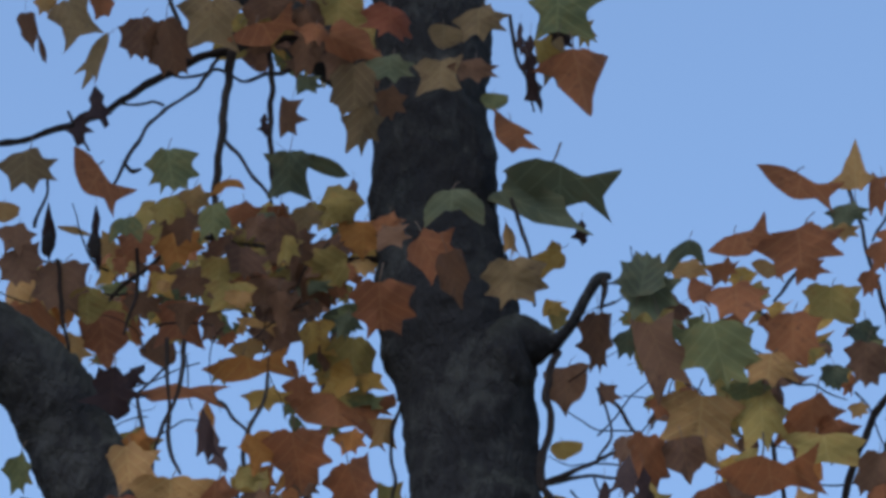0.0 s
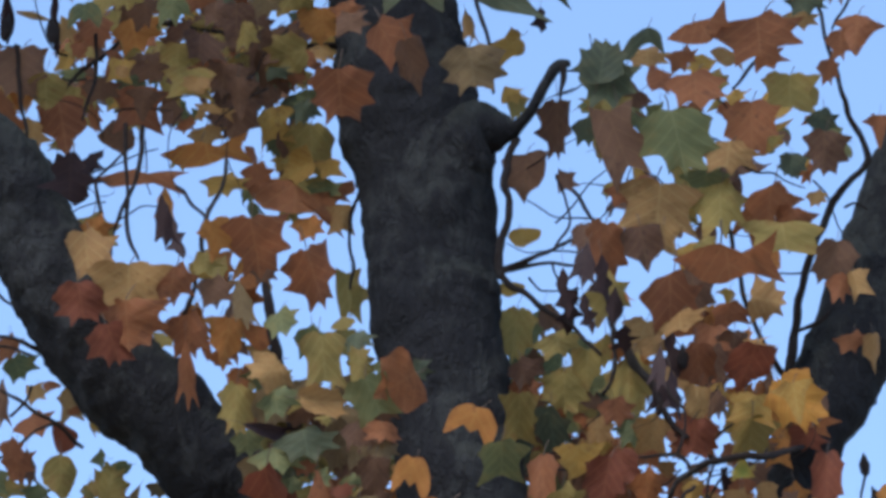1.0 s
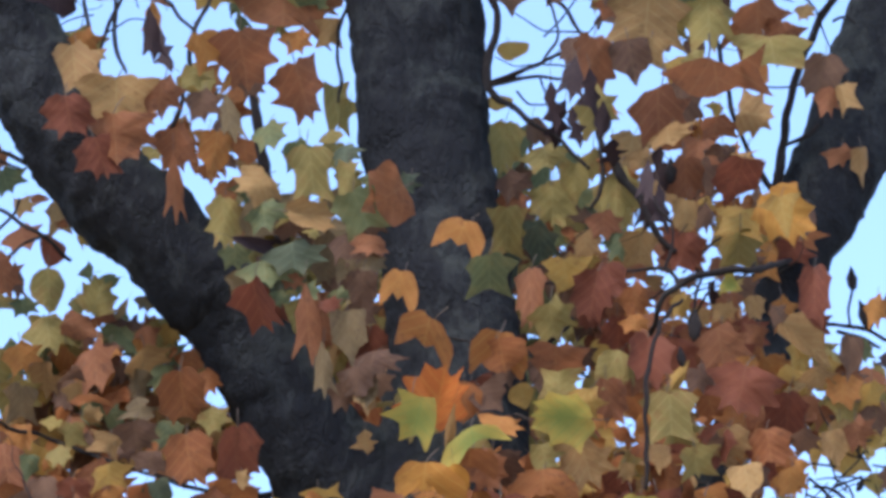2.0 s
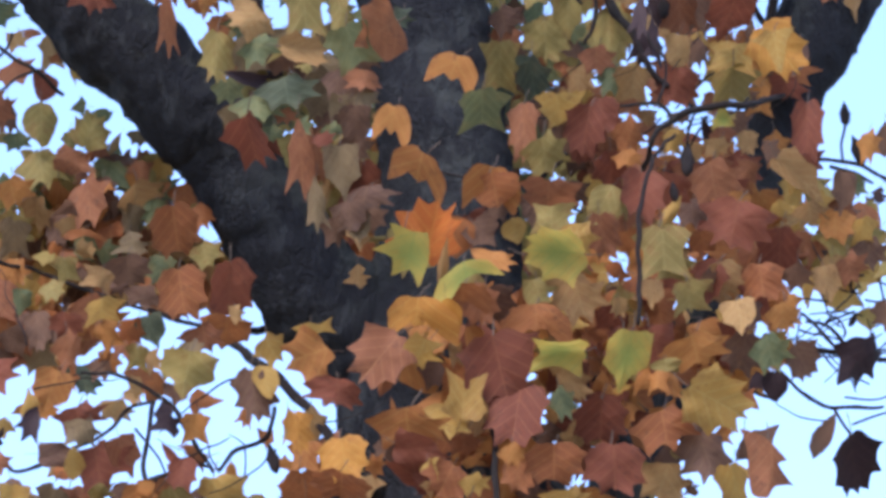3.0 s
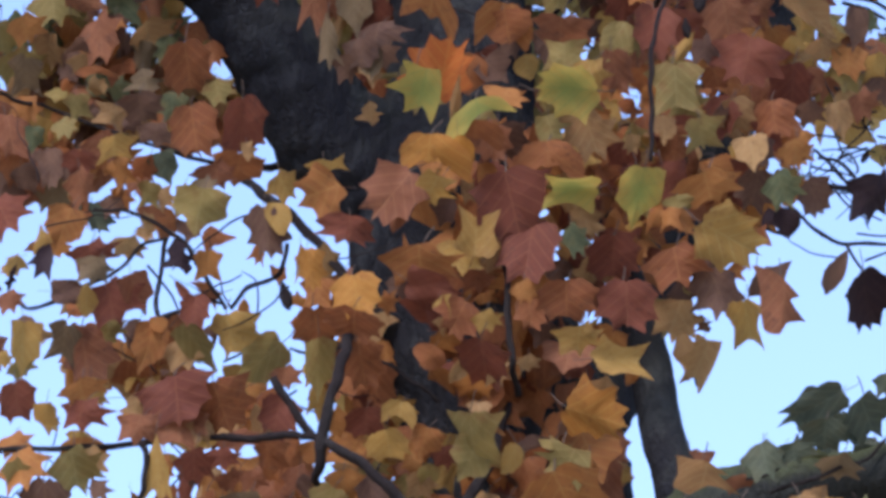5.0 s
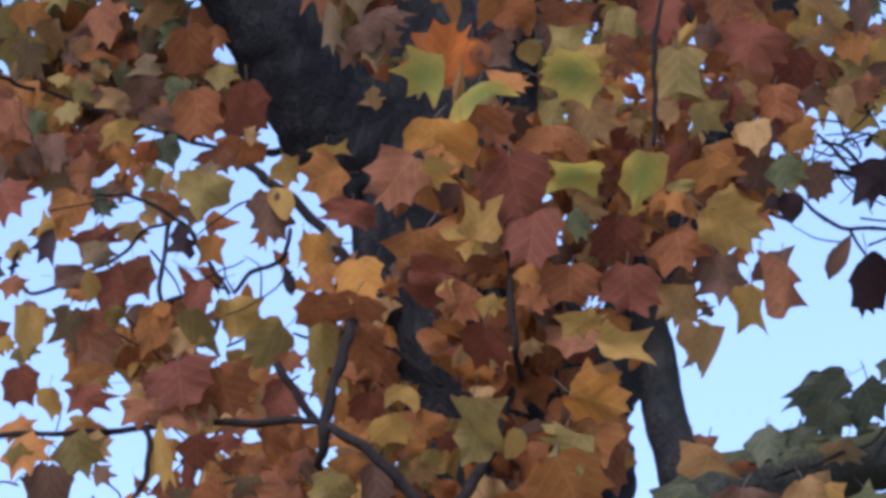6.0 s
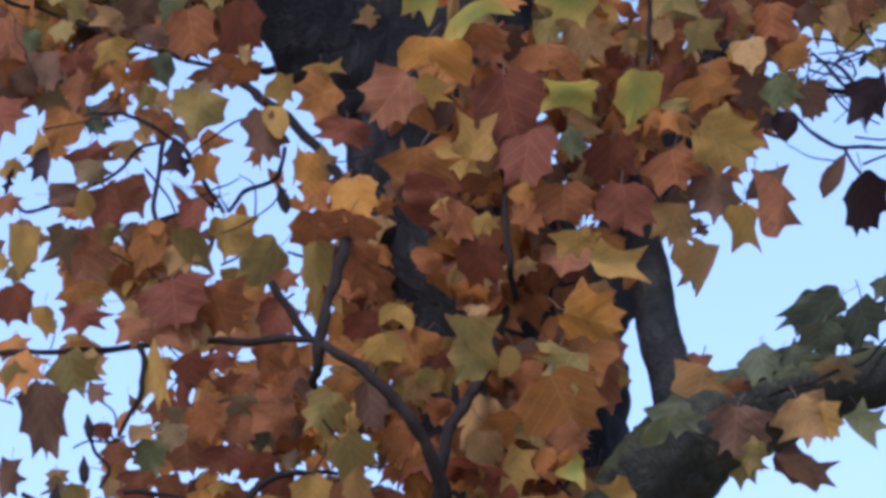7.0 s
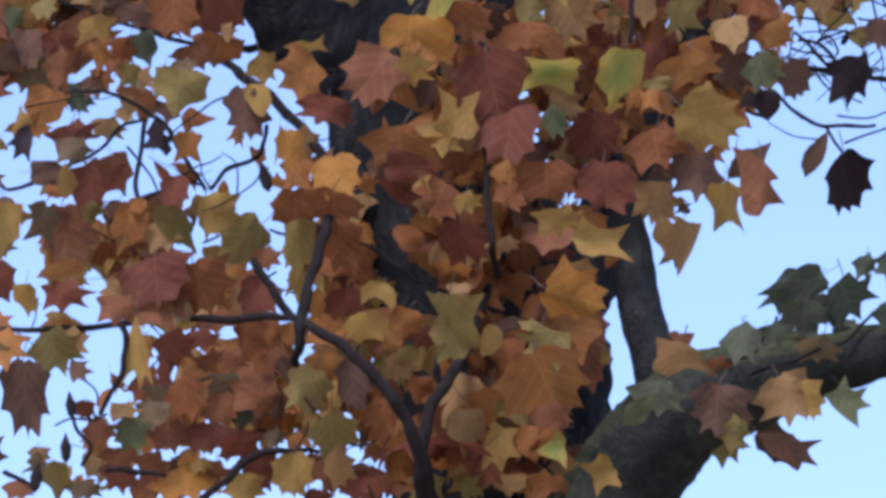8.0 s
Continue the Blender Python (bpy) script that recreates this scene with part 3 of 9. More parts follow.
twig([((-0.182, 9.06, 6.646), 0.0073), ((-0.266, 9.06, 6.654), 0.0062), ((-0.349, 9.06, 6.66), 0.0062), ((-0.443, 9.06, 6.684), 0.0052), ((-0.537, 9.06, 6.696), 0.0052), ((-0.629, 9.06, 6.624), 0.0042), ((-0.689, 9.06, 6.565), 0.0041), ((-0.739, 9.06, 6.483), 0.0041)], trunk)
twig([((-0.801, 8.75, 6.544), 0.0040), ((-0.788, 8.75, 6.614), 0.0030), ((-0.785, 8.75, 6.66), 0.0030)], limb_west)
twig([((-0.621, 8.78, 6.515), 0.0040), ((-0.618, 8.78, 6.423), 0.0040), ((-0.641, 8.78, 6.343), 0.0030)], limb_west)
twig([((-0.759, 8.75, 6.475), 0.0040), ((-0.75, 8.75, 6.384), 0.0050), ((-0.733, 8.75, 6.293), 0.0040)], limb_west)
twig([((-0.798, 8.8, 5.833), 0.0029), ((-0.768, 8.8, 5.822), 0.0029), ((-0.723, 8.8, 5.797), 0.0039), ((-0.678, 8.8, 5.763), 0.0039), ((-0.622, 8.85, 5.732), 0.0039)], limb_west)
twig([((-0.708, 8.8, 5.828), 0.0029), ((-0.72, 8.8, 5.799), 0.0029), ((-0.747, 8.8, 5.773), 0.0029)], limb_west)
twig([((-0.791, 8.8, 5.906), 0.0030), ((-0.746, 8.8, 5.9), 0.0029), ((-0.711, 8.8, 5.888), 0.0029)], limb_west)
twig([((-0.815, 8.8, 6.027), 0.0030), ((-0.775, 8.8, 6.009), 0.0030), ((-0.744, 8.8, 5.979), 0.0030), ((-0.705, 8.82, 5.963), 0.0040)], limb_west)
twig([((-0.811, 8.8, 5.931), 0.0039), ((-0.752, 8.8, 5.924), 0.0039), ((-0.71, 8.8, 5.902), 0.0049), ((-0.666, 8.85, 5.904), 0.0059)], limb_west)
twig([((-0.668, 8.8, 5.756), 0.0039), ((-0.707, 8.8, 5.741), 0.0029), ((-0.737, 8.8, 5.707), 0.0029), ((-0.773, 8.8, 5.689), 0.0029)], limb_west)
twig([((-0.258, 9.05, 5.38), 0.0088), ((-0.323, 8.92, 5.325), 0.0058), ((-0.419, 8.91, 5.338), 0.0048), ((-0.546, 8.9, 5.38), 0.0039), ((-0.662, 8.88, 5.414), 0.0039), ((-0.764, 8.7, 5.38), 0.0038)], limb_west)
twig([((-0.329, 8.85, 5.272), 0.0086), ((-0.28, 8.82, 5.222), 0.0096), ((-0.221, 8.8, 5.159), 0.0095), ((-0.163, 8.75, 5.073), 0.0094), ((-0.141, 8.7, 4.983), 0.01), ((-0.142, 8.52, 4.85), 0.011), ((-0.158, 8.48, 4.762), 0.011), ((-0.178, 8.48, 4.686), 0.012), ((-0.186, 8.5, 4.626), 0.0099), ((-0.191, 8.56, 4.619), 0.0072)], trunk)
twig([((-0.574, 8.8, 5.195), 0.0029), ((-0.498, 8.8, 5.185), 0.0038), ((-0.44, 8.8, 5.149), 0.0048), ((-0.391, 8.8, 5.083), 0.0047), ((-0.35, 8.8, 5.016), 0.0038)], limb_west)
twig([((-0.454, 8.8, 5.144), 0.0057), ((-0.462, 8.8, 5.083), 0.0047), ((-0.465, 8.8, 5.007), 0.0047), ((-0.446, 8.8, 5.002), 0.0028)], limb_west)
twig([((-0.454, 8.8, 5.144), 0.0038), ((-0.496, 8.8, 5.123), 0.0038), ((-0.543, 8.8, 5.078), 0.0038), ((-0.617, 8.8, 5.042), 0.0047), ((-0.673, 8.8, 5.017), 0.0038), ((-0.702, 8.8, 5.027), 0.0028)], limb_west)
twig([((-0.343, 8.8, 5.017), 0.0038), ((-0.315, 8.8, 5.054), 0.0047), ((-0.277, 8.8, 5.072), 0.0047), ((-0.257, 8.8, 5.088), 0.0047), ((-0.25, 8.8, 5.134), 0.0038)], limb_west)
twig([((-0.461, 8.8, 5.002), 0.0038), ((-0.418, 8.8, 5.02), 0.0038), ((-0.386, 8.8, 5.034), 0.0038), ((-0.357, 8.8, 5.024), 0.0028)], limb_west)
twig([((-0.754, 8.64, 4.707), 0.0055), ((-0.644, 8.64, 4.71), 0.0055), ((-0.534, 8.64, 4.713), 0.0064), ((-0.434, 8.64, 4.727), 0.0064), ((-0.314, 8.62, 4.72), 0.0073), ((-0.201, 8.5, 4.679), 0.0081), ((-0.129, 8.48, 4.635), 0.0099), ((-0.075, 8.48, 4.585), 0.011), ((-0.027, 8.5, 4.532), 0.012), ((0.004, 8.54, 4.475), 0.014), ((0.024, 8.64, 4.41), 0.022), ((0.061, 8.8, 4.366), 0.024)], trunk)
twig([((0.008, 8.56, 4.48), 0.013), ((0.024, 8.56, 4.543), 0.012), ((0.051, 8.58, 4.598), 0.011), ((0.088, 8.64, 4.676), 0.01), ((0.108, 8.7, 4.756), 0.0083), ((0.127, 8.74, 4.85), 0.0056)], trunk)
twig([((-0.265, 8.64, 4.832), 0.0083), ((-0.237, 8.64, 4.788), 0.0083), ((-0.2, 8.64, 4.729), 0.0083)], trunk)
twig([((-0.142, 8.7, 4.911), 0.0037), ((-0.096, 8.7, 4.889), 0.0037), ((-0.049, 8.7, 4.854), 0.0037), ((0.006, 8.72, 4.817), 0.0037)], trunk)
twig([((-0.152, 8.7, 4.913), 0.0037), ((-0.203, 8.7, 4.898), 0.0037), ((-0.235, 8.7, 4.908), 0.0028)], trunk)
twig([((-0.193, 8.8, 5.134), 0.0038), ((-0.189, 8.78, 5.054), 0.0047), ((-0.177, 8.76, 4.996), 0.0038)], trunk)
twig([((-0.473, 8.6, 4.705), 0.0073), ((-0.467, 8.6, 4.662), 0.0055), ((-0.484, 8.6, 4.595), 0.0054), ((-0.503, 8.6, 4.552), 0.0036)], trunk)
twig([((-0.354, 8.6, 4.397), 0.0063), ((-0.309, 8.6, 4.434), 0.0072), ((-0.274, 8.62, 4.471), 0.0072), ((-0.212, 8.64, 4.504), 0.0064), ((-0.149, 8.66, 4.506), 0.0045)], trunk)
twig([((-0.661, 8.6, 4.453), 0.0054), ((-0.634, 8.6, 4.439), 0.0045), ((-0.606, 8.6, 4.42), 0.0045)], trunk)
twig([((-0.495, 8.6, 4.455), 0.0045), ((-0.454, 8.6, 4.455), 0.0054), ((-0.4, 8.6, 4.445), 0.0036)], trunk)
twig([((-0.558, 8.6, 4.586), 0.0027), ((-0.546, 8.6, 4.529), 0.0036), ((-0.525, 8.6, 4.495), 0.0036), ((-0.535, 8.6, 4.462), 0.0036)], trunk)
twig([((0.608, 9.1, 5.333), 0.0049), ((0.648, 9.1, 5.365), 0.0059), ((0.717, 9.1, 5.358), 0.0059), ((0.796, 9.1, 5.344), 0.0059), ((0.904, 9.1, 5.349), 0.0079)], limb_east)
twig([((0.727, 9.1, 5.358), 0.0039), ((0.699, 9.1, 5.397), 0.0040), ((0.66, 9.1, 5.43), 0.0030)], limb_east)
twig([((0.747, 9.1, 5.355), 0.0039), ((0.719, 9.1, 5.403), 0.0040), ((0.669, 9.1, 5.413), 0.0030)], limb_east)
twig([((0.709, 9.1, 5.413), 0.0040), ((0.729, 9.1, 5.424), 0.0030), ((0.759, 9.1, 5.435), 0.0030)], limb_east)
twig([((0.618, 9.1, 5.328), 0.0039), ((0.665, 9.1, 5.28), 0.0039), ((0.714, 9.1, 5.254), 0.0039), ((0.802, 9.1, 5.254), 0.0039)], limb_east)
twig([((0.714, 9.1, 5.252), 0.0029), ((0.742, 9.1, 5.212), 0.0029), ((0.755, 9.1, 5.18), 0.0029)], limb_east)
twig([((0.558, 9.1, 5.302), 0.0049), ((0.582, 9.1, 5.28), 0.0049), ((0.611, 9.1, 5.268), 0.0039), ((0.632, 9.1, 5.296), 0.0030)], limb_east)
twig([((0.857, 9.3, 5.767), 0.0051), ((0.797, 9.3, 5.801), 0.0041), ((0.746, 9.3, 5.818), 0.0041), ((0.711, 9.3, 5.821), 0.0041)], limb_east)
twig([((0.757, 9.3, 5.818), 0.0031), ((0.763, 9.3, 5.857), 0.0031), ((0.767, 9.3, 5.886), 0.0031)], limb_east)
twig([((0.734, 9.3, 5.808), 0.0041), ((0.775, 9.3, 5.791), 0.0041), ((0.815, 9.3, 5.774), 0.0031)], limb_east)
twig([((0.503, 8.55, 4.625), 0.0027), ((0.547, 8.52, 4.629), 0.0027), ((0.584, 8.5, 4.684), 0.0027)], limb_mossy)
twig([((0.538, 8.54, 4.598), 0.0036), ((0.599, 8.5, 4.608), 0.0036), ((0.691, 8.5, 4.646), 0.0036), ((0.746, 8.5, 4.693), 0.0027)], limb_mossy)

twig([((0.354, 8.48, 5.148), 0.0042), ((0.352, 8.48, 5.238), 0.0048), ((0.355, 8.48, 5.329), 0.0050), ((0.365, 8.50, 5.407), 0.0046), ((0.387, 8.55, 5.486), 0.0040), ((0.423, 8.62, 5.557), 0.0034)], trunk)

def seed_cone(parent, place, length, lean=0):
    """A closed, pointed seed head: overlapping scales round a spindle."""
    bm = bmesh.new()
    rows = [(0, 0.04), (0.12, 0.1), (0.3, 0.14), (0.5, 0.135), (0.7, 0.09), (0.88, 0.035), (1, 0.006)]
    rings = []
    for i, (h, r) in enumerate(rows):
        rings.append([bm.verts.new((r * (1.12 if (k + i) % 2 else 0.9) * math.cos(k * math.pi / 4), r * (1.12 if (k + i) % 2 else 0.9) * math.sin(k * math.pi / 4), h - 0.5)) for k in range(8)])
    for a, b in zip(rings, rings[1:]):
        for k in range(8):
            bm.faces.new((a[k], a[(k + 1) % 8], b[(k + 1) % 8], b[k]))
    bm.faces.new(rings[0][::-1])
    bm.faces.new(rings[-1])
    ob = part("seed_cone", bm, TWIG, parent, "dry brown pointed seed cone")
    ob.matrix_basis = Matrix.Translation(place) @ Matrix.Rotation(radians(lean), 4, "Y") @ Matrix.Rotation(radians(-26), 4, "X") @ Matrix.Scale(length, 4)
    return ob


# ---- seed cones ----
seed_cone(limb_east, (0.768, 9.3, 5.912), 0.07)
seed_cone(limb_east, (0.789, 9.3, 5.84), 0.085, -12)
seed_cone(limb_east, (0.767, 9.3, 5.762), 0.06, -5)
seed_cone(limb_east, (0.756, 9.1, 5.422), 0.045, 25)
seed_cone(limb_west, (-0.776, 8.75, 6.516), 0.085, 3)
seed_cone(limb_west, (-0.694, 8.75, 6.51), 0.09, -8)
seed_cone(trunk, (-0.555, 8.6, 4.567), 0.06, -8)
seed_cone(trunk, (-0.561, 8.6, 4.494), 0.065, -4)
seed_cone(trunk, (-0.607, 8.6, 4.444), 0.07, 4)
seed_cone(trunk, (-0.251, 8.78, 5.034), 0.075, -12)
seed_cone(trunk, (0.42, 8.84, 5.907), 0.075, 2)
seed_cone(trunk, (0.446, 8.64, 5.52), 0.085, 4)
seed_cone(trunk, (0.422, 8.64, 5.461), 0.055, -4)


def joined(name, leaves, colours, label=""):
    """Leaves too many to count in one mesh: (colour index, form, pose) each."""
    verts, faces, uvs, mats = [], [], [], []
    for colour, (v, f, uv, blade), m in leaves:
        start = len(verts)
        verts += [m @ Vector(q) for q in v]
        faces += [tuple(i + start for i in q) for q in f]
        uvs += uv
        mats += [colour if i < blade else len(colours) for i in range(len(f))]
    me = bpy.data.meshes.new(name)
    me.from_pydata(verts, [], faces)
    layer = me.uv_layers.new(name="blade")
    layer.data.foreach_set("uv", [c for loop in me.loops for c in uvs[loop.vertex_index]])
    for c in colours:
        me.materials.append(LEAF[c])
    me.materials.append(STALK)
    me.polygons.foreach_set("material_index", mats)
    me.polygons.foreach_set("use_smooth", [True] * len(faces))
    ob = new(name, me)
    ob.parent = tree
    ob.matrix_parent_inverse = tree_inverse
    return tagged(ob, label, kind="stuff")


def spray(name, seed, count, centre, half, colours, big=0.095, label=""):
    """Many small leaves in an uneven clump."""
    rnd = random.Random(seed)
    leaves = []
    for _ in range(count):
        while True:
            p = Vector((rnd.uniform(-1, 1), rnd.uniform(-1, 1), rnd.uniform(-1, 1)))
            if p.length < 1:
                break
        place = Vector(centre) + Vector((p.x * half[0], p.y * half[1], p.z * half[2]))
        size = big * rnd.uniform(0.6, 1.1)
        m = leaf_pose(place, size * rnd.uniform(0.7, 1.1), size, rnd.gauss(0, 45), rnd.uniform(-55, 55), rnd.uniform(-55, 55))
        leaves.append((rnd.randrange(len(colours)), FORMS[rnd.choice(SPRAYED)][rnd.randrange(3)], m))
    return joined(name, leaves, colours, label)


# ---- the dense foliage behind the single leaves, and unseen clumps added for shade ----
WARM = ("russet", "orange", "brown", "orange", "russet", "yellow", "fawn")
RED = ("red", "russet", "orange", "russet", "orange", "fawn")
MIX = ("rust", "olive", "brown", "green", "yellow", "olive")
GREENISH = ("green", "olive", "green", "brown", "olive")
spray("foliage", 1, 26, (-0.354, 9.2, 6.714), (0.15, 0.15, 0.08), MIX)
spray("foliage", 2, 16, (-0.297, 9.2, 7.219), (0.15, 0.1, 0.06), MIX)
spray("foliage", 3, 12, (-0.826, 9.1, 6.54), (0.07, 0.1, 0.08), WARM)
spray("foliage", 4, 14, (0.333, 9.3, 6.624), (0.09, 0.1, 0.06), GREENISH)
spray("foliage", 5, 10, (0.426, 9.3, 6.469), (0.12, 0.1, 0.05), MIX)
spray("foliage", 6, 14, (-0.318, 9.2, 5.958), (0.08, 0.1, 0.06), MIX)
spray("foliage", 7, 40, (-0.166, 9.3, 5.902), (0.14, 0.15, 0.13), GREENISH)
spray("foliage", 8, 16, (-0.123, 9.25, 5.7), (0.07, 0.1, 0.12), RED)
spray("foliage", 9, 25, (0.205, 9.3, 6.051), (0.1, 0.15, 0.13), GREENISH)
spray("foliage", 10, 14, (0.306, 9.3, 5.835), (0.1, 0.12, 0.06), MIX)
spray("foliage", 11, 7, (0.466, 9.5, 6.264), (0.1, 0.12, 0.09), RED)
spray("foliage", 12, 50, (-0.608, 9.1, 5.547), (0.17, 0.15, 0.13), WARM)
spray("foliage", 13, 26, (-0.421, 9.15, 5.514), (0.12, 0.12, 0.07), WARM)
spray("foliage", 14, 38, (0.478, 9.3, 5.7), (0.2, 0.2, 0.12), RED)
spray("foliage", 15, 40, (0.401, 8.85, 5.33), (0.2, 0.12, 0.13), RED)
spray("foliage", 16, 44, (0.186, 8.72, 5.152), (0.2, 0.1, 0.16), RED)
spray("foliage", 17, 34, (0.128, 8.7, 4.923), (0.18, 0.08, 0.14), RED)
spray("foliage", 18, 24, (-0.656, 9.1, 5.413), (0.12, 0.12, 0.07), RED)
spray("foliage", 19, 34, (-0.118, 9, 4.956), (0.08, 0.12, 0.12), WARM)
spray("foliage", 20, 22, (-0.541, 9, 4.997), (0.12, 0.1, 0.05), WARM)
spray("foliage", 21, 16, (-0.377, 9, 4.906), (0.15, 0.1, 0.05), WARM)
spray("foliage", 22, 23, (-0.297, 9, 4.705), (0.15, 0.12, 0.08), WARM)
spray("foliage", 23, 22, (-0.089, 9, 4.744), (0.12, 0.12, 0.12), WARM)
spray("foliage", 24, 30, (0.088, 8.7, 4.524), (0.16, 0.08, 0.08), RED)
spray("foliage", 25, 20, (0.153, 8.7, 4.698), (0.12, 0.08, 0.1), WARM)
spray("foliage", 26, 5, (0.657, 8.65, 4.709), (0.12, 0.1, 0.05), ("deep", "green", "deep"))
spray("foliage", 27, 14, (0.59, 9.35, 6.029), (0.12, 0.1, 0.05), WARM)
spray("foliage", 28, 16, (0.721, 9.2, 5.575), (0.08, 0.1, 0.05), MIX)
spray("foliage", 29, 7, (-0.465, 9, 4.576), (0.15, 0.1, 0.04), WARM)

# Two unseen clumps above the view, added as crown top and for shade.
spray("foliage", 31, 420, (-0.3, 9.6, 8.6), (1.6, 1.2, 0.55), MIX, 0.11)
spray("foliage", 32, 420, (0.5, 9.2, 9.5), (1.3, 1.2, 0.7), MIX, 0.11)
spray("foliage", 33, 22, (0.521, 9.25, 6.561), (0.22, 0.15, 0.17), MIX, 0.07)
spray("foliage", 34, 50, (-0.6, 9.1, 6.623), (0.28, 0.15, 0.12), MIX, 0.07)
spray("foliage", 35, 16, (-0.274, 9.1, 6.387), (0.09, 0.12, 0.1), MIX, 0.075)
spray("foliage", 36, 8, (0.514, 9.35, 6.331), (0.2, 0.12, 0.15), WARM, 0.07)
spray("foliage", 37, 24, (-0.391, 9.15, 6.115), (0.1, 0.1, 0.14), WARM, 0.07)
spray("foliage", 38, 30, (0.142, 9.25, 5.879), (0.12, 0.1, 0.2), MIX, 0.08)
spray("foliage", 39, 8, (-0.419, 9, 5.141), (0.3, 0.12, 0.2), RED, 0.06)
spray("foliage", 40, 70, (-0.607, 9.05, 5.553), (0.19, 0.12, 0.18), MIX, 0.075)
spray("foliage", 41, 22, (-0.358, 9.1, 7.17), (0.12, 0.1, 0.06), MIX, 0.08)
spray("foliage", 42, 7, (-0.443, 8.9, 4.601), (0.16, 0.12, 0.1), WARM, 0.07)
spray("foliage", 43, 15, (-0.275, 8.9, 4.631), (0.14, 0.12, 0.1), WARM, 0.07)
spray("foliage", 44, 15, (-0.163, 8.9, 4.749), (0.1, 0.12, 0.14), WARM, 0.075)
spray("foliage", 45, 14, (0.312, 9, 5.499), (0.14, 0.1, 0.1), WARM, 0.08)
spray("foliage", 46, 24, (-0.063, 9.3, 5.767), (0.14, 0.1, 0.12), RED, 0.08)
spray("foliage", 47, 18, (0.548, 8.9, 5.298), (0.1, 0.1, 0.1), RED, 0.075)
spray("foliage", 48, 16, (0.705, 9.1, 5.597), (0.1, 0.1, 0.07), MIX, 0.07)
spray("foliage", 50, 18, (-0.365, 8.95, 6.552), (0.16, 0.1, 0.07), ("brown", "olive", "rust", "brown"), 0.08)
spray("foliage", 51, 18, (-0.537, 8.95, 6.47), (0.3, 0.1, 0.13), MIX, 0.045)
spray("foliage", 52, 14, (0.455, 9, 6.392), (0.25, 0.1, 0.2), MIX, 0.045)
spray("foliage", 53, 16, (0.387, 8.95, 5.905), (0.25, 0.1, 0.25), WARM, 0.05)
spray("foliage", 54, 30, (-0.41, 8.95, 5.905), (0.3, 0.1, 0.3), MIX, 0.05)
spray("foliage", 55, 14, (-0.438, 8.8, 5.032), (0.35, 0.08, 0.25), WARM, 0.05)
spray("foliage", 56, 40, (0.27, 8.7, 5.124), (0.3, 0.06, 0.35), WARM, 0.05)
spray("foliage", 57, 22, (-0.232, 8.7, 4.601), (0.45, 0.06, 0.13), WARM, 0.05)
spray("foliage", 58, 30, (-0.59, 8.95, 5.478), (0.2, 0.08, 0.2), WARM, 0.05)
spray("foliage", 59, 14, (0.716, 9, 5.531), (0.1, 0.1, 0.12), MIX, 0.05)


def twiglets(seed, count, centre, half):
    """Fine bare twigs too many to count, crooked, forking now and then: one mesh."""
    rnd = random.Random(seed)
    whole = bmesh.new()
    for _ in range(count):
        p = Vector(centre) + Vector([rnd.uniform(-1, 1) * h for h in half])
        way = Vector((rnd.uniform(-1, 1), rnd.uniform(-0.3, 0.3), rnd.uniform(-1, 0.6))).normalized()
        thick, points = rnd.uniform(0.0012, 0.0026), []
        for k in range(rnd.randint(4, 7)):
            points.append((tuple(p), thick * (1 - 0.1 * k)))
            way = (way + Vector((rnd.uniform(-1, 1), rnd.uniform(-1, 1), rnd.uniform(-1, 1))) * 0.45).normalized()
            p = p + way * rnd.uniform(0.02, 0.045)
        piece = tube(points, 3, 5)
        me = bpy.data.meshes.new("piece")
        piece.to_mesh(me)
        piece.free()
        whole.from_mesh(me)
        bpy.data.meshes.remove(me)
    ob = part("brush", whole, TWIG, tree)
    ob.matrix_parent_inverse = tree_inverse
    return tagged(ob, kind="stuff")


twiglets(1, 20, (-0.563, 8.9, 6.374), (0.3, 0.1, 0.25))
twiglets(2, 26, (0.408, 9.1, 6.446), (0.3, 0.1, 0.22))
twiglets(3, 24, (-0.456, 8.8, 5.022), (0.3, 0.1, 0.25))
twiglets(4, 20, (-0.289, 8.75, 4.599), (0.4, 0.1, 0.12))
twiglets(5, 18, (0.412, 8.9, 5.739), (0.2, 0.1, 0.12))
twiglets(6, 8, (0.726, 9.1, 5.328), (0.1, 0.1, 0.12))
twiglets(8, 26, (0.73, 9.0, 5.42), (0.09, 0.06, 0.09))
spray("foliage", 60, 15, (0.237, 9.15, 5.57), (0.1, 0.1, 0.12), MIX, 0.085)
spray("foliage", 61, 26, (0.333, 9, 5.282), (0.14, 0.1, 0.13), RED, 0.085)
spray("foliage", 62, 20, (0.192, 9.2, 5.407), (0.1, 0.1, 0.1), RED, 0.085)
spray("foliage", 63, 14, (-0.36, 8.9, 7.035), (0.12, 0.08, 0.06), ("brown", "brown", "rust", "olive"), 0.085)
spray("foliage", 64, 18, (-0.471, 9, 5.612), (0.1, 0.08, 0.08), MIX, 0.07)
# Unseen overhang added to block sun from the upper trunk and leaves.
spray("foliage", 65, 640, (0.0, 7.7, 8.25), (1.3, 0.5, 0.45), MIX, 0.11)
# Another unseen clump, added to shade the west limb.
spray("foliage", 66, 240, (-1.05, 8.1, 7.42), (0.32, 0.3, 0.33), MIX, 0.11)

# ---- the inner layer of the crown and the ends of the sprays ----
INNER = []


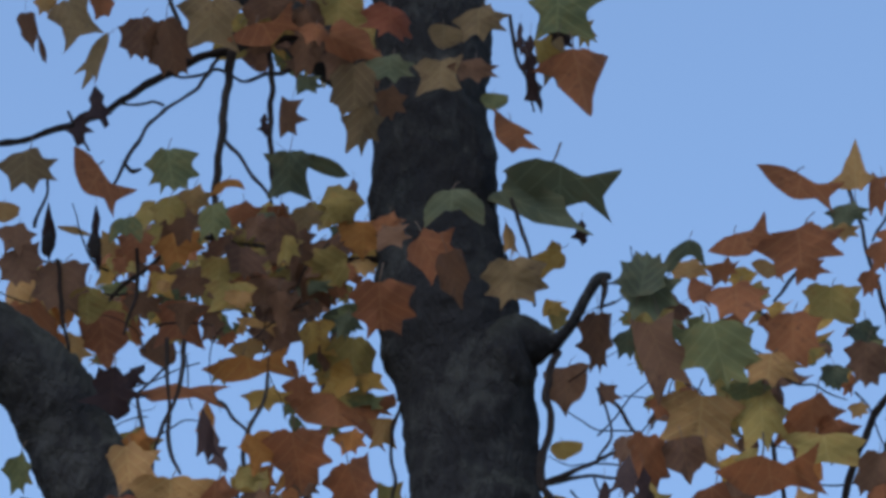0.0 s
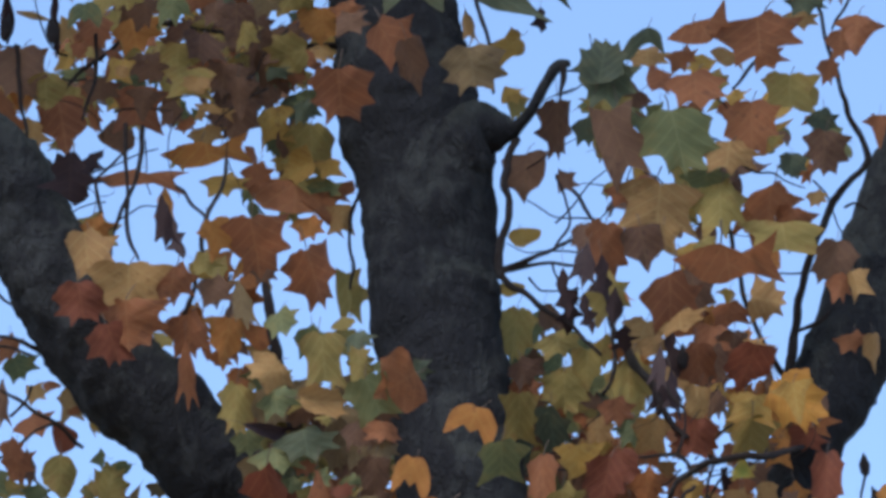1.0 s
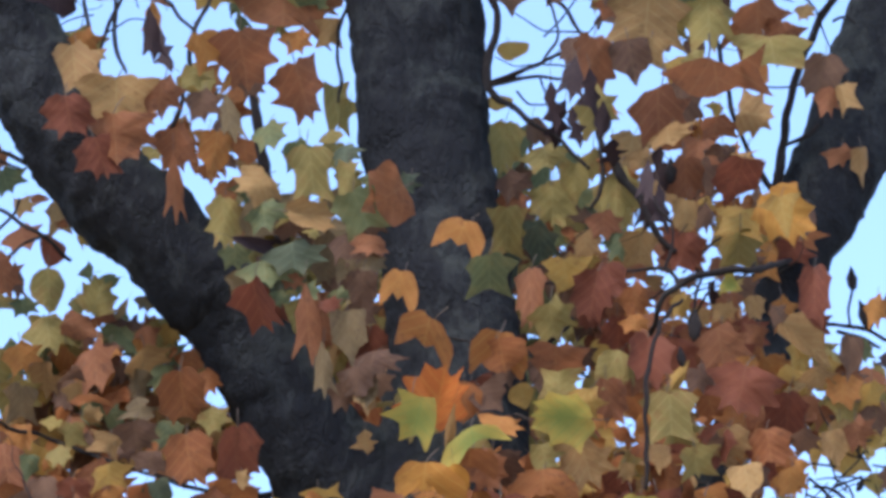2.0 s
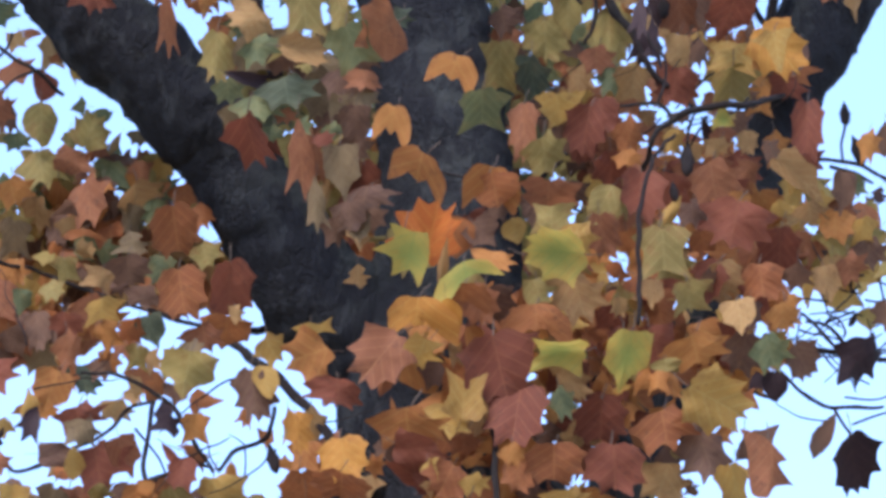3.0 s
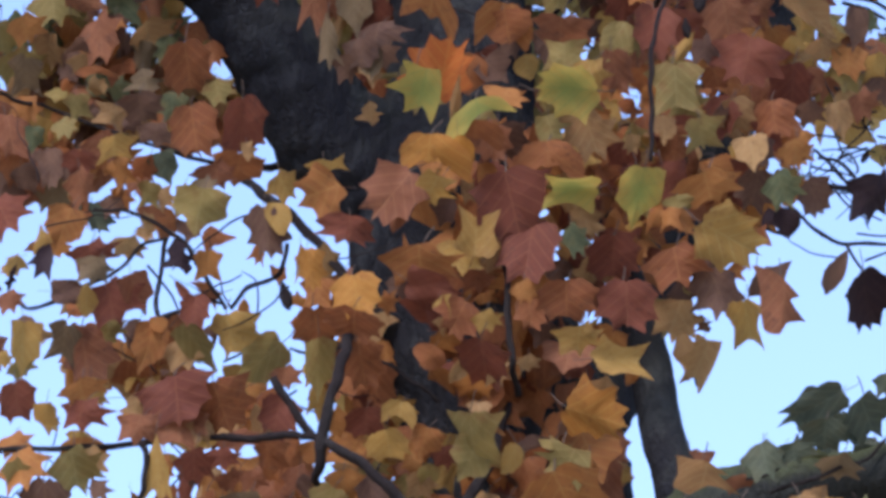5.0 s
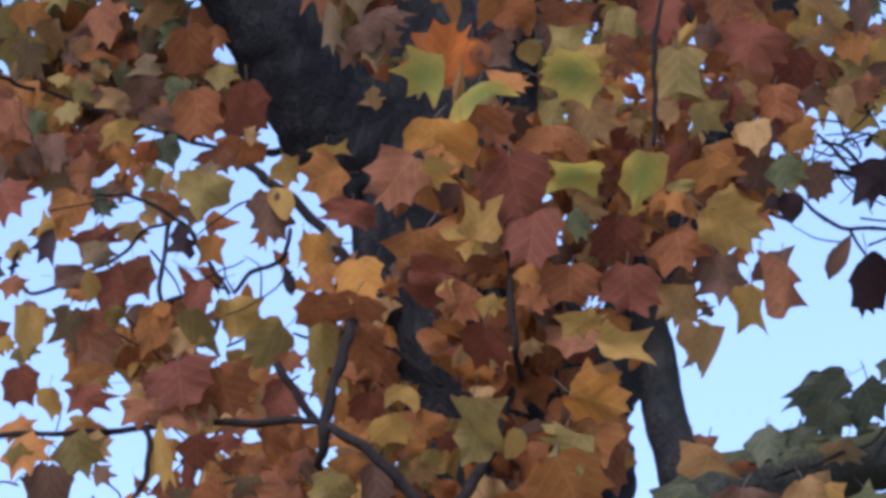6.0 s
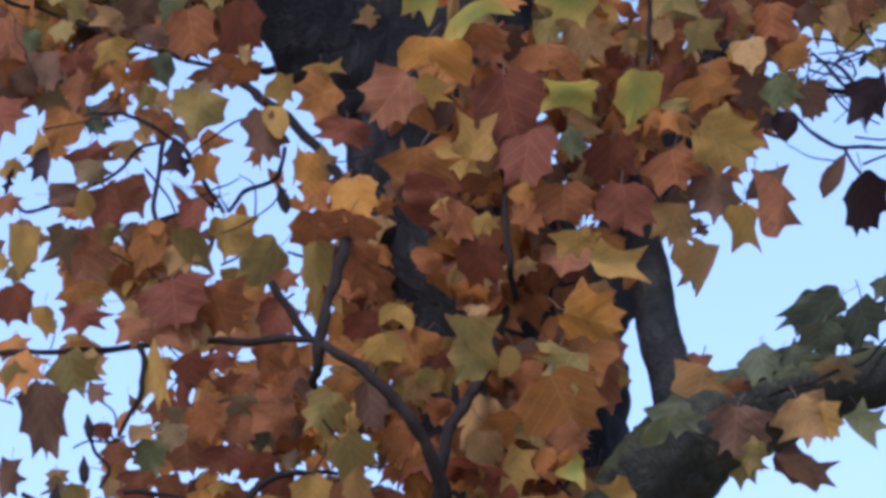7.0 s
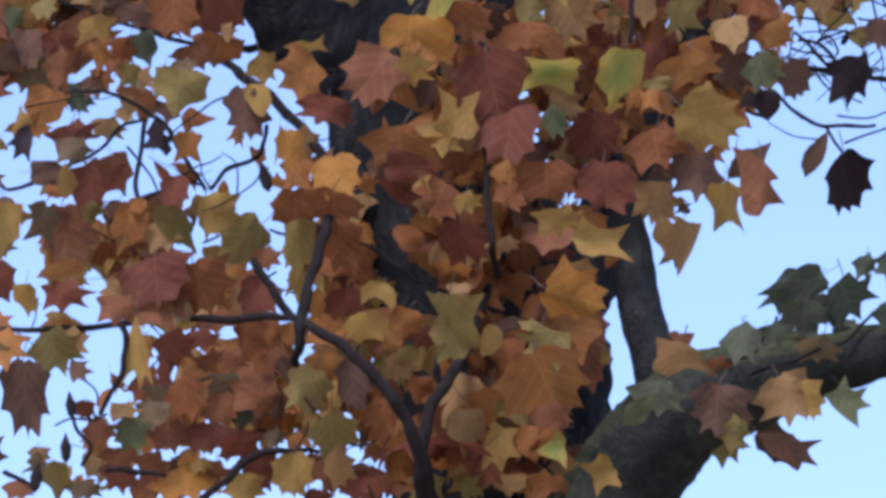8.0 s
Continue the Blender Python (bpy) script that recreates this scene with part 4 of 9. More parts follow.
def inner_leaf(colour, kind, way, x, y, z, wide, high, roll, tilt=0, turn=0):
    """A leaf behind the outer ones, half hidden: it goes into the joined inner foliage."""
    INNER.append((colour, FORMS[kind][way], leaf_pose((x, y, z), wide, high, roll, tilt, turn)))


inner_leaf("rust", "foot", 1, 0.730, 8.651, 6.441, 0.094, 0.079, -5, -7, -10)
inner_leaf("rust", "foot", 0, 0.760, 8.630, 6.239, 0.056, 0.065, 4, 2, -15)
inner_leaf("yellow", "lobed", 1, 0.540, 9.093, 5.925, 0.067, 0.068, -1, -5, 11)
inner_leaf("orange", "lobed", 2, 0.569, 9.035, 5.862, 0.053, 0.046, 3, -16, -10)
inner_leaf("fawn", "maple", 0, 0.456, 9.087, 5.932, 0.045, 0.050, -9, 7, 24)
inner_leaf("brown", "tulip", 1, 0.487, 9.075, 5.962, 0.057, 0.055, -7, -5, -21)
inner_leaf("rust", "tulip", 0, 0.459, 9.072, 5.849, 0.076, 0.060, -4, -14, 14)
inner_leaf("olive", "maple", 0, 0.538, 9.041, 5.781, 0.038, 0.021, 9, -28, 7)
inner_leaf("fawn", "lobed", 1, 0.521, 9.053, 5.733, 0.034, 0.038, -10, 12, 22)
inner_leaf("yellow", "lobed", 0, 0.670, 9.052, 5.673, 0.078, 0.050, 60, -20, -7)
inner_leaf("red", "shield", 0, 0.632, 9.116, 5.555, 0.066, 0.054, -12, 10, 14)
inner_leaf("rust", "foot", 0, 0.425, 9.116, 5.906, 0.045, 0.049, -10, 0, -15)
inner_leaf("rust", "tulip", 2, 0.360, 8.931, 5.755, 0.054, 0.047, -7, -7, -17)
inner_leaf("rust", "foot", 0, 0.337, 8.992, 5.742, 0.044, 0.044, 13, 16, -15)
inner_leaf("fawn", "maple", 1, 0.394, 8.963, 5.746, 0.038, 0.032, 2, 11, 2)
inner_leaf("rust", "maple", 1, 0.412, 8.975, 5.709, 0.047, 0.038, -2, -7, 16)
inner_leaf("fawn", "maple", 2, 0.566, 8.939, 5.687, 0.044, 0.047, 5, 8, -15)
inner_leaf("rust", "lobed", 0, 0.510, 8.927, 5.632, 0.062, 0.063, 3, 17, 4)
inner_leaf("red", "foot", 2, 0.453, 8.928, 5.621, 0.070, 0.057, -3, 2, 11)
inner_leaf("rust", "tulip", 1, 0.568, 8.967, 5.645, 0.050, 0.042, -14, 7, 10)
inner_leaf("brown", "half", 2, 0.612, 8.930, 5.667, 0.042, 0.050, 9, -7, 21)
inner_leaf("dark", "half", 0, 0.498, 8.986, 5.733, 0.021, 0.061, 10, 15, 24)
inner_leaf("brown", "lobed", 1, 0.195, 9.000, 5.597, 0.070, 0.057, -7, -2, 17)
inner_leaf("rust", "foot", 1, 0.247, 8.991, 5.607, 0.050, 0.048, -7, 2, -11)
inner_leaf("fawn", "foot", 2, 0.377, 8.922, 5.795, 0.055, 0.043, -11, -7, -12)
inner_leaf("brown", "half", 1, 0.577, 8.959, 5.779, 0.046, 0.038, -5, 7, 7)
inner_leaf("rust", "maple", 1, 0.415, 8.950, 5.774, 0.041, 0.037, -6, -11, -1)
inner_leaf("olive", "tulip", 1, 0.229, 9.100, 5.976, 0.073, 0.070, 9, -1, -20)
inner_leaf("olive", "lobed", 2, 0.314, 9.094, 5.969, 0.078, 0.083, 14, -16, 23)
inner_leaf("yellow", "lobed", 1, 0.376, 9.133, 5.909, 0.051, 0.067, -5, 8, -24)
inner_leaf("yellow", "foot", 1, 0.280, 9.182, 5.869, 0.070, 0.055, 20, 18, 1)
inner_leaf("brown", "lobed", 2, 0.216, 9.095, 5.820, 0.067, 0.084, 14, 10, 23)
inner_leaf("red", "lobed", 1, 0.259, 9.153, 5.894, 0.040, 0.056, -1, -1, -24)
inner_leaf("red", "lobed", 0, 0.308, 9.141, 5.830, 0.061, 0.061, -12, -16, -19)
inner_leaf("rust", "lobed", 1, 0.333, 9.183, 5.796, 0.074, 0.054, -2, 12, -14)
inner_leaf("fawn", "lobed", 0, 0.454, 9.145, 5.941, 0.042, 0.078, -9, -14, 24)
inner_leaf("red", "maple", 0, 0.460, 9.149, 5.893, 0.069, 0.056, 3, 7, -11)
inner_leaf("yellow", "maple", 0, 0.544, 9.164, 5.925, 0.082, 0.072, -6, 4, -15)
inner_leaf("orange", "foot", 1, 0.568, 9.181, 5.896, 0.050, 0.056, 4, -5, 19)
inner_leaf("rust", "lobed", 2, 0.403, 9.148, 5.809, 0.055, 0.038, 1, 14, -17)
inner_leaf("fawn", "lobed", 2, 0.438, 9.107, 5.770, 0.060, 0.061, 6, -13, -23)
inner_leaf("rust", "half", 1, 0.411, 9.167, 5.752, 0.066, 0.061, 8, -15, -10)
inner_leaf("fawn", "maple", 2, 0.479, 9.121, 5.749, 0.045, 0.048, -8, 8, -15)
inner_leaf("rust", "tulip", 2, 0.528, 9.130, 5.778, 0.062, 0.059, -8, 8, -8)
inner_leaf("rust", "lobed", 0, 0.355, 9.108, 5.713, 0.068, 0.079, 6, 14, 15)
inner_leaf("brown", "tulip", 0, 0.292, 9.159, 5.779, 0.062, 0.058, -9, -8, -20)
inner_leaf("olive", "tulip", 2, 0.235, 9.147, 5.762, 0.076, 0.065, 20, 18, 1)
inner_leaf("brown", "maple", 1, 0.255, 9.101, 5.659, 0.086, 0.060, -3, 20, 1)
inner_leaf("yellow", "shield", 2, 0.312, 9.125, 5.671, 0.064, 0.077, 9, 13, 24)
inner_leaf("rust", "lobed", 2, 0.397, 9.159, 5.684, 0.070, 0.070, 0, -1, 12)
inner_leaf("red", "lobed", 2, 0.451, 9.144, 5.709, 0.072, 0.069, 0, -6, -15)
inner_leaf("brown", "foot", 1, 0.373, 9.167, 6.003, 0.046, 0.068, -8, -1, 24)
inner_leaf("fawn", "tulip", 0, 0.482, 9.095, 5.986, 0.047, 0.076, -11, -16, -20)
inner_leaf("deep", "tulip", 2, 0.187, 9.113, 5.912, 0.068, 0.054, 9, 2, 1)
inner_leaf("olive", "lobed", 1, 0.142, 9.177, 5.991, 0.066, 0.068, 0, -11, 5)
inner_leaf("orange", "tulip", 0, 0.606, 9.161, 5.870, 0.055, 0.058, -1, 2, -6)
inner_leaf("red", "lobed", 0, 0.561, 9.111, 5.708, 0.089, 0.085, 12, -5, 15)
inner_leaf("rust", "half", 0, 0.503, 9.139, 5.658, 0.071, 0.062, 4, 8, -7)
inner_leaf("orange", "lobed", 0, 0.629, 9.156, 5.774, 0.063, 0.070, 6, 6, 20)
inner_leaf("olive", "tulip", 0, 0.236, 9.228, 5.971, 0.076, 0.059, -13, -6, 15)
inner_leaf("green", "lobed", 0, 0.285, 9.235, 5.965, 0.068, 0.062, 4, 17, -15)
inner_leaf("olive", "lobed", 1, 0.333, 9.264, 5.980, 0.054, 0.051, 2, 8, -15)
inner_leaf("rust", "lobed", 2, 0.427, 9.306, 5.967, 0.041, 0.049, 10, -11, 15)
inner_leaf("rust", "half", 0, 0.318, 9.272, 5.928, 0.054, 0.058, 0, -12, -15)
inner_leaf("brown", "maple", 0, 0.378, 9.220, 5.895, 0.055, 0.042, 7, 7, -11)
inner_leaf("brown", "tulip", 2, 0.564, 9.261, 5.871, 0.069, 0.054, 1, 2, -10)
inner_leaf("brown", "lobed", 1, 0.465, 9.252, 5.880, 0.051, 0.032, -1, -20, 6)
inner_leaf("rust", "maple", 0, 0.526, 9.277, 5.919, 0.049, 0.046, -13, -14, 15)
inner_leaf("brown", "shield", 1, -0.122, 9.090, 5.840, 0.069, 0.067, -12, 11, -20)
inner_leaf("olive", "shield", 2, -0.154, 9.068, 5.875, 0.055, 0.048, 10, -1, -15)
inner_leaf("brown", "lobed", 1, -0.076, 9.056, 5.852, 0.050, 0.070, -11, -8, 24)
inner_leaf("olive", "maple", 0, -0.153, 9.057, 5.661, 0.062, 0.082, -12, 14, -24)
inner_leaf("brown", "lobed", 1, -0.112, 9.082, 5.732, 0.059, 0.079, 7, -5, -24)
inner_leaf("red", "tulip", 0, -0.060, 9.013, 5.603, 0.037, 0.082, 3, 14, -24)
inner_leaf("olive", "shield", 2, -0.090, 9.056, 5.694, 0.049, 0.055, -11, -6, 24)
inner_leaf("olive", "tulip", 0, -0.177, 9.354, 6.180, 0.062, 0.064, -10, -2, 13)
inner_leaf("brown", "shield", 1, -0.169, 9.282, 5.878, 0.074, 0.069, -10, 13, -15)
inner_leaf("brown", "tulip", 1, -0.083, 9.339, 6.021, 0.055, 0.060, 14, -13, -15)
inner_leaf("brown", "maple", 1, -0.155, 9.225, 5.930, 0.062, 0.070, 14, 17, 23)
inner_leaf("olive", "half", 0, -0.158, 9.301, 5.844, 0.068, 0.066, 10, 17, -24)
inner_leaf("brown", "lobed", 0, -0.171, 9.320, 5.795, 0.066, 0.090, 1, -11, -20)
inner_leaf("brown", "tulip", 1, -0.109, 9.280, 5.721, 0.078, 0.129, -14, -7, -21)
inner_leaf("olive", "tulip", 0, -0.174, 9.238, 5.688, 0.067, 0.076, 3, 3, 20)
inner_leaf("olive", "lobed", 0, -0.151, 9.242, 6.086, 0.058, 0.054, 0, 10, 15)
inner_leaf("yellow", "half", 2, -0.175, 9.253, 6.045, 0.060, 0.049, 11, 2, -13)
inner_leaf("olive", "shield", 1, -0.131, 9.256, 5.890, 0.055, 0.056, -3, -2, 20)
inner_leaf("rust", "maple", 1, -0.121, 9.303, 5.800, 0.062, 0.062, -13, 11, -20)
inner_leaf("yellow", "foot", 0, 0.606, 8.701, 5.752, 0.083, 0.082, 10, -16, -16)
inner_leaf("green", "lobed", 0, -0.807, 8.713, 6.033, 0.062, 0.078, 1, 6, -21)
inner_leaf("rust", "lobed", 0, -0.735, 8.700, 5.661, 0.048, 0.043, 4, 8, 6)
inner_leaf("olive", "foot", 1, -0.159, 9.028, 6.009, 0.057, 0.050, -5, -2, 14)
inner_leaf("olive", "foot", 0, -0.153, 9.050, 6.118, 0.052, 0.062, -20, -1, 23)
inner_leaf("green", "foot", 0, -0.125, 8.996, 5.887, 0.073, 0.079, -13, -5, 15)
inner_leaf("orange", "foot", 2, -0.075, 9.049, 5.958, 0.066, 0.066, 40, 13, 12)
inner_leaf("rust", "lobed", 0, -0.121, 8.982, 5.835, 0.074, 0.042, 10, 25, -5)
inner_leaf("olive", "lobed", 1, -0.144, 8.988, 5.685, 0.060, 0.089, 9, -16, -24)
inner_leaf("red", "tulip", 0, -0.109, 9.034, 5.649, 0.084, 0.091, -5, -1, 15)
inner_leaf("fawn", "foot", 1, -0.172, 9.068, 5.640, 0.031, 0.080, -6, 2, -24)
inner_leaf("red", "lobed", 0, -0.114, 9.016, 5.557, 0.058, 0.086, -6, 9, -24)
inner_leaf("fawn", "half", 0, -0.056, 9.042, 5.766, 0.060, 0.070, 20, -17, -12)
inner_leaf("green", "lobed", 0, -0.111, 9.024, 5.776, 0.055, 0.059, 4, 17, 15)
inner_leaf("orange", "lobed", 2, 0.003, 9.033, 5.674, 0.090, 0.071, -13, -25, 1)
inner_leaf("orange", "lobed", 1, 0.125, 8.986, 5.627, 0.079, 0.062, 14, 19, 5)
inner_leaf("yellow", "foot", 2, 0.063, 9.051, 5.864, 0.090, 0.069, 20, 11, 12)
inner_leaf("deep", "tulip", 1, 0.135, 9.058, 5.815, 0.065, 0.083, -2, -10, 7)
inner_leaf("olive", "foot", 0, 0.198, 9.026, 5.937, 0.066, 0.045, 0, 14, -18)
inner_leaf("green", "shield", 2, 0.268, 9.043, 5.947, 0.049, 0.040, 5, -7, 10)
inner_leaf("olive", "lobed", 2, 0.136, 9.020, 5.875, 0.082, 0.085, 11, 1, 15)
inner_leaf("green", "lobed", 0, 0.209, 8.986, 5.842, 0.078, 0.070, 3, -21, 1)
inner_leaf("fawn", "maple", 2, 0.297, 9.002, 5.874, 0.044, 0.043, 6, 1, 10)
inner_leaf("olive", "maple", 0, 0.258, 9.041, 5.882, 0.038, 0.032, 2, 11, 0)
inner_leaf("yellow", "foot", 2, 0.277, 9.059, 5.815, 0.070, 0.061, -7, 10, -10)
inner_leaf("red", "lobed", 1, 0.315, 9.012, 5.759, 0.055, 0.068, 4, -10, 22)
inner_leaf("brown", "lobed", 2, 0.244, 9.030, 5.785, 0.047, 0.065, -13, 4, 24)
inner_leaf("olive", "shield", 0, 0.190, 8.995, 5.679, 0.082, 0.062, 20, 12, -13)
inner_leaf("red", "maple", 0, 0.285, 9.031, 5.712, 0.064, 0.050, 13, 18, 12)
inner_leaf("orange", "lobed", 0, 0.364, 8.976, 5.673, 0.067, 0.067, -10, 5, 4)
inner_leaf("fawn", "tulip", 0, 0.438, 8.987, 5.712, 0.040, 0.053, 2, -4, 22)
inner_leaf("olive", "lobed", 2, 0.346, 9.037, 5.916, 0.052, 0.096, -9, -1, -24)
inner_leaf("red", "tulip", 0, 0.381, 9.055, 5.648, 0.074, 0.061, -1, -14, -13)
inner_leaf("yellow", "foot", 1, 0.321, 9.068, 5.638, 0.049, 0.088, -30, 16, -23)
inner_leaf("fawn", "tulip", 2, 0.428, 9.029, 5.629, 0.050, 0.050, 13, 10, 18)
inner_leaf("orange", "lobed", 2, 0.525, 8.986, 5.601, 0.059, 0.062, 0, -12, 4)
inner_leaf("red", "foot", 1, 0.531, 8.986, 5.638, 0.051, 0.042, 3, -5, 17)
inner_leaf("red", "lobed", 1, 0.546, 8.975, 5.546, 0.134, 0.087, -6, -20, -7)
inner_leaf("olive", "foot", 1, 0.422, 8.981, 5.507, 0.086, 0.098, 10, -10, 15)
inner_leaf("olive", "foot", 2, 0.464, 9.049, 5.442, 0.066, 0.062, 11, -4, 14)
inner_leaf("yellow", "lobed", 1, 0.535, 9.051, 5.405, 0.060, 0.066, -13, -8, -20)
inner_leaf("orange", "tulip", 1, 0.631, 8.992, 5.395, 0.053, 0.057, -3, -16, -21)
inner_leaf("orange", "maple", 2, 0.302, 9.006, 5.507, 0.078, 0.050, 9, -13, 16)
inner_leaf("fawn", "shield", 1, 0.338, 9.047, 5.438, 0.057, 0.065, 7, 8, 24)
inner_leaf("red", "lobed", 0, 0.515, 8.972, 5.457, 0.103, 0.071, 8, -11, -17)
inner_leaf("rust", "foot", 1, 0.602, 9.046, 5.470, 0.054, 0.055, -3, 3, -5)
inner_leaf("rust", "foot", 2, 0.011, 8.790, 5.453, 0.098, 0.090, 178, -8, 5)
inner_leaf("olive", "tulip", 0, -0.024, 8.720, 5.387, 0.065, 0.091, 25, -16, 22)
inner_leaf("olive", "half", 1, -0.077, 8.730, 5.409, 0.017, 0.037, -82, -8, -24)
inner_leaf("red", "tulip", 2, 0.090, 8.820, 5.475, 0.068, 0.054, 40, 17, -12)
inner_leaf("orange", "lobed", 0, 0.121, 8.800, 5.401, 0.071, 0.038, 7, -26, 14)
inner_leaf("olive", "half", 1, 0.068, 8.730, 5.328, 0.038, 0.087, -62, 3, -24)
inner_leaf("olive", "tulip", 2, 0.229, 8.740, 5.392, 0.094, 0.115, 95, 2, -22)
inner_leaf("fawn", "foot", 2, 0.236, 8.790, 5.331, 0.075, 0.062, -13, 7, -11)
inner_leaf("olive", "foot", 2, 0.233, 8.800, 5.477, 0.067, 0.036, 0, -25, -10)
inner_leaf("orange", "lobed", 2, 0.004, 8.770, 5.275, 0.103, 0.082, 9, -20, 7)
inner_leaf("yellow", "tulip", 2, 0.006, 8.730, 5.210, 0.054, 0.054, -50, -19, -8)
inner_leaf("rust", "lobed", 2, 0.094, 8.820, 5.348, 0.074, 0.054, 7, -23, 7)
inner_leaf("rust", "foot", 1, -0.069, 8.751, 5.204, 0.087, 0.086, -15, 16, -20)
inner_leaf("red", "lobed", 0, -0.148, 8.791, 5.154, 0.075, 0.048, -1, -23, 16)
inner_leaf("red", "tulip", 1, 0.133, 8.749, 5.193, 0.092, 0.108, 1, -17, -1)
inner_leaf("red", "maple", 2, 0.153, 8.797, 5.129, 0.098, 0.090, -3, 4, -13)
inner_leaf("rust", "lobed", 1, 0.195, 8.775, 5.270, 0.102, 0.066, 0, 22, -8)
inner_leaf("olive", "maple", 2, 0.219, 8.690, 5.185, 0.050, 0.071, 75, 1, -24)
inner_leaf("yellow", "foot", 2, 0.069, 8.739, 5.130, 0.074, 0.078, 150, -10, 15)
inner_leaf("orange", "foot", 1, -0.046, 8.738, 5.083, 0.074, 0.039, 80, 30, -13)
inner_leaf("yellow", "tulip", 2, 0.022, 8.791, 5.113, 0.068, 0.050, -3, 7, 10)
inner_leaf("brown", "foot", 2, 0.089, 8.806, 5.305, 0.058, 0.047, -4, 7, 10)
inner_leaf("rust", "maple", 1, -0.151, 9.078, 5.088, 0.046, 0.037, 0, -19, -2)
inner_leaf("orange", "lobed", 2, -0.082, 9.152, 5.160, 0.059, 0.038, 80, -27, -14)
inner_leaf("yellow", "lobed", 2, -0.128, 8.785, 5.024, 0.079, 0.067, 60, -2, -11)
inner_leaf("rust", "lobed", 0, -0.120, 8.765, 4.907, 0.058, 0.077, 1, 7, 24)
inner_leaf("orange", "lobed", 1, -0.159, 8.819, 4.887, 0.043, 0.058, -8, -11, -24)
inner_leaf("red", "foot", 0, -0.114, 8.772, 4.836, 0.054, 0.036, -4, 23, -5)
inner_leaf("yellow", "lobed", 0, -0.056, 8.805, 4.835, 0.062, 0.054, 20, 5, 1)
inner_leaf("yellow", "maple", 1, -0.099, 8.803, 4.793, 0.046, 0.048, 0, -12, -1)
inner_leaf("fawn", "maple", 0, -0.062, 8.845, 4.776, 0.062, 0.039, 1, -16, 14)
inner_leaf("orange", "lobed", 0, -0.021, 8.818, 4.769, 0.062, 0.053, 6, 10, 1)
inner_leaf("olive", "maple", 2, 0.070, 8.772, 4.782, 0.064, 0.099, -10, -5, -24)
inner_leaf("yellow", "maple", 2, 0.114, 8.805, 4.749, 0.040, 0.038, 20, -7, 4)
inner_leaf("red", "foot", 2, 0.004, 8.767, 5.052, 0.068, 0.038, -1, 21, 16)
inner_leaf("rust", "foot", 0, 0.045, 8.824, 5.015, 0.059, 0.043, 2, 20, -5)
inner_leaf("fawn", "maple", 1, 0.051, 8.798, 4.992, 0.041, 0.037, -13, -10, 8)
inner_leaf("orange", "maple", 0, -0.008, 8.836, 4.944, 0.050, 0.037, 60, 7, 14)
inner_leaf("red", "foot", 0, 0.075, 8.817, 4.938, 0.075, 0.064, -6, -9, -8)
inner_leaf("rust", "foot", 1, 0.155, 8.787, 5.023, 0.067, 0.064, -9, -12, -10)
inner_leaf("rust", "tulip", 0, 0.210, 8.804, 5.034, 0.062, 0.075, 11, 5, 8)
inner_leaf("fawn", "tulip", 1, 0.153, 8.795, 4.920, 0.048, 0.034, 1, 10, 9)
inner_leaf("rust", "half", 0, 0.197, 8.798, 4.918, 0.078, 0.073, 40, -5, -5)
inner_leaf("red", "lobed", 2, 0.327, 8.810, 5.025, 0.090, 0.076, 12, 13, 0)
inner_leaf("red", "tulip", 0, 0.307, 8.811, 5.132, 0.077, 0.098, -12, -14, -7)
inner_leaf("orange", "lobed", 0, 0.406, 8.762, 5.086, 0.098, 0.078, 60, 19, 0)
inner_leaf("yellow", "foot", 0, 0.495, 8.833, 5.159, 0.093, 0.083, 30, 13, 16)
inner_leaf("orange", "lobed", 1, 0.471, 8.771, 5.227, 0.082, 0.068, -60, -24, 8)
inner_leaf("olive", "shield", 1, 0.347, 8.740, 5.199, 0.070, 0.082, 22, 5, -24)
inner_leaf("olive", "tulip", 0, 0.431, 8.821, 5.221, 0.042, 0.022, 80, -30, -14)
inner_leaf("olive", "maple", 1, 0.598, 8.845, 5.264, 0.054, 0.054, 20, -2, -15)
inner_leaf("red", "tulip", 1, 0.523, 8.780, 5.246, 0.063, 0.069, -12, 15, 20)
inner_leaf("orange", "foot", 2, 0.523, 8.812, 5.300, 0.044, 0.068, -13, 7, 24)
inner_leaf("brown", "foot", 2, 0.644, 8.805, 5.219, 0.054, 0.062, 20, 4, -20)
inner_leaf("dark", "half", 2, 0.576, 8.791, 5.172, 0.051, 0.038, -12, 7, -14)
inner_leaf("green", "foot", 1, 0.244, 8.830, 5.157, 0.048, 0.039, 3, -7, 7)
inner_leaf("orange", "foot", 0, 0.271, 8.805, 5.334, 0.074, 0.087, 0, -13, 20)
inner_leaf("orange", "foot", 0, 0.384, 8.824, 5.352, 0.042, 0.045, -4, 13, 21)
inner_leaf("deep", "shield", 1, 0.408, 8.807, 5.292, 0.045, 0.039, -10, 6, -15)
inner_leaf("brown", "foot", 1, 0.574, 8.847, 5.062, 0.099, 0.098, 35, -14, -22)
inner_leaf("brown", "tulip", 1, 0.466, 8.774, 5.047, 0.074, 0.077, 10, 12, 22)
inner_leaf("yellow", "foot", 1, 0.530, 8.834, 5.007, 0.057, 0.070, 5, -12, -23)
inner_leaf("yellow", "foot", 1, 0.249, 8.766, 4.951, 0.070, 0.049, 30, 19, -10)
inner_leaf("yellow", "foot", 0, 0.319, 8.800, 4.924, 0.061, 0.062, 70, -13, 7)
inner_leaf("olive", "shield", 0, 0.388, 8.756, 4.979, 0.065, 0.063, -12, -13, 15)
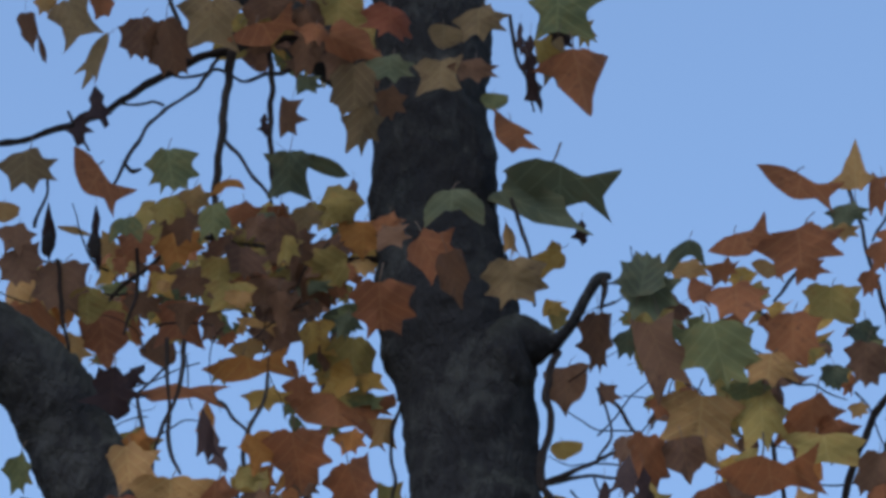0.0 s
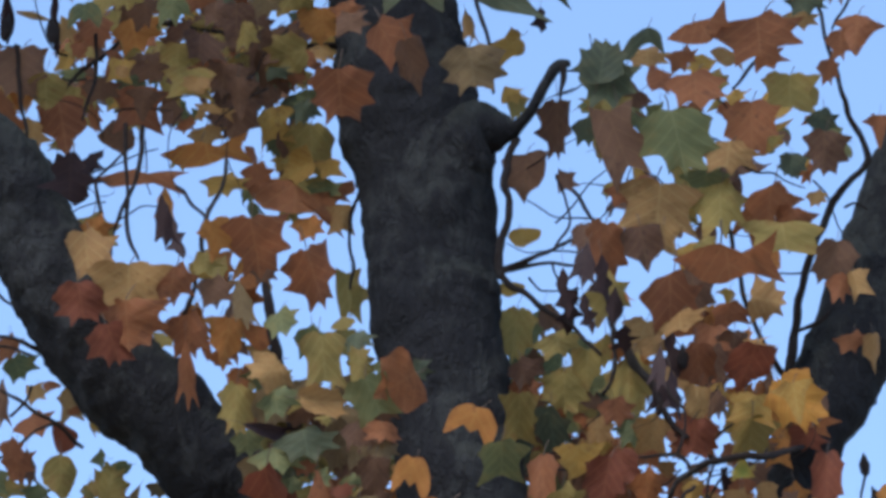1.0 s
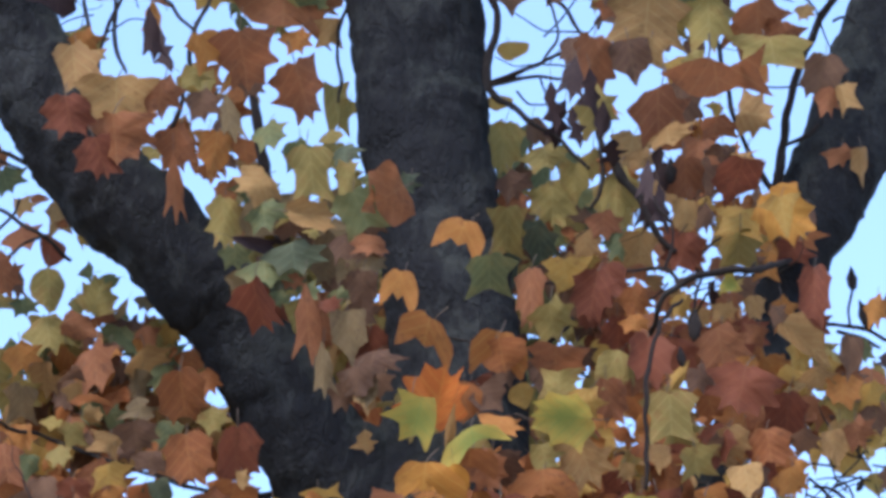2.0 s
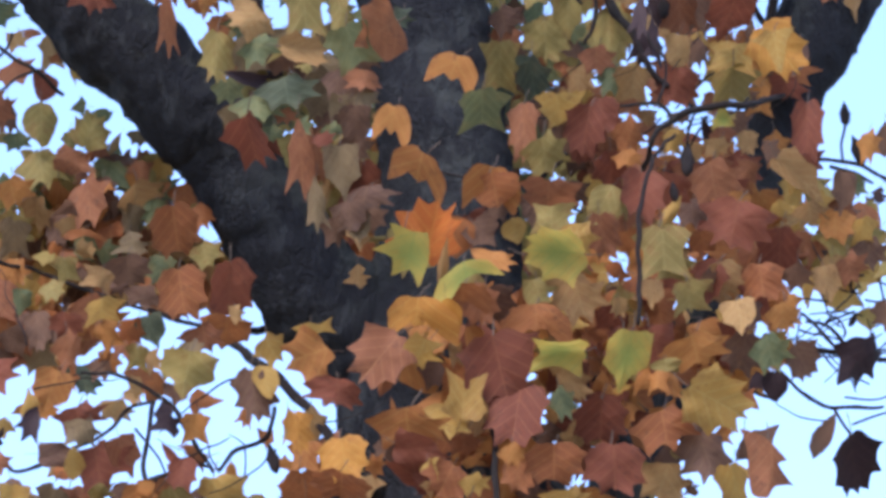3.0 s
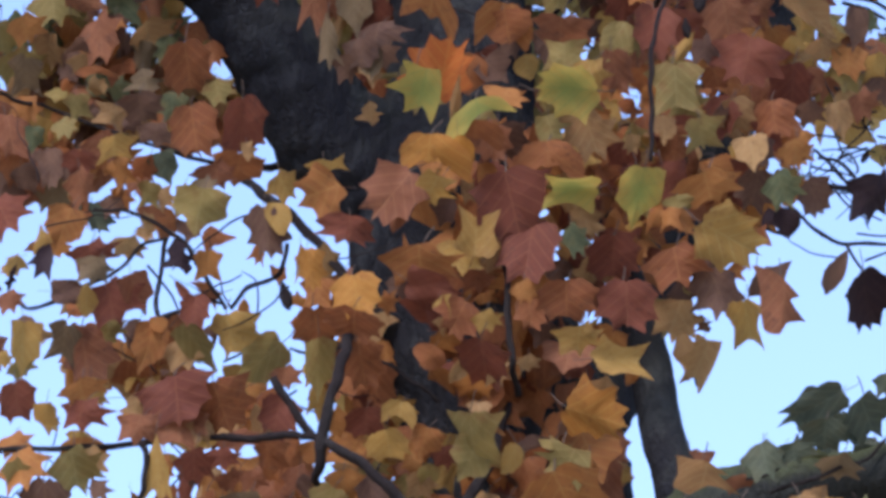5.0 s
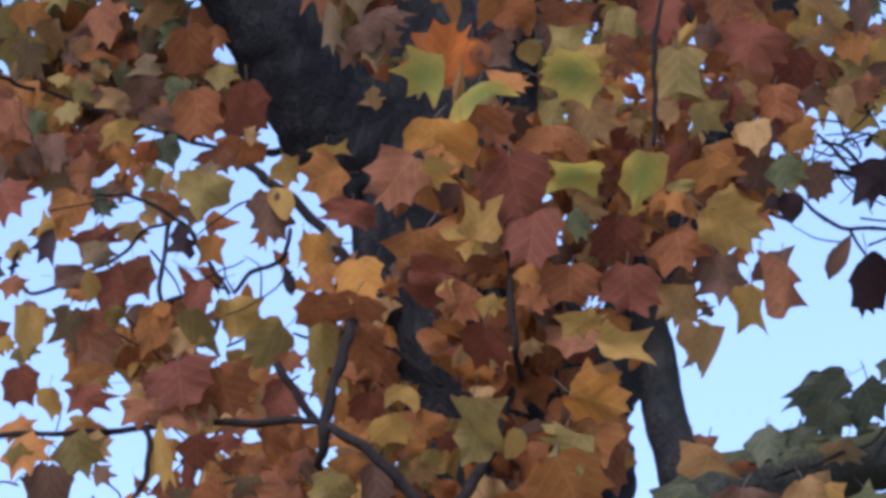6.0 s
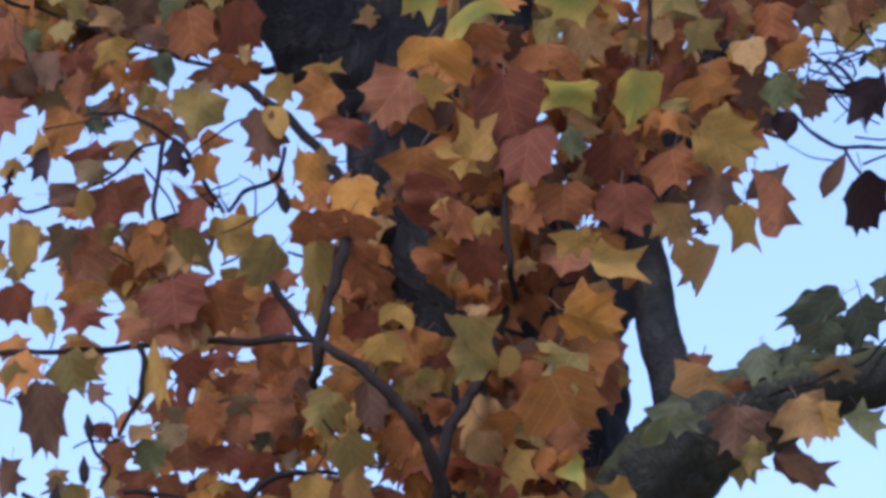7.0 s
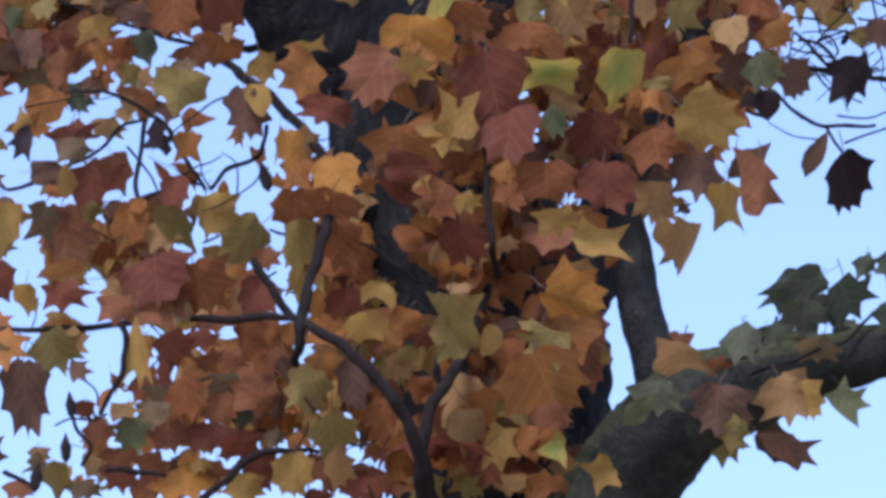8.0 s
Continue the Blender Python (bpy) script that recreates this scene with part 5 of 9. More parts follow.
inner_leaf("fawn", "lobed", 2, 0.423, 8.771, 4.918, 0.054, 0.094, 15, -7, 24)
inner_leaf("dark", "half", 2, 0.443, 8.822, 4.923, 0.030, 0.071, 15, -14, -24)
inner_leaf("orange", "tulip", 2, 0.267, 8.830, 4.842, 0.092, 0.097, 10, 16, 7)
inner_leaf("rust", "foot", 1, 0.276, 8.781, 4.758, 0.046, 0.042, 2, 7, 17)
inner_leaf("red", "tulip", 1, 0.564, 8.795, 5.329, 0.066, 0.088, 4, -16, -7)
inner_leaf("orange", "lobed", 0, 0.610, 8.801, 5.296, 0.056, 0.053, -10, -11, 15)
inner_leaf("rust", "lobed", 2, 0.444, 8.795, 5.185, 0.058, 0.031, -6, 22, 16)
inner_leaf("rust", "foot", 1, 0.111, 8.848, 4.899, 0.046, 0.046, 12, 2, -5)
inner_leaf("rust", "half", 0, 0.225, 8.800, 4.863, 0.050, 0.045, 10, 2, 4)
inner_leaf("rust", "maple", 2, 0.646, 8.790, 5.431, 0.042, 0.048, 10, 17, -15)
inner_leaf("brown", "lobed", 1, -0.810, 8.855, 5.597, 0.090, 0.085, -7, -8, -15)
inner_leaf("olive", "foot", 1, -0.784, 8.875, 5.545, 0.061, 0.061, -6, -2, 7)
inner_leaf("yellow", "foot", 1, -0.808, 8.906, 5.476, 0.094, 0.082, 9, -18, -15)
inner_leaf("rust", "tulip", 2, -0.774, 8.900, 5.401, 0.096, 0.079, -2, 10, 5)
inner_leaf("rust", "tulip", 2, -0.798, 8.879, 5.322, 0.096, 0.074, -14, -5, 5)
inner_leaf("brown", "round", 2, -0.771, 8.864, 5.264, 0.080, 0.072, -11, -2, -1)
inner_leaf("rust", "maple", 2, -0.790, 8.893, 5.148, 0.074, 0.078, -12, -11, 15)
inner_leaf("brown", "maple", 1, -0.768, 8.936, 5.111, 0.064, 0.067, 12, -12, 15)
inner_leaf("yellow", "foot", 0, -0.782, 8.878, 5.029, 0.064, 0.065, 13, 9, -15)
inner_leaf("rust", "round", 1, -0.758, 8.892, 4.970, 0.079, 0.071, 12, 10, -5)
inner_leaf("green", "tulip", 2, -0.785, 8.922, 5.701, 0.066, 0.051, 3, -7, 15)
inner_leaf("brown", "shield", 2, -0.807, 8.895, 5.750, 0.069, 0.060, 1, -16, -15)
inner_leaf("red", "round", 2, -0.796, 8.915, 5.223, 0.076, 0.079, -1, -11, -15)
inner_leaf("orange", "shield", 0, -0.791, 8.931, 5.434, 0.060, 0.049, 11, -7, 10)
inner_leaf("deep", "lobed", 2, 0.771, 8.480, 4.676, 0.080, 0.064, 6, 13, -2)
inner_leaf("deep", "lobed", 1, 0.780, 8.539, 4.621, 0.076, 0.068, 20, -15, 17)
inner_leaf("deep", "round", 2, 0.775, 8.499, 4.767, 0.070, 0.058, -3, -7, 17)
inner_leaf("olive", "tulip", 2, 0.812, 8.920, 5.449, 0.067, 0.072, -12, -13, -15)
inner_leaf("brown", "maple", 1, 0.796, 8.868, 5.330, 0.059, 0.059, 13, -2, 15)
inner_leaf("deep", "lobed", 2, 0.614, 8.743, 4.817, 0.072, 0.123, -66, -17, 24)
inner_leaf("deep", "maple", 2, 0.547, 8.737, 4.723, 0.058, 0.062, 10, 12, -17)
inner_leaf("deep", "maple", 2, 0.605, 8.754, 4.738, 0.063, 0.041, 0, 22, -3)
inner_leaf("rust", "tulip", 0, 0.424, 8.712, 4.693, 0.077, 0.078, 10, -7, 12)
inner_leaf("fawn", "half", 1, 0.481, 8.759, 4.694, 0.048, 0.042, -70, -7, -11)
inner_leaf("brown", "lobed", 2, 0.489, 8.731, 4.600, 0.102, 0.080, 10, 6, -13)
inner_leaf("fawn", "tulip", 1, 0.605, 8.672, 4.623, 0.085, 0.119, 68, -5, -24)
inner_leaf("brown", "maple", 0, 0.591, 8.697, 4.533, 0.067, 0.083, 55, -8, 24)
inner_leaf("olive", "lobed", 2, 0.510, 8.673, 4.522, 0.078, 0.072, 20, 25, 8)
inner_leaf("green", "foot", 0, 0.380, 8.761, 4.615, 0.062, 0.077, -50, -10, 24)
inner_leaf("orange", "maple", 2, 0.211, 8.834, 4.691, 0.101, 0.091, 60, -10, -2)
inner_leaf("olive", "lobed", 2, 0.174, 8.813, 4.634, 0.074, 0.046, 20, 14, 10)
inner_leaf("rust", "half", 2, 0.240, 8.776, 4.617, 0.044, 0.041, -6, -7, 8)
inner_leaf("yellow", "foot", 2, 0.206, 8.769, 4.731, 0.066, 0.065, 40, 2, 20)
inner_leaf("yellow", "maple", 1, 0.115, 8.809, 4.736, 0.043, 0.044, 20, 5, -21)
inner_leaf("rust", "lobed", 2, 0.116, 8.759, 4.659, 0.052, 0.047, -11, 3, 1)
inner_leaf("rust", "lobed", 1, 0.067, 8.824, 4.641, 0.070, 0.080, -4, 8, -24)
inner_leaf("olive", "foot", 2, 0.125, 8.822, 4.569, 0.052, 0.054, 20, -2, 10)
inner_leaf("olive", "foot", 0, 0.209, 8.817, 4.576, 0.062, 0.049, 9, 19, -1)
inner_leaf("yellow", "foot", 1, 0.295, 8.762, 4.504, 0.049, 0.050, 30, 6, 12)
inner_leaf("orange", "lobed", 1, 0.172, 8.805, 4.509, 0.066, 0.064, -7, -13, -6)
inner_leaf("rust", "half", 1, 0.264, 8.841, 4.563, 0.044, 0.038, 5, 7, 5)
inner_leaf("yellow", "tulip", 0, 0.085, 8.802, 4.498, 0.055, 0.042, -13, 7, 7)
inner_leaf("yellow", "lobed", 2, 0.317, 8.778, 4.713, 0.036, 0.019, 70, 25, 3)
inner_leaf("yellow", "tulip", 1, -0.148, 8.787, 4.590, 0.065, 0.058, 20, -14, 11)
inner_leaf("olive", "lobed", 2, -0.107, 8.773, 4.580, 0.042, 0.045, 40, 6, 15)
inner_leaf("red", "maple", 1, -0.092, 8.802, 4.653, 0.056, 0.053, 4, -14, 24)
inner_leaf("fawn", "lobed", 0, -0.136, 8.847, 4.751, 0.076, 0.040, 2, -22, -13)
inner_leaf("olive", "lobed", 2, -0.031, 8.825, 4.708, 0.073, 0.068, 1, -5, 5)
inner_leaf("yellow", "tulip", 2, -0.071, 8.850, 4.772, 0.064, 0.054, -10, 16, -1)
inner_leaf("orange", "shield", 1, -0.026, 8.779, 4.757, 0.050, 0.038, -2, -7, 17)
inner_leaf("red", "maple", 1, -0.103, 8.758, 4.809, 0.042, 0.032, 5, -19, -12)
inner_leaf("yellow", "tulip", 1, 0.018, 8.771, 4.710, 0.058, 0.070, -14, 4, 24)
inner_leaf("yellow", "maple", 1, 0.019, 8.792, 4.773, 0.042, 0.039, -1, 17, 15)
inner_leaf("red", "shield", 2, -0.062, 8.787, 4.488, 0.060, 0.040, 9, -22, -4)
inner_leaf("rust", "lobed", 0, -0.132, 8.832, 4.515, 0.057, 0.065, -13, 14, 15)
inner_leaf("rust", "tulip", 1, 0.011, 8.783, 4.555, 0.051, 0.055, 0, -11, -15)
inner_leaf("red", "tulip", 1, 0.032, 8.795, 4.568, 0.050, 0.057, 5, 2, 15)
inner_leaf("yellow", "tulip", 0, 0.024, 8.804, 4.502, 0.054, 0.031, -7, 19, 2)
inner_leaf("red", "lobed", 1, -0.104, 8.937, 4.707, 0.058, 0.072, -11, 5, 23)
inner_leaf("rust", "maple", 2, -0.132, 8.895, 4.597, 0.050, 0.050, -11, 5, -4)
inner_leaf("rust", "tulip", 0, -0.158, 8.894, 4.554, 0.052, 0.057, -1, -14, -11)
inner_leaf("brown", "foot", 0, -0.085, 8.969, 4.636, 0.042, 0.050, -12, -17, -15)
inner_leaf("rust", "foot", 0, -0.132, 8.938, 4.660, 0.066, 0.064, 6, 10, -7)
inner_leaf("orange", "lobed", 1, -0.050, 8.944, 4.642, 0.059, 0.052, -7, 11, 9)
inner_leaf("brown", "maple", 1, -0.081, 8.872, 4.534, 0.062, 0.046, -11, -2, -15)
inner_leaf("rust", "foot", 1, -0.032, 8.875, 4.535, 0.046, 0.045, -7, 2, 7)
inner_leaf("orange", "foot", 1, -0.131, 8.967, 4.734, 0.069, 0.057, -3, -8, 17)
inner_leaf("red", "maple", 1, -0.161, 8.944, 4.517, 0.059, 0.042, -1, -25, 1)
inner_leaf("yellow", "tulip", 0, 0.068, 8.899, 4.845, 0.063, 0.119, 5, -5, 24)
inner_leaf("yellow", "shield", 2, 0.117, 8.879, 4.781, 0.047, 0.050, 20, -7, 22)
inner_leaf("yellow", "foot", 0, 0.197, 8.896, 4.795, 0.042, 0.046, -9, 3, -16)
inner_leaf("rust", "lobed", 2, 0.163, 8.899, 4.830, 0.056, 0.060, 5, 16, 15)
inner_leaf("rust", "foot", 2, 0.108, 8.934, 4.898, 0.075, 0.071, -12, 8, 20)
inner_leaf("red", "tulip", 0, 0.163, 8.962, 4.917, 0.056, 0.061, 13, 3, -15)
inner_leaf("red", "shield", 0, 0.211, 8.898, 4.830, 0.048, 0.045, -10, -2, 15)
inner_leaf("rust", "maple", 2, 0.249, 8.962, 4.811, 0.052, 0.052, 1, -5, 17)
inner_leaf("orange", "lobed", 0, 0.060, 8.907, 4.788, 0.057, 0.060, -2, 13, 20)
inner_leaf("rust", "foot", 1, 0.060, 8.931, 4.744, 0.049, 0.050, 13, -17, 17)
inner_leaf("red", "lobed", 0, 0.116, 8.968, 4.673, 0.057, 0.058, -2, 11, 15)
inner_leaf("red", "half", 2, 0.247, 8.964, 4.752, 0.050, 0.042, -7, 9, -15)
inner_leaf("red", "maple", 2, 0.276, 8.925, 4.699, 0.048, 0.046, -13, 7, -21)
inner_leaf("brown", "lobed", 1, 0.147, 8.949, 4.768, 0.046, 0.042, -13, 16, 15)
inner_leaf("deep", "lobed", 0, 0.562, 8.668, 4.698, 0.054, 0.054, -10, 14, -17)
inner_leaf("green", "lobed", 2, 0.515, 8.624, 4.665, 0.043, 0.048, -8, -7, 15)
inner_leaf("brown", "foot", 0, 0.516, 8.671, 4.610, 0.051, 0.041, 7, -7, 1)
inner_leaf("olive", "lobed", 1, -0.264, 8.935, 6.695, 0.065, 0.060, -60, -15, -16)
inner_leaf("dark", "lobed", 2, -0.242, 9.001, 6.756, 0.028, 0.034, 14, -10, 22)
inner_leaf("deep", "lobed", 1, -0.399, 9.017, 6.707, 0.062, 0.049, -12, -14, -1)
inner_leaf("brown", "lobed", 2, -0.338, 8.991, 6.651, 0.068, 0.066, -5, -2, 15)
inner_leaf("olive", "tulip", 2, -0.308, 8.961, 6.692, 0.042, 0.041, -12, 7, 8)
inner_leaf("deep", "half", 1, -0.505, 9.173, 6.789, 0.053, 0.051, 8, -11, -2)
inner_leaf("deep", "maple", 2, -0.664, 9.107, 6.739, 0.040, 0.034, 10, -19, 3)
inner_leaf("brown", "maple", 2, -0.570, 9.200, 6.830, 0.061, 0.044, -10, 22, -14)
inner_leaf("brown", "tulip", 0, -0.644, 9.200, 6.749, 0.053, 0.055, -13, -15, -14)
inner_leaf("rust", "maple", 2, -0.564, 9.104, 6.698, 0.086, 0.073, -20, -26, 5)
inner_leaf("brown", "lobed", 1, -0.452, 9.177, 6.755, 0.087, 0.075, -7, 21, -8)
inner_leaf("brown", "maple", 2, -0.615, 9.184, 6.779, 0.053, 0.043, 20, -17, -7)
inner_leaf("olive", "maple", 2, -0.536, 9.111, 6.724, 0.059, 0.044, 0, -22, 12)
inner_leaf("fawn", "maple", 1, -0.569, 8.761, 6.429, 0.029, 0.027, 0, -11, 4)
inner_leaf("brown", "foot", 1, -0.532, 8.812, 6.392, 0.077, 0.061, -3, 17, -5)
inner_leaf("brown", "half", 0, -0.485, 8.798, 6.354, 0.032, 0.033, -7, 0, -22)
inner_leaf("fawn", "maple", 0, -0.436, 8.780, 6.414, 0.057, 0.036, -4, -28, 2)
inner_leaf("brown", "foot", 1, -0.361, 8.828, 6.412, 0.071, 0.078, 7, 5, -18)
inner_leaf("deep", "half", 2, -0.287, 8.769, 6.431, 0.053, 0.028, 5, 21, -7)
inner_leaf("fawn", "lobed", 1, -0.426, 8.735, 6.332, 0.039, 0.020, 60, 28, -9)
inner_leaf("deep", "lobed", 1, -0.246, 8.777, 6.358, 0.048, 0.053, -4, 13, -13)
inner_leaf("brown", "foot", 0, -0.343, 8.971, 6.458, 0.048, 0.042, 14, -2, 5)
inner_leaf("brown", "tulip", 0, -0.594, 9.248, 6.753, 0.061, 0.037, -11, 15, 14)
inner_leaf("rust", "tulip", 2, -0.524, 9.254, 6.714, 0.057, 0.059, 3, 7, -5)
inner_leaf("brown", "lobed", 0, -0.459, 9.247, 6.741, 0.056, 0.045, 20, 15, 1)
inner_leaf("olive", "tulip", 2, -0.407, 9.244, 6.742, 0.050, 0.051, -13, 2, -6)
inner_leaf("brown", "tulip", 0, -0.338, 9.249, 6.748, 0.058, 0.049, -20, 15, 8)
inner_leaf("rust", "maple", 1, -0.272, 9.264, 6.749, 0.050, 0.049, 0, -2, 5)
inner_leaf("brown", "foot", 2, -0.313, 9.239, 6.650, 0.066, 0.056, 12, -5, 5)
inner_leaf("olive", "maple", 1, -0.262, 9.227, 6.669, 0.046, 0.042, -1, 2, 12)
inner_leaf("brown", "tulip", 2, -0.413, 9.185, 6.557, 0.055, 0.043, 10, -6, 15)
inner_leaf("brown", "lobed", 1, -0.651, 9.227, 6.721, 0.046, 0.053, -13, 17, 15)
inner_leaf("rust", "lobed", 0, -0.695, 9.260, 6.691, 0.046, 0.041, -3, 7, 15)
inner_leaf("deep", "tulip", 1, -0.274, 9.266, 6.816, 0.042, 0.039, -3, 7, -1)
inner_leaf("brown", "shield", 1, -0.467, 9.229, 6.841, 0.044, 0.035, 13, -7, 13)
inner_leaf("brown", "shield", 2, -0.601, 9.206, 6.803, 0.042, 0.036, -9, 7, -3)
inner_leaf("brown", "shield", 1, -0.122, 9.070, 5.830, 0.057, 0.055, -12, 11, -20)
inner_leaf("olive", "maple", 0, -0.152, 9.037, 5.652, 0.051, 0.067, -12, 14, -24)
inner_leaf("brown", "lobed", 1, -0.111, 9.062, 5.723, 0.049, 0.065, 7, -5, -24)
inner_leaf("rust", "lobed", 0, -0.174, 8.990, 5.517, 0.049, 0.057, 2, -6, -24)
inner_leaf("olive", "lobed", 0, -0.206, 9.021, 5.605, 0.046, 0.056, 6, -7, -24)
inner_leaf("olive", "maple", 0, -0.228, 9.319, 5.952, 0.047, 0.048, 5, -8, -5)
inner_leaf("brown", "shield", 1, -0.169, 9.262, 5.869, 0.061, 0.057, -10, 13, -15)
inner_leaf("rust", "lobed", 2, -0.199, 9.281, 5.760, 0.066, 0.069, -6, -9, 15)
inner_leaf("olive", "foot", 2, -0.251, 9.318, 5.844, 0.047, 0.057, 7, 14, 15)
inner_leaf("brown", "maple", 1, -0.154, 9.205, 5.921, 0.051, 0.057, 14, 17, 23)
inner_leaf("deep", "lobed", 0, -0.191, 9.300, 5.926, 0.061, 0.059, 4, 12, -3)
inner_leaf("brown", "lobed", 0, -0.274, 9.216, 5.913, 0.050, 0.044, -3, 2, 15)
inner_leaf("rust", "maple", 0, -0.198, 9.236, 5.819, 0.046, 0.069, -14, 8, -24)
inner_leaf("olive", "half", 0, -0.157, 9.281, 5.835, 0.056, 0.054, 10, 17, -24)
inner_leaf("olive", "lobed", 0, -0.218, 9.279, 5.896, 0.046, 0.056, 13, -17, 20)
inner_leaf("brown", "lobed", 0, -0.171, 9.300, 5.786, 0.054, 0.074, 1, -11, -20)
inner_leaf("brown", "tulip", 1, -0.108, 9.260, 5.712, 0.065, 0.106, -14, -7, -21)
inner_leaf("olive", "tulip", 0, -0.174, 9.218, 5.680, 0.055, 0.063, 3, 3, 20)
inner_leaf("olive", "shield", 1, -0.131, 9.236, 5.881, 0.046, 0.046, -3, -2, 20)
inner_leaf("rust", "maple", 1, -0.121, 9.283, 5.791, 0.051, 0.051, -13, 11, -20)
inner_leaf("orange", "shield", 1, -0.652, 9.200, 6.734, 0.041, 0.034, 0, -7, 1)
inner_leaf("rust", "maple", 2, -0.590, 9.220, 6.736, 0.046, 0.031, 9, 25, 1)
inner_leaf("olive", "tulip", 1, -0.540, 9.240, 6.742, 0.046, 0.037, -9, 7, 14)
inner_leaf("brown", "maple", 2, -0.480, 9.154, 6.677, 0.047, 0.036, 0, 17, 4)
inner_leaf("olive", "lobed", 1, -0.427, 9.167, 6.662, 0.045, 0.042, 10, 7, 9)
inner_leaf("fawn", "lobed", 1, -0.439, 9.210, 6.732, 0.048, 0.036, -10, -25, -8)
inner_leaf("brown", "lobed", 0, -0.700, 9.241, 6.713, 0.035, 0.028, -5, 11, 4)
inner_leaf("brown", "maple", 1, -0.655, 9.170, 6.592, 0.036, 0.037, 9, 2, -22)
inner_leaf("brown", "foot", 0, -0.319, 9.192, 6.604, 0.048, 0.045, -3, -8, -15)
inner_leaf("red", "tulip", 0, -0.274, 8.854, 5.658, 0.071, 0.081, 8, 4, -20)
inner_leaf("green", "shield", 0, -0.226, 9.000, 5.801, 0.063, 0.051, -11, 19, 10)
inner_leaf("rust", "lobed", 2, -0.206, 9.032, 5.708, 0.075, 0.093, 5, -4, -24)
inner_leaf("olive", "lobed", 1, -0.143, 8.968, 5.676, 0.050, 0.073, 9, -16, -24)
inner_leaf("olive", "half", 0, -0.245, 8.958, 5.723, 0.036, 0.040, -11, 11, 21)
inner_leaf("red", "tulip", 0, -0.108, 9.014, 5.640, 0.069, 0.075, -5, -1, 15)
inner_leaf("fawn", "foot", 1, -0.172, 9.048, 5.631, 0.026, 0.066, -6, 2, -24)
inner_leaf("red", "lobed", 0, -0.114, 8.996, 5.548, 0.048, 0.071, -6, 9, -24)
inner_leaf("green", "lobed", 0, -0.110, 9.004, 5.767, 0.046, 0.049, 4, 17, 15)
inner_leaf("olive", "lobed", 0, -0.438, 9.108, 5.061, 0.078, 0.092, 40, 11, -23)
inner_leaf("yellow", "lobed", 1, -0.506, 9.097, 5.064, 0.059, 0.060, -20, -18, -21)
inner_leaf("yellow", "lobed", 1, -0.303, 9.084, 5.013, 0.072, 0.086, -50, -11, 24)
inner_leaf("yellow", "lobed", 2, -0.572, 8.773, 4.848, 0.068, 0.065, 5, 21, 7)
inner_leaf("yellow", "half", 2, -0.635, 8.790, 4.806, 0.029, 0.038, 13, 9, 24)
inner_leaf("red", "tulip", 0, -0.416, 8.778, 4.848, 0.071, 0.086, -12, 5, 10)
inner_leaf("orange", "lobed", 1, -0.500, 8.742, 4.793, 0.055, 0.049, -11, -16, 6)
inner_leaf("orange", "foot", 2, -0.342, 8.801, 4.843, 0.056, 0.052, 30, 2, -11)
inner_leaf("yellow", "tulip", 0, -0.588, 8.737, 4.762, 0.044, 0.032, -6, 24, 2)
inner_leaf("olive", "foot", 2, -0.589, 8.799, 4.735, 0.053, 0.063, -4, -14, 17)
inner_leaf("olive", "lobed", 2, -0.693, 8.805, 4.734, 0.042, 0.042, -3, -7, 15)
inner_leaf("brown", "maple", 0, -0.640, 8.796, 4.653, 0.071, 0.078, 5, 9, 24)
inner_leaf("olive", "lobed", 0, -0.462, 8.816, 4.593, 0.040, 0.038, 1, 11, 16)
inner_leaf("amber", "foot", 2, -0.371, 8.814, 4.506, 0.060, 0.032, -13, -28, 4)
inner_leaf("orange", "lobed", 2, -0.367, 8.768, 4.622, 0.057, 0.059, 14, -10, 7)
inner_leaf("brown", "lobed", 2, -0.406, 8.771, 4.701, 0.045, 0.045, 7, 18, -20)
inner_leaf("rust", "lobed", 1, -0.256, 8.757, 4.639, 0.061, 0.055, 20, -5, -7)
inner_leaf("rust", "lobed", 0, -0.541, 8.811, 4.631, 0.029, 0.023, 0, 13, -5)
inner_leaf("rust", "lobed", 1, -0.482, 8.794, 4.516, 0.047, 0.048, -6, 9, 15)
inner_leaf("fawn", "maple", 1, -0.619, 8.812, 4.549, 0.042, 0.034, 7, -7, -10)
inner_leaf("yellow", "maple", 0, -0.571, 8.755, 4.492, 0.026, 0.044, -20, -1, -24)
inner_leaf("orange", "lobed", 1, -0.451, 8.744, 4.711, 0.056, 0.057, -6, -16, -24)
inner_leaf("yellow", "lobed", 1, -0.491, 8.866, 4.974, 0.043, 0.058, 7, -9, 23)
inner_leaf("orange", "maple", 2, -0.581, 8.897, 4.893, 0.055, 0.050, -12, 20, 3)
inner_leaf("yellow", "foot", 0, -0.451, 8.890, 4.754, 0.054, 0.078, 1, 11, 24)
inner_leaf("rust", "maple", 0, -0.255, 8.883, 4.685, 0.063, 0.050, 20, -22, 2)
inner_leaf("rust", "lobed", 1, -0.304, 8.896, 4.696, 0.042, 0.039, 13, 5, -9)
inner_leaf("orange", "tulip", 2, -0.374, 8.871, 4.722, 0.046, 0.045, 1, -2, 12)
inner_leaf("fawn", "lobed", 2, -0.442, 8.874, 4.676, 0.047, 0.051, 10, 10, 9)
colours_used = sorted({c for c, _, _ in INNER})
joined("inner_foliage", [(colours_used.index(c), form, m) for c, form, m in INNER], colours_used, "dense inner autumn leaves behind the outer ones")

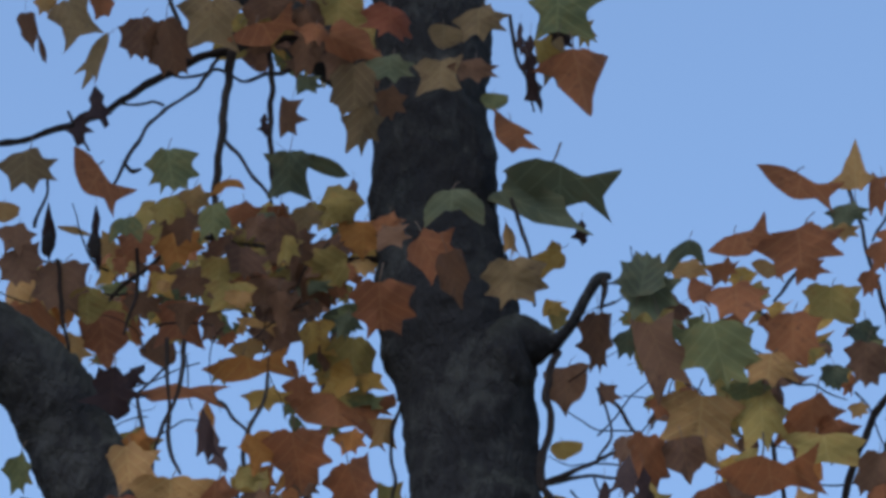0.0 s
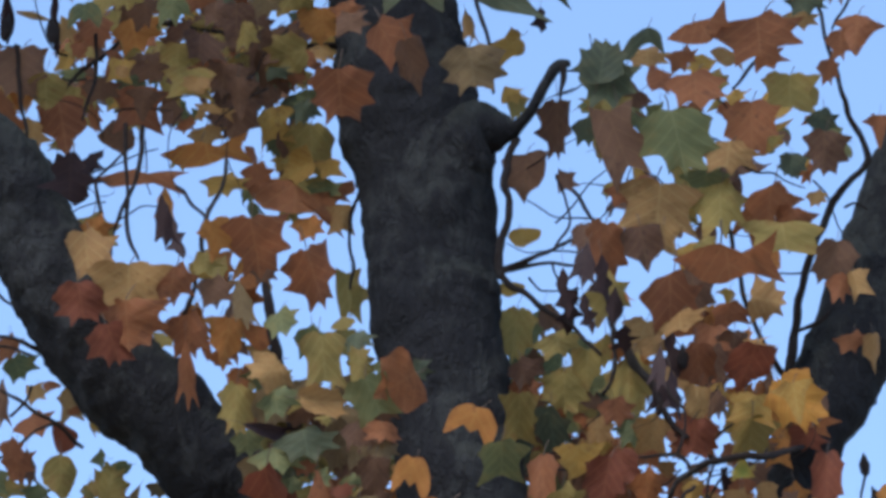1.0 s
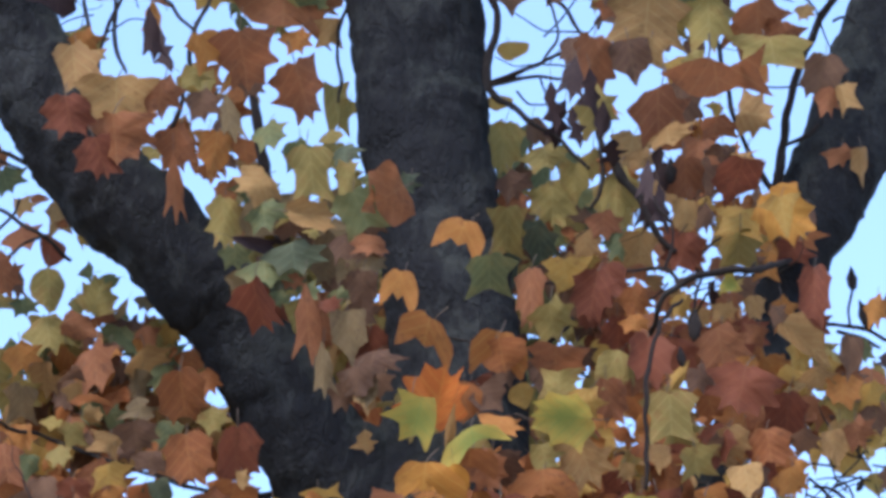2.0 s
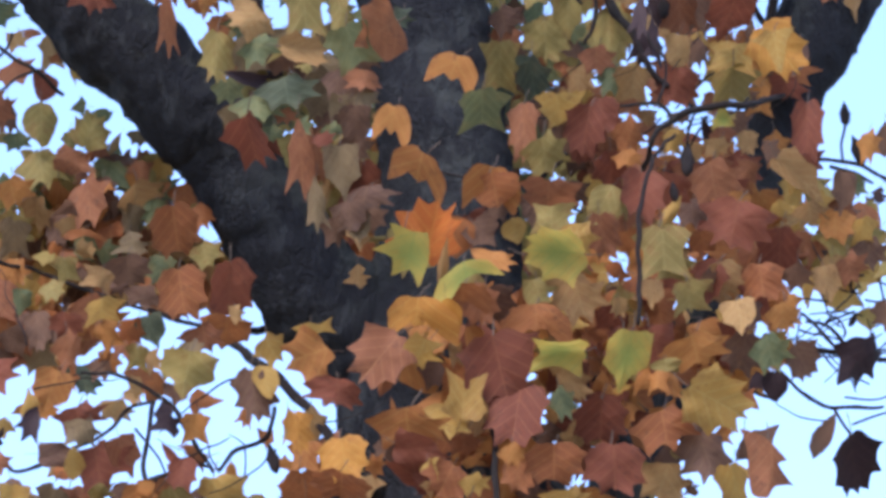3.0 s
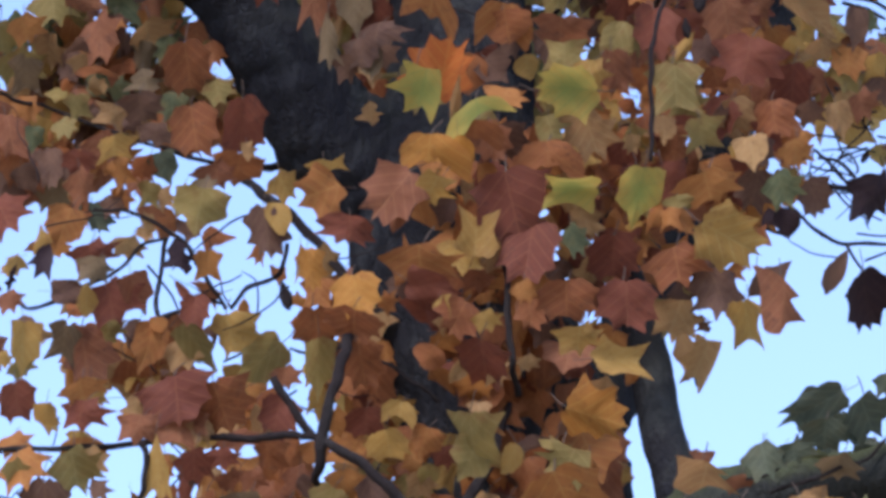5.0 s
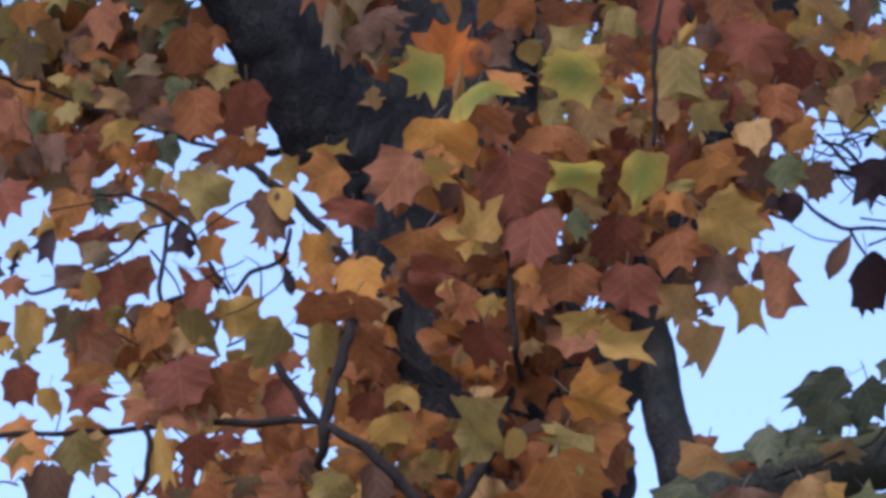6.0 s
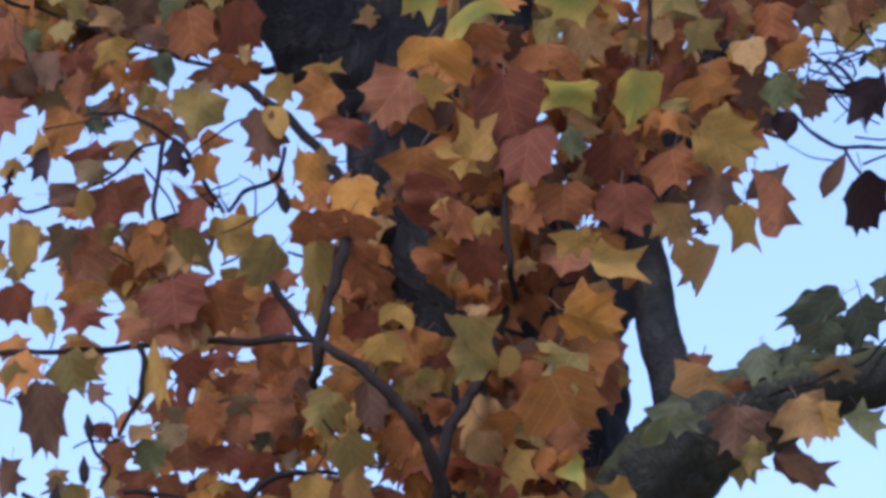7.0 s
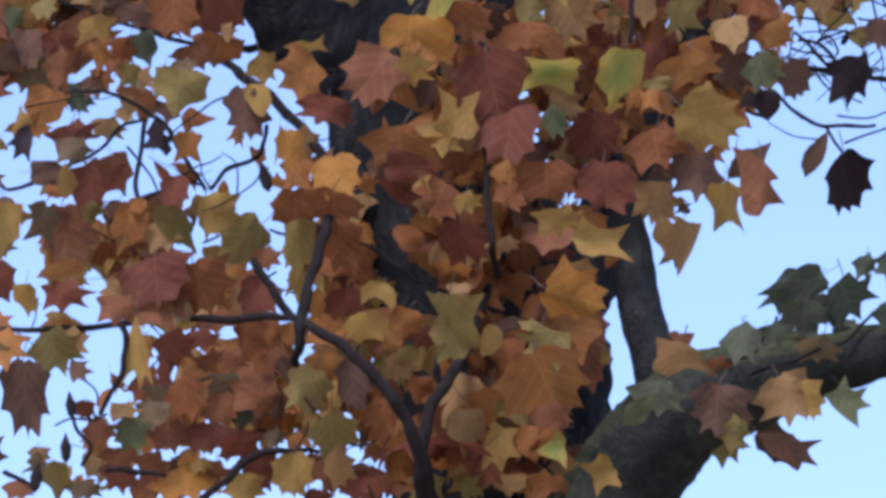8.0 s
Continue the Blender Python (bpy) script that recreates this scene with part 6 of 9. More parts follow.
# ---- single leaves: the crown top and the upper sprays ----
leaf(limb_top, "drab", "tulip", 2, -0.741, 8.720, 6.958, 0.095, 0.114, 24, -20, -21)
leaf(limb_top, "brown", "shield", 2, -0.823, 8.726, 6.938, 0.036, 0.077, 12, 26, -10)
leaf(limb_top, "brown", "strip", 0, -0.800, 8.732, 6.908, 0.013, 0.061, 14, 19, 4)
leaf(limb_top, "drab", "hang", 0, -0.701, 8.738, 6.885, 0.057, 0.127, -24, -22, -31)
leaf(limb_top, "dark", "wither", 1, -0.695, 8.744, 6.790, 0.057, 0.099, 8, -24, 26)
leaf(limb_top, "dark", "wither", 0, -0.726, 8.750, 6.751, 0.058, 0.073, -20, -21, -6)
leaf(limb_top, "brown", "maple", 0, -0.622, 8.756, 6.943, 0.084, 0.082, 0, -2, -18)
leaf(limb_top, "brown", "maple", 0, -0.568, 8.762, 6.925, 0.092, 0.120, 10, 25, -15)
leaf(limb_top, "drab", "tulip", 2, -0.499, 8.768, 6.979, 0.126, 0.112, 0, 0, -7)
leaf(limb_top, "rust", "fish", 0, -0.394, 8.774, 6.963, 0.139, 0.063, 28, -7, -6)
leaf(limb_top, "brown", "lobed", 0, -0.387, 8.780, 7.022, 0.101, 0.056, 0, 2, -0)
leaf(limb_top, "fawn", "lobed", 0, -0.800, 8.786, 7.035, 0.049, 0.041, 0, 10, -3)
leaf(limb_top, "brown", "strip", 2, -0.783, 8.792, 7.024, 0.019, 0.046, 0, -11, 34)
leaf(limb_top, "rust", "shield", 0, -0.701, 8.798, 7.035, 0.052, 0.052, -30, 17, -18)
leaf(limb_top, "brown", "half", 1, -0.345, 8.804, 6.803, 0.054, 0.080, 0, 24, -10)
leaf(limb_top, "dark", "wither", 0, -0.397, 8.810, 6.790, 0.030, 0.045, 0, -5, 16)
leaf(trunk, "rust", "shield", 1, -0.228, 8.740, 6.915, 0.067, 0.118, 66, 12, -6)
leaf(trunk, "drab", "oval", 0, -0.067, 8.620, 6.860, 0.069, 0.046, 0, -7, 23)
leaf(trunk, "drab", "tulip", 0, -0.075, 8.620, 6.779, 0.095, 0.073, 0, -22, -16)
leaf(trunk, "red", "round", 1, -0.166, 8.620, 6.891, 0.113, 0.072, 0, -12, 31)
leaf(trunk, "drab", "lobed", 1, -0.004, 8.620, 6.890, 0.109, 0.075, 0, -4, -11)
leaf(trunk, "drab", "maple", 0, -0.232, 8.770, 6.837, 0.096, 0.109, 0, -2, -6)
leaf(trunk, "brown", "lobed", 1, -0.261, 8.776, 6.903, 0.078, 0.069, 0, 15, -5)
leaf(trunk, "brown", "lobed", 1, -0.196, 8.782, 6.889, 0.067, 0.077, 0, 30, 4)
leaf(trunk, "rust", "lobed", 1, -0.304, 8.788, 6.971, 0.073, 0.061, 0, -23, 24)
leaf(trunk, "brown", "lobed", 0, -0.169, 8.794, 6.825, 0.067, 0.068, 0, 10, 3)
leaf(trunk, "drab", "lobed", 1, -0.218, 8.800, 6.778, 0.083, 0.105, -10, 9, 9)
leaf(trunk, "deep", "lobed", 2, -0.164, 8.620, 6.794, 0.094, 0.060, 0, -9, 14)
leaf(trunk, "brown", "lobed", 2, -0.016, 8.620, 6.789, 0.102, 0.048, 0, -0, 20)
leaf(trunk, "green", "tulip", 1, 0.143, 8.818, 7.021, 0.164, 0.099, 0, -0, -32)
leaf(trunk, "olive", "half", 0, 0.122, 8.824, 6.947, 0.050, 0.084, 20, 34, 10)
leaf(trunk, "rust", "foot", 1, 0.177, 8.830, 6.888, 0.167, 0.130, 10, 5, 21)
leaf(trunk, "drab", "lobed", 2, 0.134, 8.836, 6.935, 0.070, 0.097, 0, 13, -8)
leaf(trunk, "dark", "lobed", 1, 0.141, 8.842, 6.987, 0.063, 0.063, 0, -14, -4)
leaf(trunk, "rust", "wing", 2, 0.061, 8.848, 6.793, 0.100, 0.079, 0, -11, 30)
leaf(trunk, "dark", "wither", 1, 0.093, 8.854, 6.897, 0.041, 0.107, 10, 15, 22)
leaf(trunk, "dark", "wither", 2, 0.087, 8.860, 6.959, 0.045, 0.090, 0, 3, 5)
leaf(trunk, "green", "oval", 0, 0.022, 8.866, 6.871, 0.052, 0.035, 0, -17, -4)
leaf(trunk, "brown", "lobed", 1, -0.321, 8.872, 6.981, 0.087, 0.095, 0, -1, -16)
leaf(trunk, "olive", "tulip", 0, -0.265, 8.878, 7.072, 0.091, 0.071, 0, -17, 5)
leaf(trunk, "brown", "lobed", 1, -0.308, 8.884, 7.073, 0.068, 0.074, 0, 24, -3)
leaf(trunk, "deep", "half", 2, -0.316, 8.890, 6.923, 0.057, 0.045, 0, -6, 11)
leaf(trunk, "dark", "wither", 1, 0.069, 8.896, 7.023, 0.023, 0.068, 0, -8, -4)
leaf(trunk, "olive", "half", 0, 0.195, 8.902, 7.038, 0.035, 0.058, 0, 14, 12)
leaf(trunk, "deep", "fish", 0, 0.139, 8.908, 6.709, 0.220, 0.114, -4, 17, 7)
leaf(trunk, "deep", "shield", 0, 0.110, 8.914, 6.670, 0.078, 0.236, 62, -34, 20)
leaf(trunk, "dark", "wither", 1, 0.177, 8.920, 6.625, 0.038, 0.047, 0, 18, -3)
leaf(trunk, "deep", "dome", 1, -0.055, 8.620, 6.508, 0.116, 0.067, 0, -6, -15)
leaf(trunk, "rust", "lobed", 0, -0.089, 8.620, 6.414, 0.106, 0.099, 30, -4, 18)
leaf(trunk, "brown", "shield", 2, -0.051, 8.620, 6.360, 0.060, 0.110, 14, 24, 22)
leaf(trunk, "rust", "round", 1, -0.177, 8.620, 6.309, 0.120, 0.107, 6, 23, -6)
leaf(trunk, "drab", "round", 1, 0.054, 8.620, 6.359, 0.121, 0.090, 10, 7, -8)
leaf(trunk, "yellow", "tulip", 2, 0.118, 8.956, 6.589, 0.065, 0.069, -60, -4, 31)
leaf(trunk, "fawn", "hang", 1, 0.050, 8.962, 6.635, 0.034, 0.076, 10, -19, 24)
leaf(trunk, "olive", "shield", 1, -0.273, 8.968, 6.700, 0.086, 0.104, -28, -9, -25)
leaf(trunk, "brown", "wither", 1, -0.238, 8.974, 6.739, 0.036, 0.066, 0, -17, 21)
leaf(trunk, "orange", "shield", 2, -0.221, 8.980, 6.644, 0.094, 0.074, 0, 7, -12)
leaf(trunk, "deep", "lobed", 1, -0.305, 8.986, 6.561, 0.140, 0.083, 0, -9, -34)
leaf(trunk, "brown", "lobed", 0, -0.306, 8.992, 6.621, 0.132, 0.062, 0, -13, -19)
leaf(trunk, "fawn", "lobed", 1, -0.221, 8.998, 6.598, 0.067, 0.054, 0, -29, 5)
leaf(trunk, "brown", "half", 2, -0.154, 8.620, 6.449, 0.068, 0.054, 0, -9, -18)
leaf(trunk, "yellow", "tulip", 1, -0.308, 9.010, 6.450, 0.089, 0.084, 10, -18, -26)
leaf(trunk, "olive", "round", 1, -0.238, 9.016, 6.406, 0.106, 0.118, 0, -2, 16)
leaf(trunk, "yellow", "tulip", 2, -0.205, 9.022, 6.372, 0.060, 0.047, 20, -19, 28)
leaf(trunk, "rust", "fish", 1, -0.268, 9.028, 6.301, 0.195, 0.098, -4, -15, 5)
leaf(trunk, "green", "lobed", 0, -0.213, 9.034, 6.334, 0.071, 0.050, 0, -21, -3)
leaf(trunk, "fawn", "tulip", 1, -0.181, 9.040, 6.277, 0.060, 0.060, 0, 5, 16)
leaf(trunk, "deep", "lobed", 2, -0.256, 9.046, 6.511, 0.083, 0.069, 0, -1, 7)
leaf(trunk, "brown", "lobed", 2, -0.327, 9.052, 6.550, 0.080, 0.078, 0, -1, -11)
leaf(trunk, "yellow", "half", 1, 0.134, 9.058, 6.544, 0.054, 0.049, 0, -34, -4)
leaf(trunk, "brown", "shield", 2, 0.150, 9.064, 6.376, 0.089, 0.109, 0, -21, -22)
leaf(trunk, "olive", "lobed", 0, 0.135, 9.070, 6.527, 0.054, 0.056, 10, -7, 34)
leaf(limb_west, "drab", "lobed", 2, -0.809, 8.660, 6.610, 0.113, 0.082, 0, 10, 16)
leaf(limb_west, "rust", "lobed", 0, -0.426, 8.666, 6.522, 0.078, 0.049, 0, 12, 28)
leaf(limb_west, "brown", "lobed", 1, -0.400, 8.672, 6.500, 0.065, 0.054, 0, -3, -4)
leaf(limb_west, "drab", "lobed", 0, -0.312, 8.678, 6.521, 0.065, 0.055, 0, 10, -1)
leaf(limb_west, "brown", "lobed", 1, -0.526, 8.684, 6.507, 0.075, 0.065, 0, 34, 30)
leaf(limb_west, "rust", "lobed", 1, -0.168, 8.690, 6.511, 0.065, 0.054, 0, 2, 5)
leaf(limb_west, "rust", "fish", 0, -0.694, 8.696, 6.607, 0.143, 0.074, -30, -15, 21)
leaf(limb_west, "green", "maple", 1, -0.556, 8.702, 6.633, 0.101, 0.093, 10, -11, -7)
leaf(limb_west, "deep", "tulip", 1, -0.346, 8.708, 6.624, 0.094, 0.096, 0, 17, 0)
leaf(limb_west, "deep", "strip", 2, -0.292, 8.714, 6.653, 0.035, 0.122, 72, 21, -28)
leaf(limb_west, "orange", "taco", 0, -0.455, 8.720, 6.608, 0.068, 0.031, 0, 8, -15)
leaf(limb_west, "green", "lobed", 1, -0.479, 8.726, 6.544, 0.085, 0.085, 0, -14, -5)
leaf(limb_west, "green", "dome", 2, -0.636, 8.732, 6.528, 0.063, 0.054, 0, -15, -5)
leaf(limb_west, "fawn", "oval", 0, -0.853, 8.738, 6.569, 0.050, 0.039, 0, -4, 16)
leaf(limb_west, "brown", "lobed", 2, -0.832, 8.744, 6.517, 0.077, 0.081, 0, -27, 16)
leaf(limb_west, "brown", "maple", 0, -0.820, 8.750, 6.467, 0.092, 0.076, 20, -19, -5)
leaf(limb_west, "brown", "maple", 0, -0.747, 8.756, 6.427, 0.114, 0.103, 0, -18, -13)
leaf(limb_west, "olive", "oval", 1, -0.702, 8.762, 6.393, 0.074, 0.068, 0, 23, -5)
leaf(limb_west, "orange", "lobed", 1, -0.546, 8.768, 6.513, 0.115, 0.076, 16, 11, -24)
leaf(limb_west, "fawn", "half", 2, -0.666, 8.774, 6.521, 0.038, 0.057, 0, 17, 15)
leaf(limb_west, "rust", "maple", 2, -0.622, 8.780, 6.518, 0.072, 0.072, 0, -15, -4)
leaf(limb_west, "yellow", "tulip", 0, -0.574, 8.786, 6.445, 0.052, 0.049, 0, -13, 13)
leaf(limb_west, "olive", "tulip", 2, -0.451, 8.792, 6.422, 0.098, 0.074, 0, -19, 1)
leaf(limb_west, "brown", "lobed", 0, -0.428, 8.798, 6.501, 0.102, 0.077, 0, -32, 31)
leaf(limb_west, "olive", "shield", 1, -0.471, 8.804, 6.479, 0.077, 0.067, 0, -11, -8)
leaf(limb_west, "olive", "lobed", 1, -0.565, 8.810, 6.614, 0.077, 0.072, 0, -18, 0)
leaf(limb_west, "fawn", "lobed", 1, -0.523, 8.816, 6.636, 0.082, 0.061, 0, 14, -5)
leaf(limb_west, "brown", "maple", 2, -0.371, 8.822, 6.566, 0.088, 0.077, 0, 2, 3)
leaf(limb_west, "olive", "lobed", 1, -0.353, 8.828, 6.543, 0.056, 0.074, 0, -13, -13)
# Two blackish leaf blades stand in for dark hanging pods here.
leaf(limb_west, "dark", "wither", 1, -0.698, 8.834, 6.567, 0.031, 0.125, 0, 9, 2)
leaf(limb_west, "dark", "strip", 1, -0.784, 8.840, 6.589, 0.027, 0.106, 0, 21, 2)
leaf(limb_west, "fawn", "strip", 0, -0.740, 8.846, 6.593, 0.066, 0.015, -14, 1, 20)
leaf(limb_west, "brown", "lobed", 0, -0.612, 8.852, 6.442, 0.079, 0.055, 0, 0, 14)
leaf(limb_west, "brown", "maple", 1, -0.391, 8.858, 6.467, 0.102, 0.066, 0, -2, -15)
leaf(limb_west, "brown", "maple", 2, -0.524, 8.864, 6.494, 0.090, 0.068, 0, -15, -13)
leaf(limb_west, "rust", "maple", 0, -0.806, 8.870, 6.393, 0.139, 0.126, 10, 23, -28)
leaf(limb_west, "rust", "shield", 1, -0.678, 8.876, 6.381, 0.088, 0.111, 10, 9, 1)
leaf(limb_west, "fawn", "half", 1, -0.725, 8.882, 6.364, 0.055, 0.079, 0, -15, -3)
leaf(limb_west, "rust", "tulip", 1, -0.548, 8.888, 6.420, 0.110, 0.092, 0, -0, -4)
leaf(limb_west, "brown", "lobed", 2, -0.487, 8.894, 6.416, 0.052, 0.062, 0, -18, 23)
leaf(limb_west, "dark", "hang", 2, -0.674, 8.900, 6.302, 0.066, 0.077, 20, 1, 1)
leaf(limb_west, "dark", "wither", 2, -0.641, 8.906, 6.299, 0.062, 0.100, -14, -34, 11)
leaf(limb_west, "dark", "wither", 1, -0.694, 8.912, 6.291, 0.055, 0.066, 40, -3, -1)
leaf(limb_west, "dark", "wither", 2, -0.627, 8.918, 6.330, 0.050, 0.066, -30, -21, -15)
leaf(limb_west, "rust", "fish", 1, -0.547, 8.924, 6.294, 0.192, 0.054, -8, -20, -29)
leaf(limb_west, "orange", "hang", 2, -0.496, 8.930, 6.251, 0.042, 0.080, 0, -25, 4)
leaf(limb_west, "olive", "lobed", 0, -0.626, 8.936, 6.194, 0.108, 0.083, 0, 5, 14)
leaf(limb_west, "orange", "fish", 1, -0.421, 8.942, 6.353, 0.169, 0.070, 14, -0, 1)
leaf(limb_west, "fawn", "fish", 1, -0.413, 8.948, 6.451, 0.084, 0.031, -14, -21, -13)
leaf(limb_west, "yellow", "lobed", 1, -0.392, 8.954, 6.305, 0.097, 0.047, 0, 8, -5)
leaf(limb_west, "brown", "maple", 1, -0.374, 8.960, 6.442, 0.099, 0.104, 0, -12, -34)
leaf(limb_west, "brown", "lobed", 2, -0.859, 8.966, 6.389, 0.067, 0.058, 0, -17, -4)
leaf(limb_west, "dark", "hang", 0, -0.493, 8.972, 6.221, 0.048, 0.061, 0, 2, -6)
leaf(limb_west, "fawn", "lobed", 0, -0.426, 8.978, 6.417, 0.078, 0.044, 10, -1, 8)
leaf(limb_west, "rust", "lobed", 2, -0.333, 8.984, 6.338, 0.066, 0.055, 0, -2, -4)
leaf(limb_west, "rust", "lobed", 1, -0.859, 8.990, 6.495, 0.067, 0.067, 0, -6, 3)
leaf(limb_east, "rust", "fish", 0, 0.567, 8.800, 6.649, 0.162, 0.064, -14, -2, -5)
leaf(limb_east, "fawn", "foot", 0, 0.669, 8.806, 6.699, 0.096, 0.100, 182, 5, 25)
leaf(limb_east, "deep", "lobed", 1, 0.655, 8.812, 6.600, 0.087, 0.051, 0, -2, -9)
leaf(limb_east, "rust", "lobed", 0, 0.572, 8.818, 6.533, 0.181, 0.097, 4, -5, -19)
leaf(limb_east, "rust", "fish", 0, 0.470, 8.824, 6.547, 0.126, 0.063, 30, -13, -12)
leaf(limb_east, "deep", "taco", 2, 0.362, 8.830, 6.523, 0.079, 0.065, -10, 11, 5)
leaf(limb_east, "deep", "maple", 0, 0.286, 8.836, 6.494, 0.098, 0.092, 170, 13, 11)
leaf(limb_east, "rust", "half", 0, 0.720, 8.842, 6.657, 0.053, 0.082, 0, -4, 23)
leaf(limb_east, "rust", "lobed", 0, 0.716, 8.848, 6.536, 0.058, 0.066, 0, -2, -34)
leaf(limb_east, "fawn", "lobed", 2, 0.647, 8.854, 6.588, 0.071, 0.042, 0, 7, 0)
leaf(limb_east, "deep", "lobed", 2, 0.300, 8.860, 6.461, 0.117, 0.119, 0, -16, -12)
leaf(limb_east, "brown", "half", 2, 0.329, 8.866, 6.344, 0.105, 0.175, 20, -4, 4)
leaf(limb_east, "green", "maple", 2, 0.422, 8.872, 6.349, 0.158, 0.136, 10, -6, 22)
leaf(limb_east, "rust", "lobed", 2, 0.457, 8.878, 6.458, 0.119, 0.111, 0, -34, -1)
leaf(limb_east, "rust", "maple", 0, 0.555, 8.884, 6.385, 0.108, 0.105, 0, -11, -4)
leaf(limb_east, "fawn", "lobed", 1, 0.513, 8.890, 6.329, 0.123, 0.078, -8, -12, -4)
leaf(limb_east, "olive", "tulip", 0, 0.627, 8.896, 6.460, 0.108, 0.080, 0, -9, -1)
leaf(limb_east, "brown", "maple", 1, 0.686, 8.902, 6.343, 0.091, 0.087, 0, 12, -15)
leaf(limb_east, "deep", "lobed", 2, 0.684, 8.908, 6.406, 0.073, 0.056, 0, 12, 26)
leaf(limb_east, "deep", "maple", 0, 0.627, 8.914, 6.323, 0.063, 0.049, 0, -12, 20)
leaf(limb_east, "fawn", "tulip", 2, 0.383, 8.920, 6.242, 0.171, 0.099, -6, 7, 5)
leaf(limb_east, "olive", "lobed", 1, 0.498, 8.926, 6.243, 0.114, 0.130, 0, -16, 5)
# Green stands in for a shadowed part of the olive leaf.
leaf(limb_east, "green", "lobed", 2, 0.475, 8.932, 6.303, 0.103, 0.054, 0, -15, 2)
leaf(limb_east, "rust", "lobed", 0, 0.590, 8.938, 6.253, 0.114, 0.098, 0, 27, 5)
leaf(limb_east, "rust", "maple", 1, 0.625, 8.944, 6.220, 0.092, 0.072, 0, 24, -34)
leaf(limb_east, "fawn", "lobed", 0, 0.672, 8.950, 6.275, 0.043, 0.033, 0, -5, -12)
leaf(limb_east, "brown", "maple", 1, 0.206, 8.956, 6.421, 0.075, 0.125, 0, 32, 20)
leaf(limb_east, "deep", "lobed", 2, 0.261, 8.962, 6.417, 0.060, 0.060, 0, 4, -9)
leaf(limb_east, "rust", "half", 1, 0.405, 8.968, 6.524, 0.073, 0.060, 0, -23, 24)
leaf(limb_east, "rust", "lobed", 1, 0.329, 8.974, 6.296, 0.083, 0.056, 0, -12, 22)
leaf(limb_east, "fawn", "lobed", 2, 0.375, 8.980, 6.578, 0.093, 0.045, 0, 5, -17)
leaf(limb_east, "olive", "lobed", 2, 0.312, 8.986, 6.488, 0.072, 0.057, 0, 12, -23)
leaf(limb_east, "brown", "half", 2, 0.228, 8.992, 6.329, 0.045, 0.064, 0, -30, 14)
leaf(limb_east, "rust", "half", 0, 0.603, 8.998, 6.587, 0.069, 0.054, 0, 34, 13)
leaf(limb_east, "rust", "lobed", 0, 0.706, 9.004, 6.566, 0.047, 0.056, 0, -1, -18)
leaf(limb_east, "fawn", "fish", 0, 0.521, 9.010, 6.594, 0.067, 0.046, 0, 11, 3)
leaf(limb_east, "rust", "lobed", 1, 0.439, 9.016, 6.597, 0.068, 0.054, 0, 34, 9)

# ---- single leaves: beside the trunk and over the west limb ----
leaf(limb_west, "red", "round", 1, -0.613, 8.550, 5.867, 0.098, 0.080, 10, 1, 8)
leaf(limb_west, "fawn", "tulip", 0, -0.533, 8.556, 5.900, 0.150, 0.090, 0, -7, 1)
leaf(limb_west, "fawn", "lobed", 0, -0.602, 8.562, 5.966, 0.100, 0.119, 10, -31, 23)
leaf(limb_west, "rust", "lobed", 1, -0.460, 8.568, 5.913, 0.110, 0.081, -10, 4, 22)
leaf(limb_west, "rust", "maple", 1, -0.530, 8.574, 5.838, 0.147, 0.094, 10, 6, -33)
leaf(limb_west, "red", "maple", 2, -0.558, 8.580, 5.803, 0.112, 0.081, 14, 9, 34)
leaf(limb_west, "rust", "lobed", 0, -0.430, 8.586, 5.823, 0.108, 0.088, 0, 11, -30)
leaf(limb_west, "rust", "hang", 2, -0.433, 8.592, 5.749, 0.043, 0.123, 0, 7, 13)
leaf(limb_west, "rust", "maple", 1, -0.319, 8.598, 6.002, 0.121, 0.123, 10, 32, -9)
leaf(limb_west, "orange", "tulip", 2, -0.386, 8.604, 6.018, 0.068, 0.073, 20, 20, 13)
leaf(limb_west, "brown", "lobed", 0, -0.389, 8.610, 5.917, 0.073, 0.063, 0, -10, 9)
leaf(limb_west, "drab", "hang", 2, -0.342, 8.616, 5.894, 0.051, 0.094, 10, -7, 1)
leaf(limb_west, "olive", "half", 1, -0.400, 8.622, 5.977, 0.056, 0.045, 0, 1, -2)
leaf(limb_west, "green", "lobed", 2, -0.274, 8.628, 5.867, 0.071, 0.072, 10, -32, -16)
leaf(limb_west, "orange", "shield", 1, -0.369, 8.634, 5.829, 0.060, 0.096, -10, 6, 18)
leaf(limb_west, "olive", "maple", 1, -0.350, 8.640, 5.708, 0.068, 0.099, 0, -9, 4)
leaf(limb_west, "green", "lobed", 0, -0.751, 9.000, 5.962, 0.084, 0.053, 20, -2, 32)
leaf(limb_west, "rust", "lobed", 1, -0.773, 9.000, 6.000, 0.060, 0.058, 0, 23, 7)
leaf(limb_west, "rust", "lobed", 2, -0.719, 9.000, 5.848, 0.084, 0.060, 20, -24, -3)
leaf(limb_west, "red", "oval", 0, -0.669, 9.000, 5.822, 0.053, 0.065, 0, -32, 34)
leaf(limb_west, "fawn", "tulip", 2, -0.658, 9.000, 5.886, 0.053, 0.072, 0, 34, 16)
leaf(limb_west, "brown", "hang", 1, -0.779, 9.000, 5.890, 0.034, 0.094, 0, -9, -11)
leaf(limb_west, "fawn", "half", 2, -0.717, 9.020, 5.922, 0.045, 0.047, 20, -21, 9)
leaf(limb_west, "dark", "wither", 0, -0.463, 8.688, 6.061, 0.045, 0.096, 14, -34, -14)
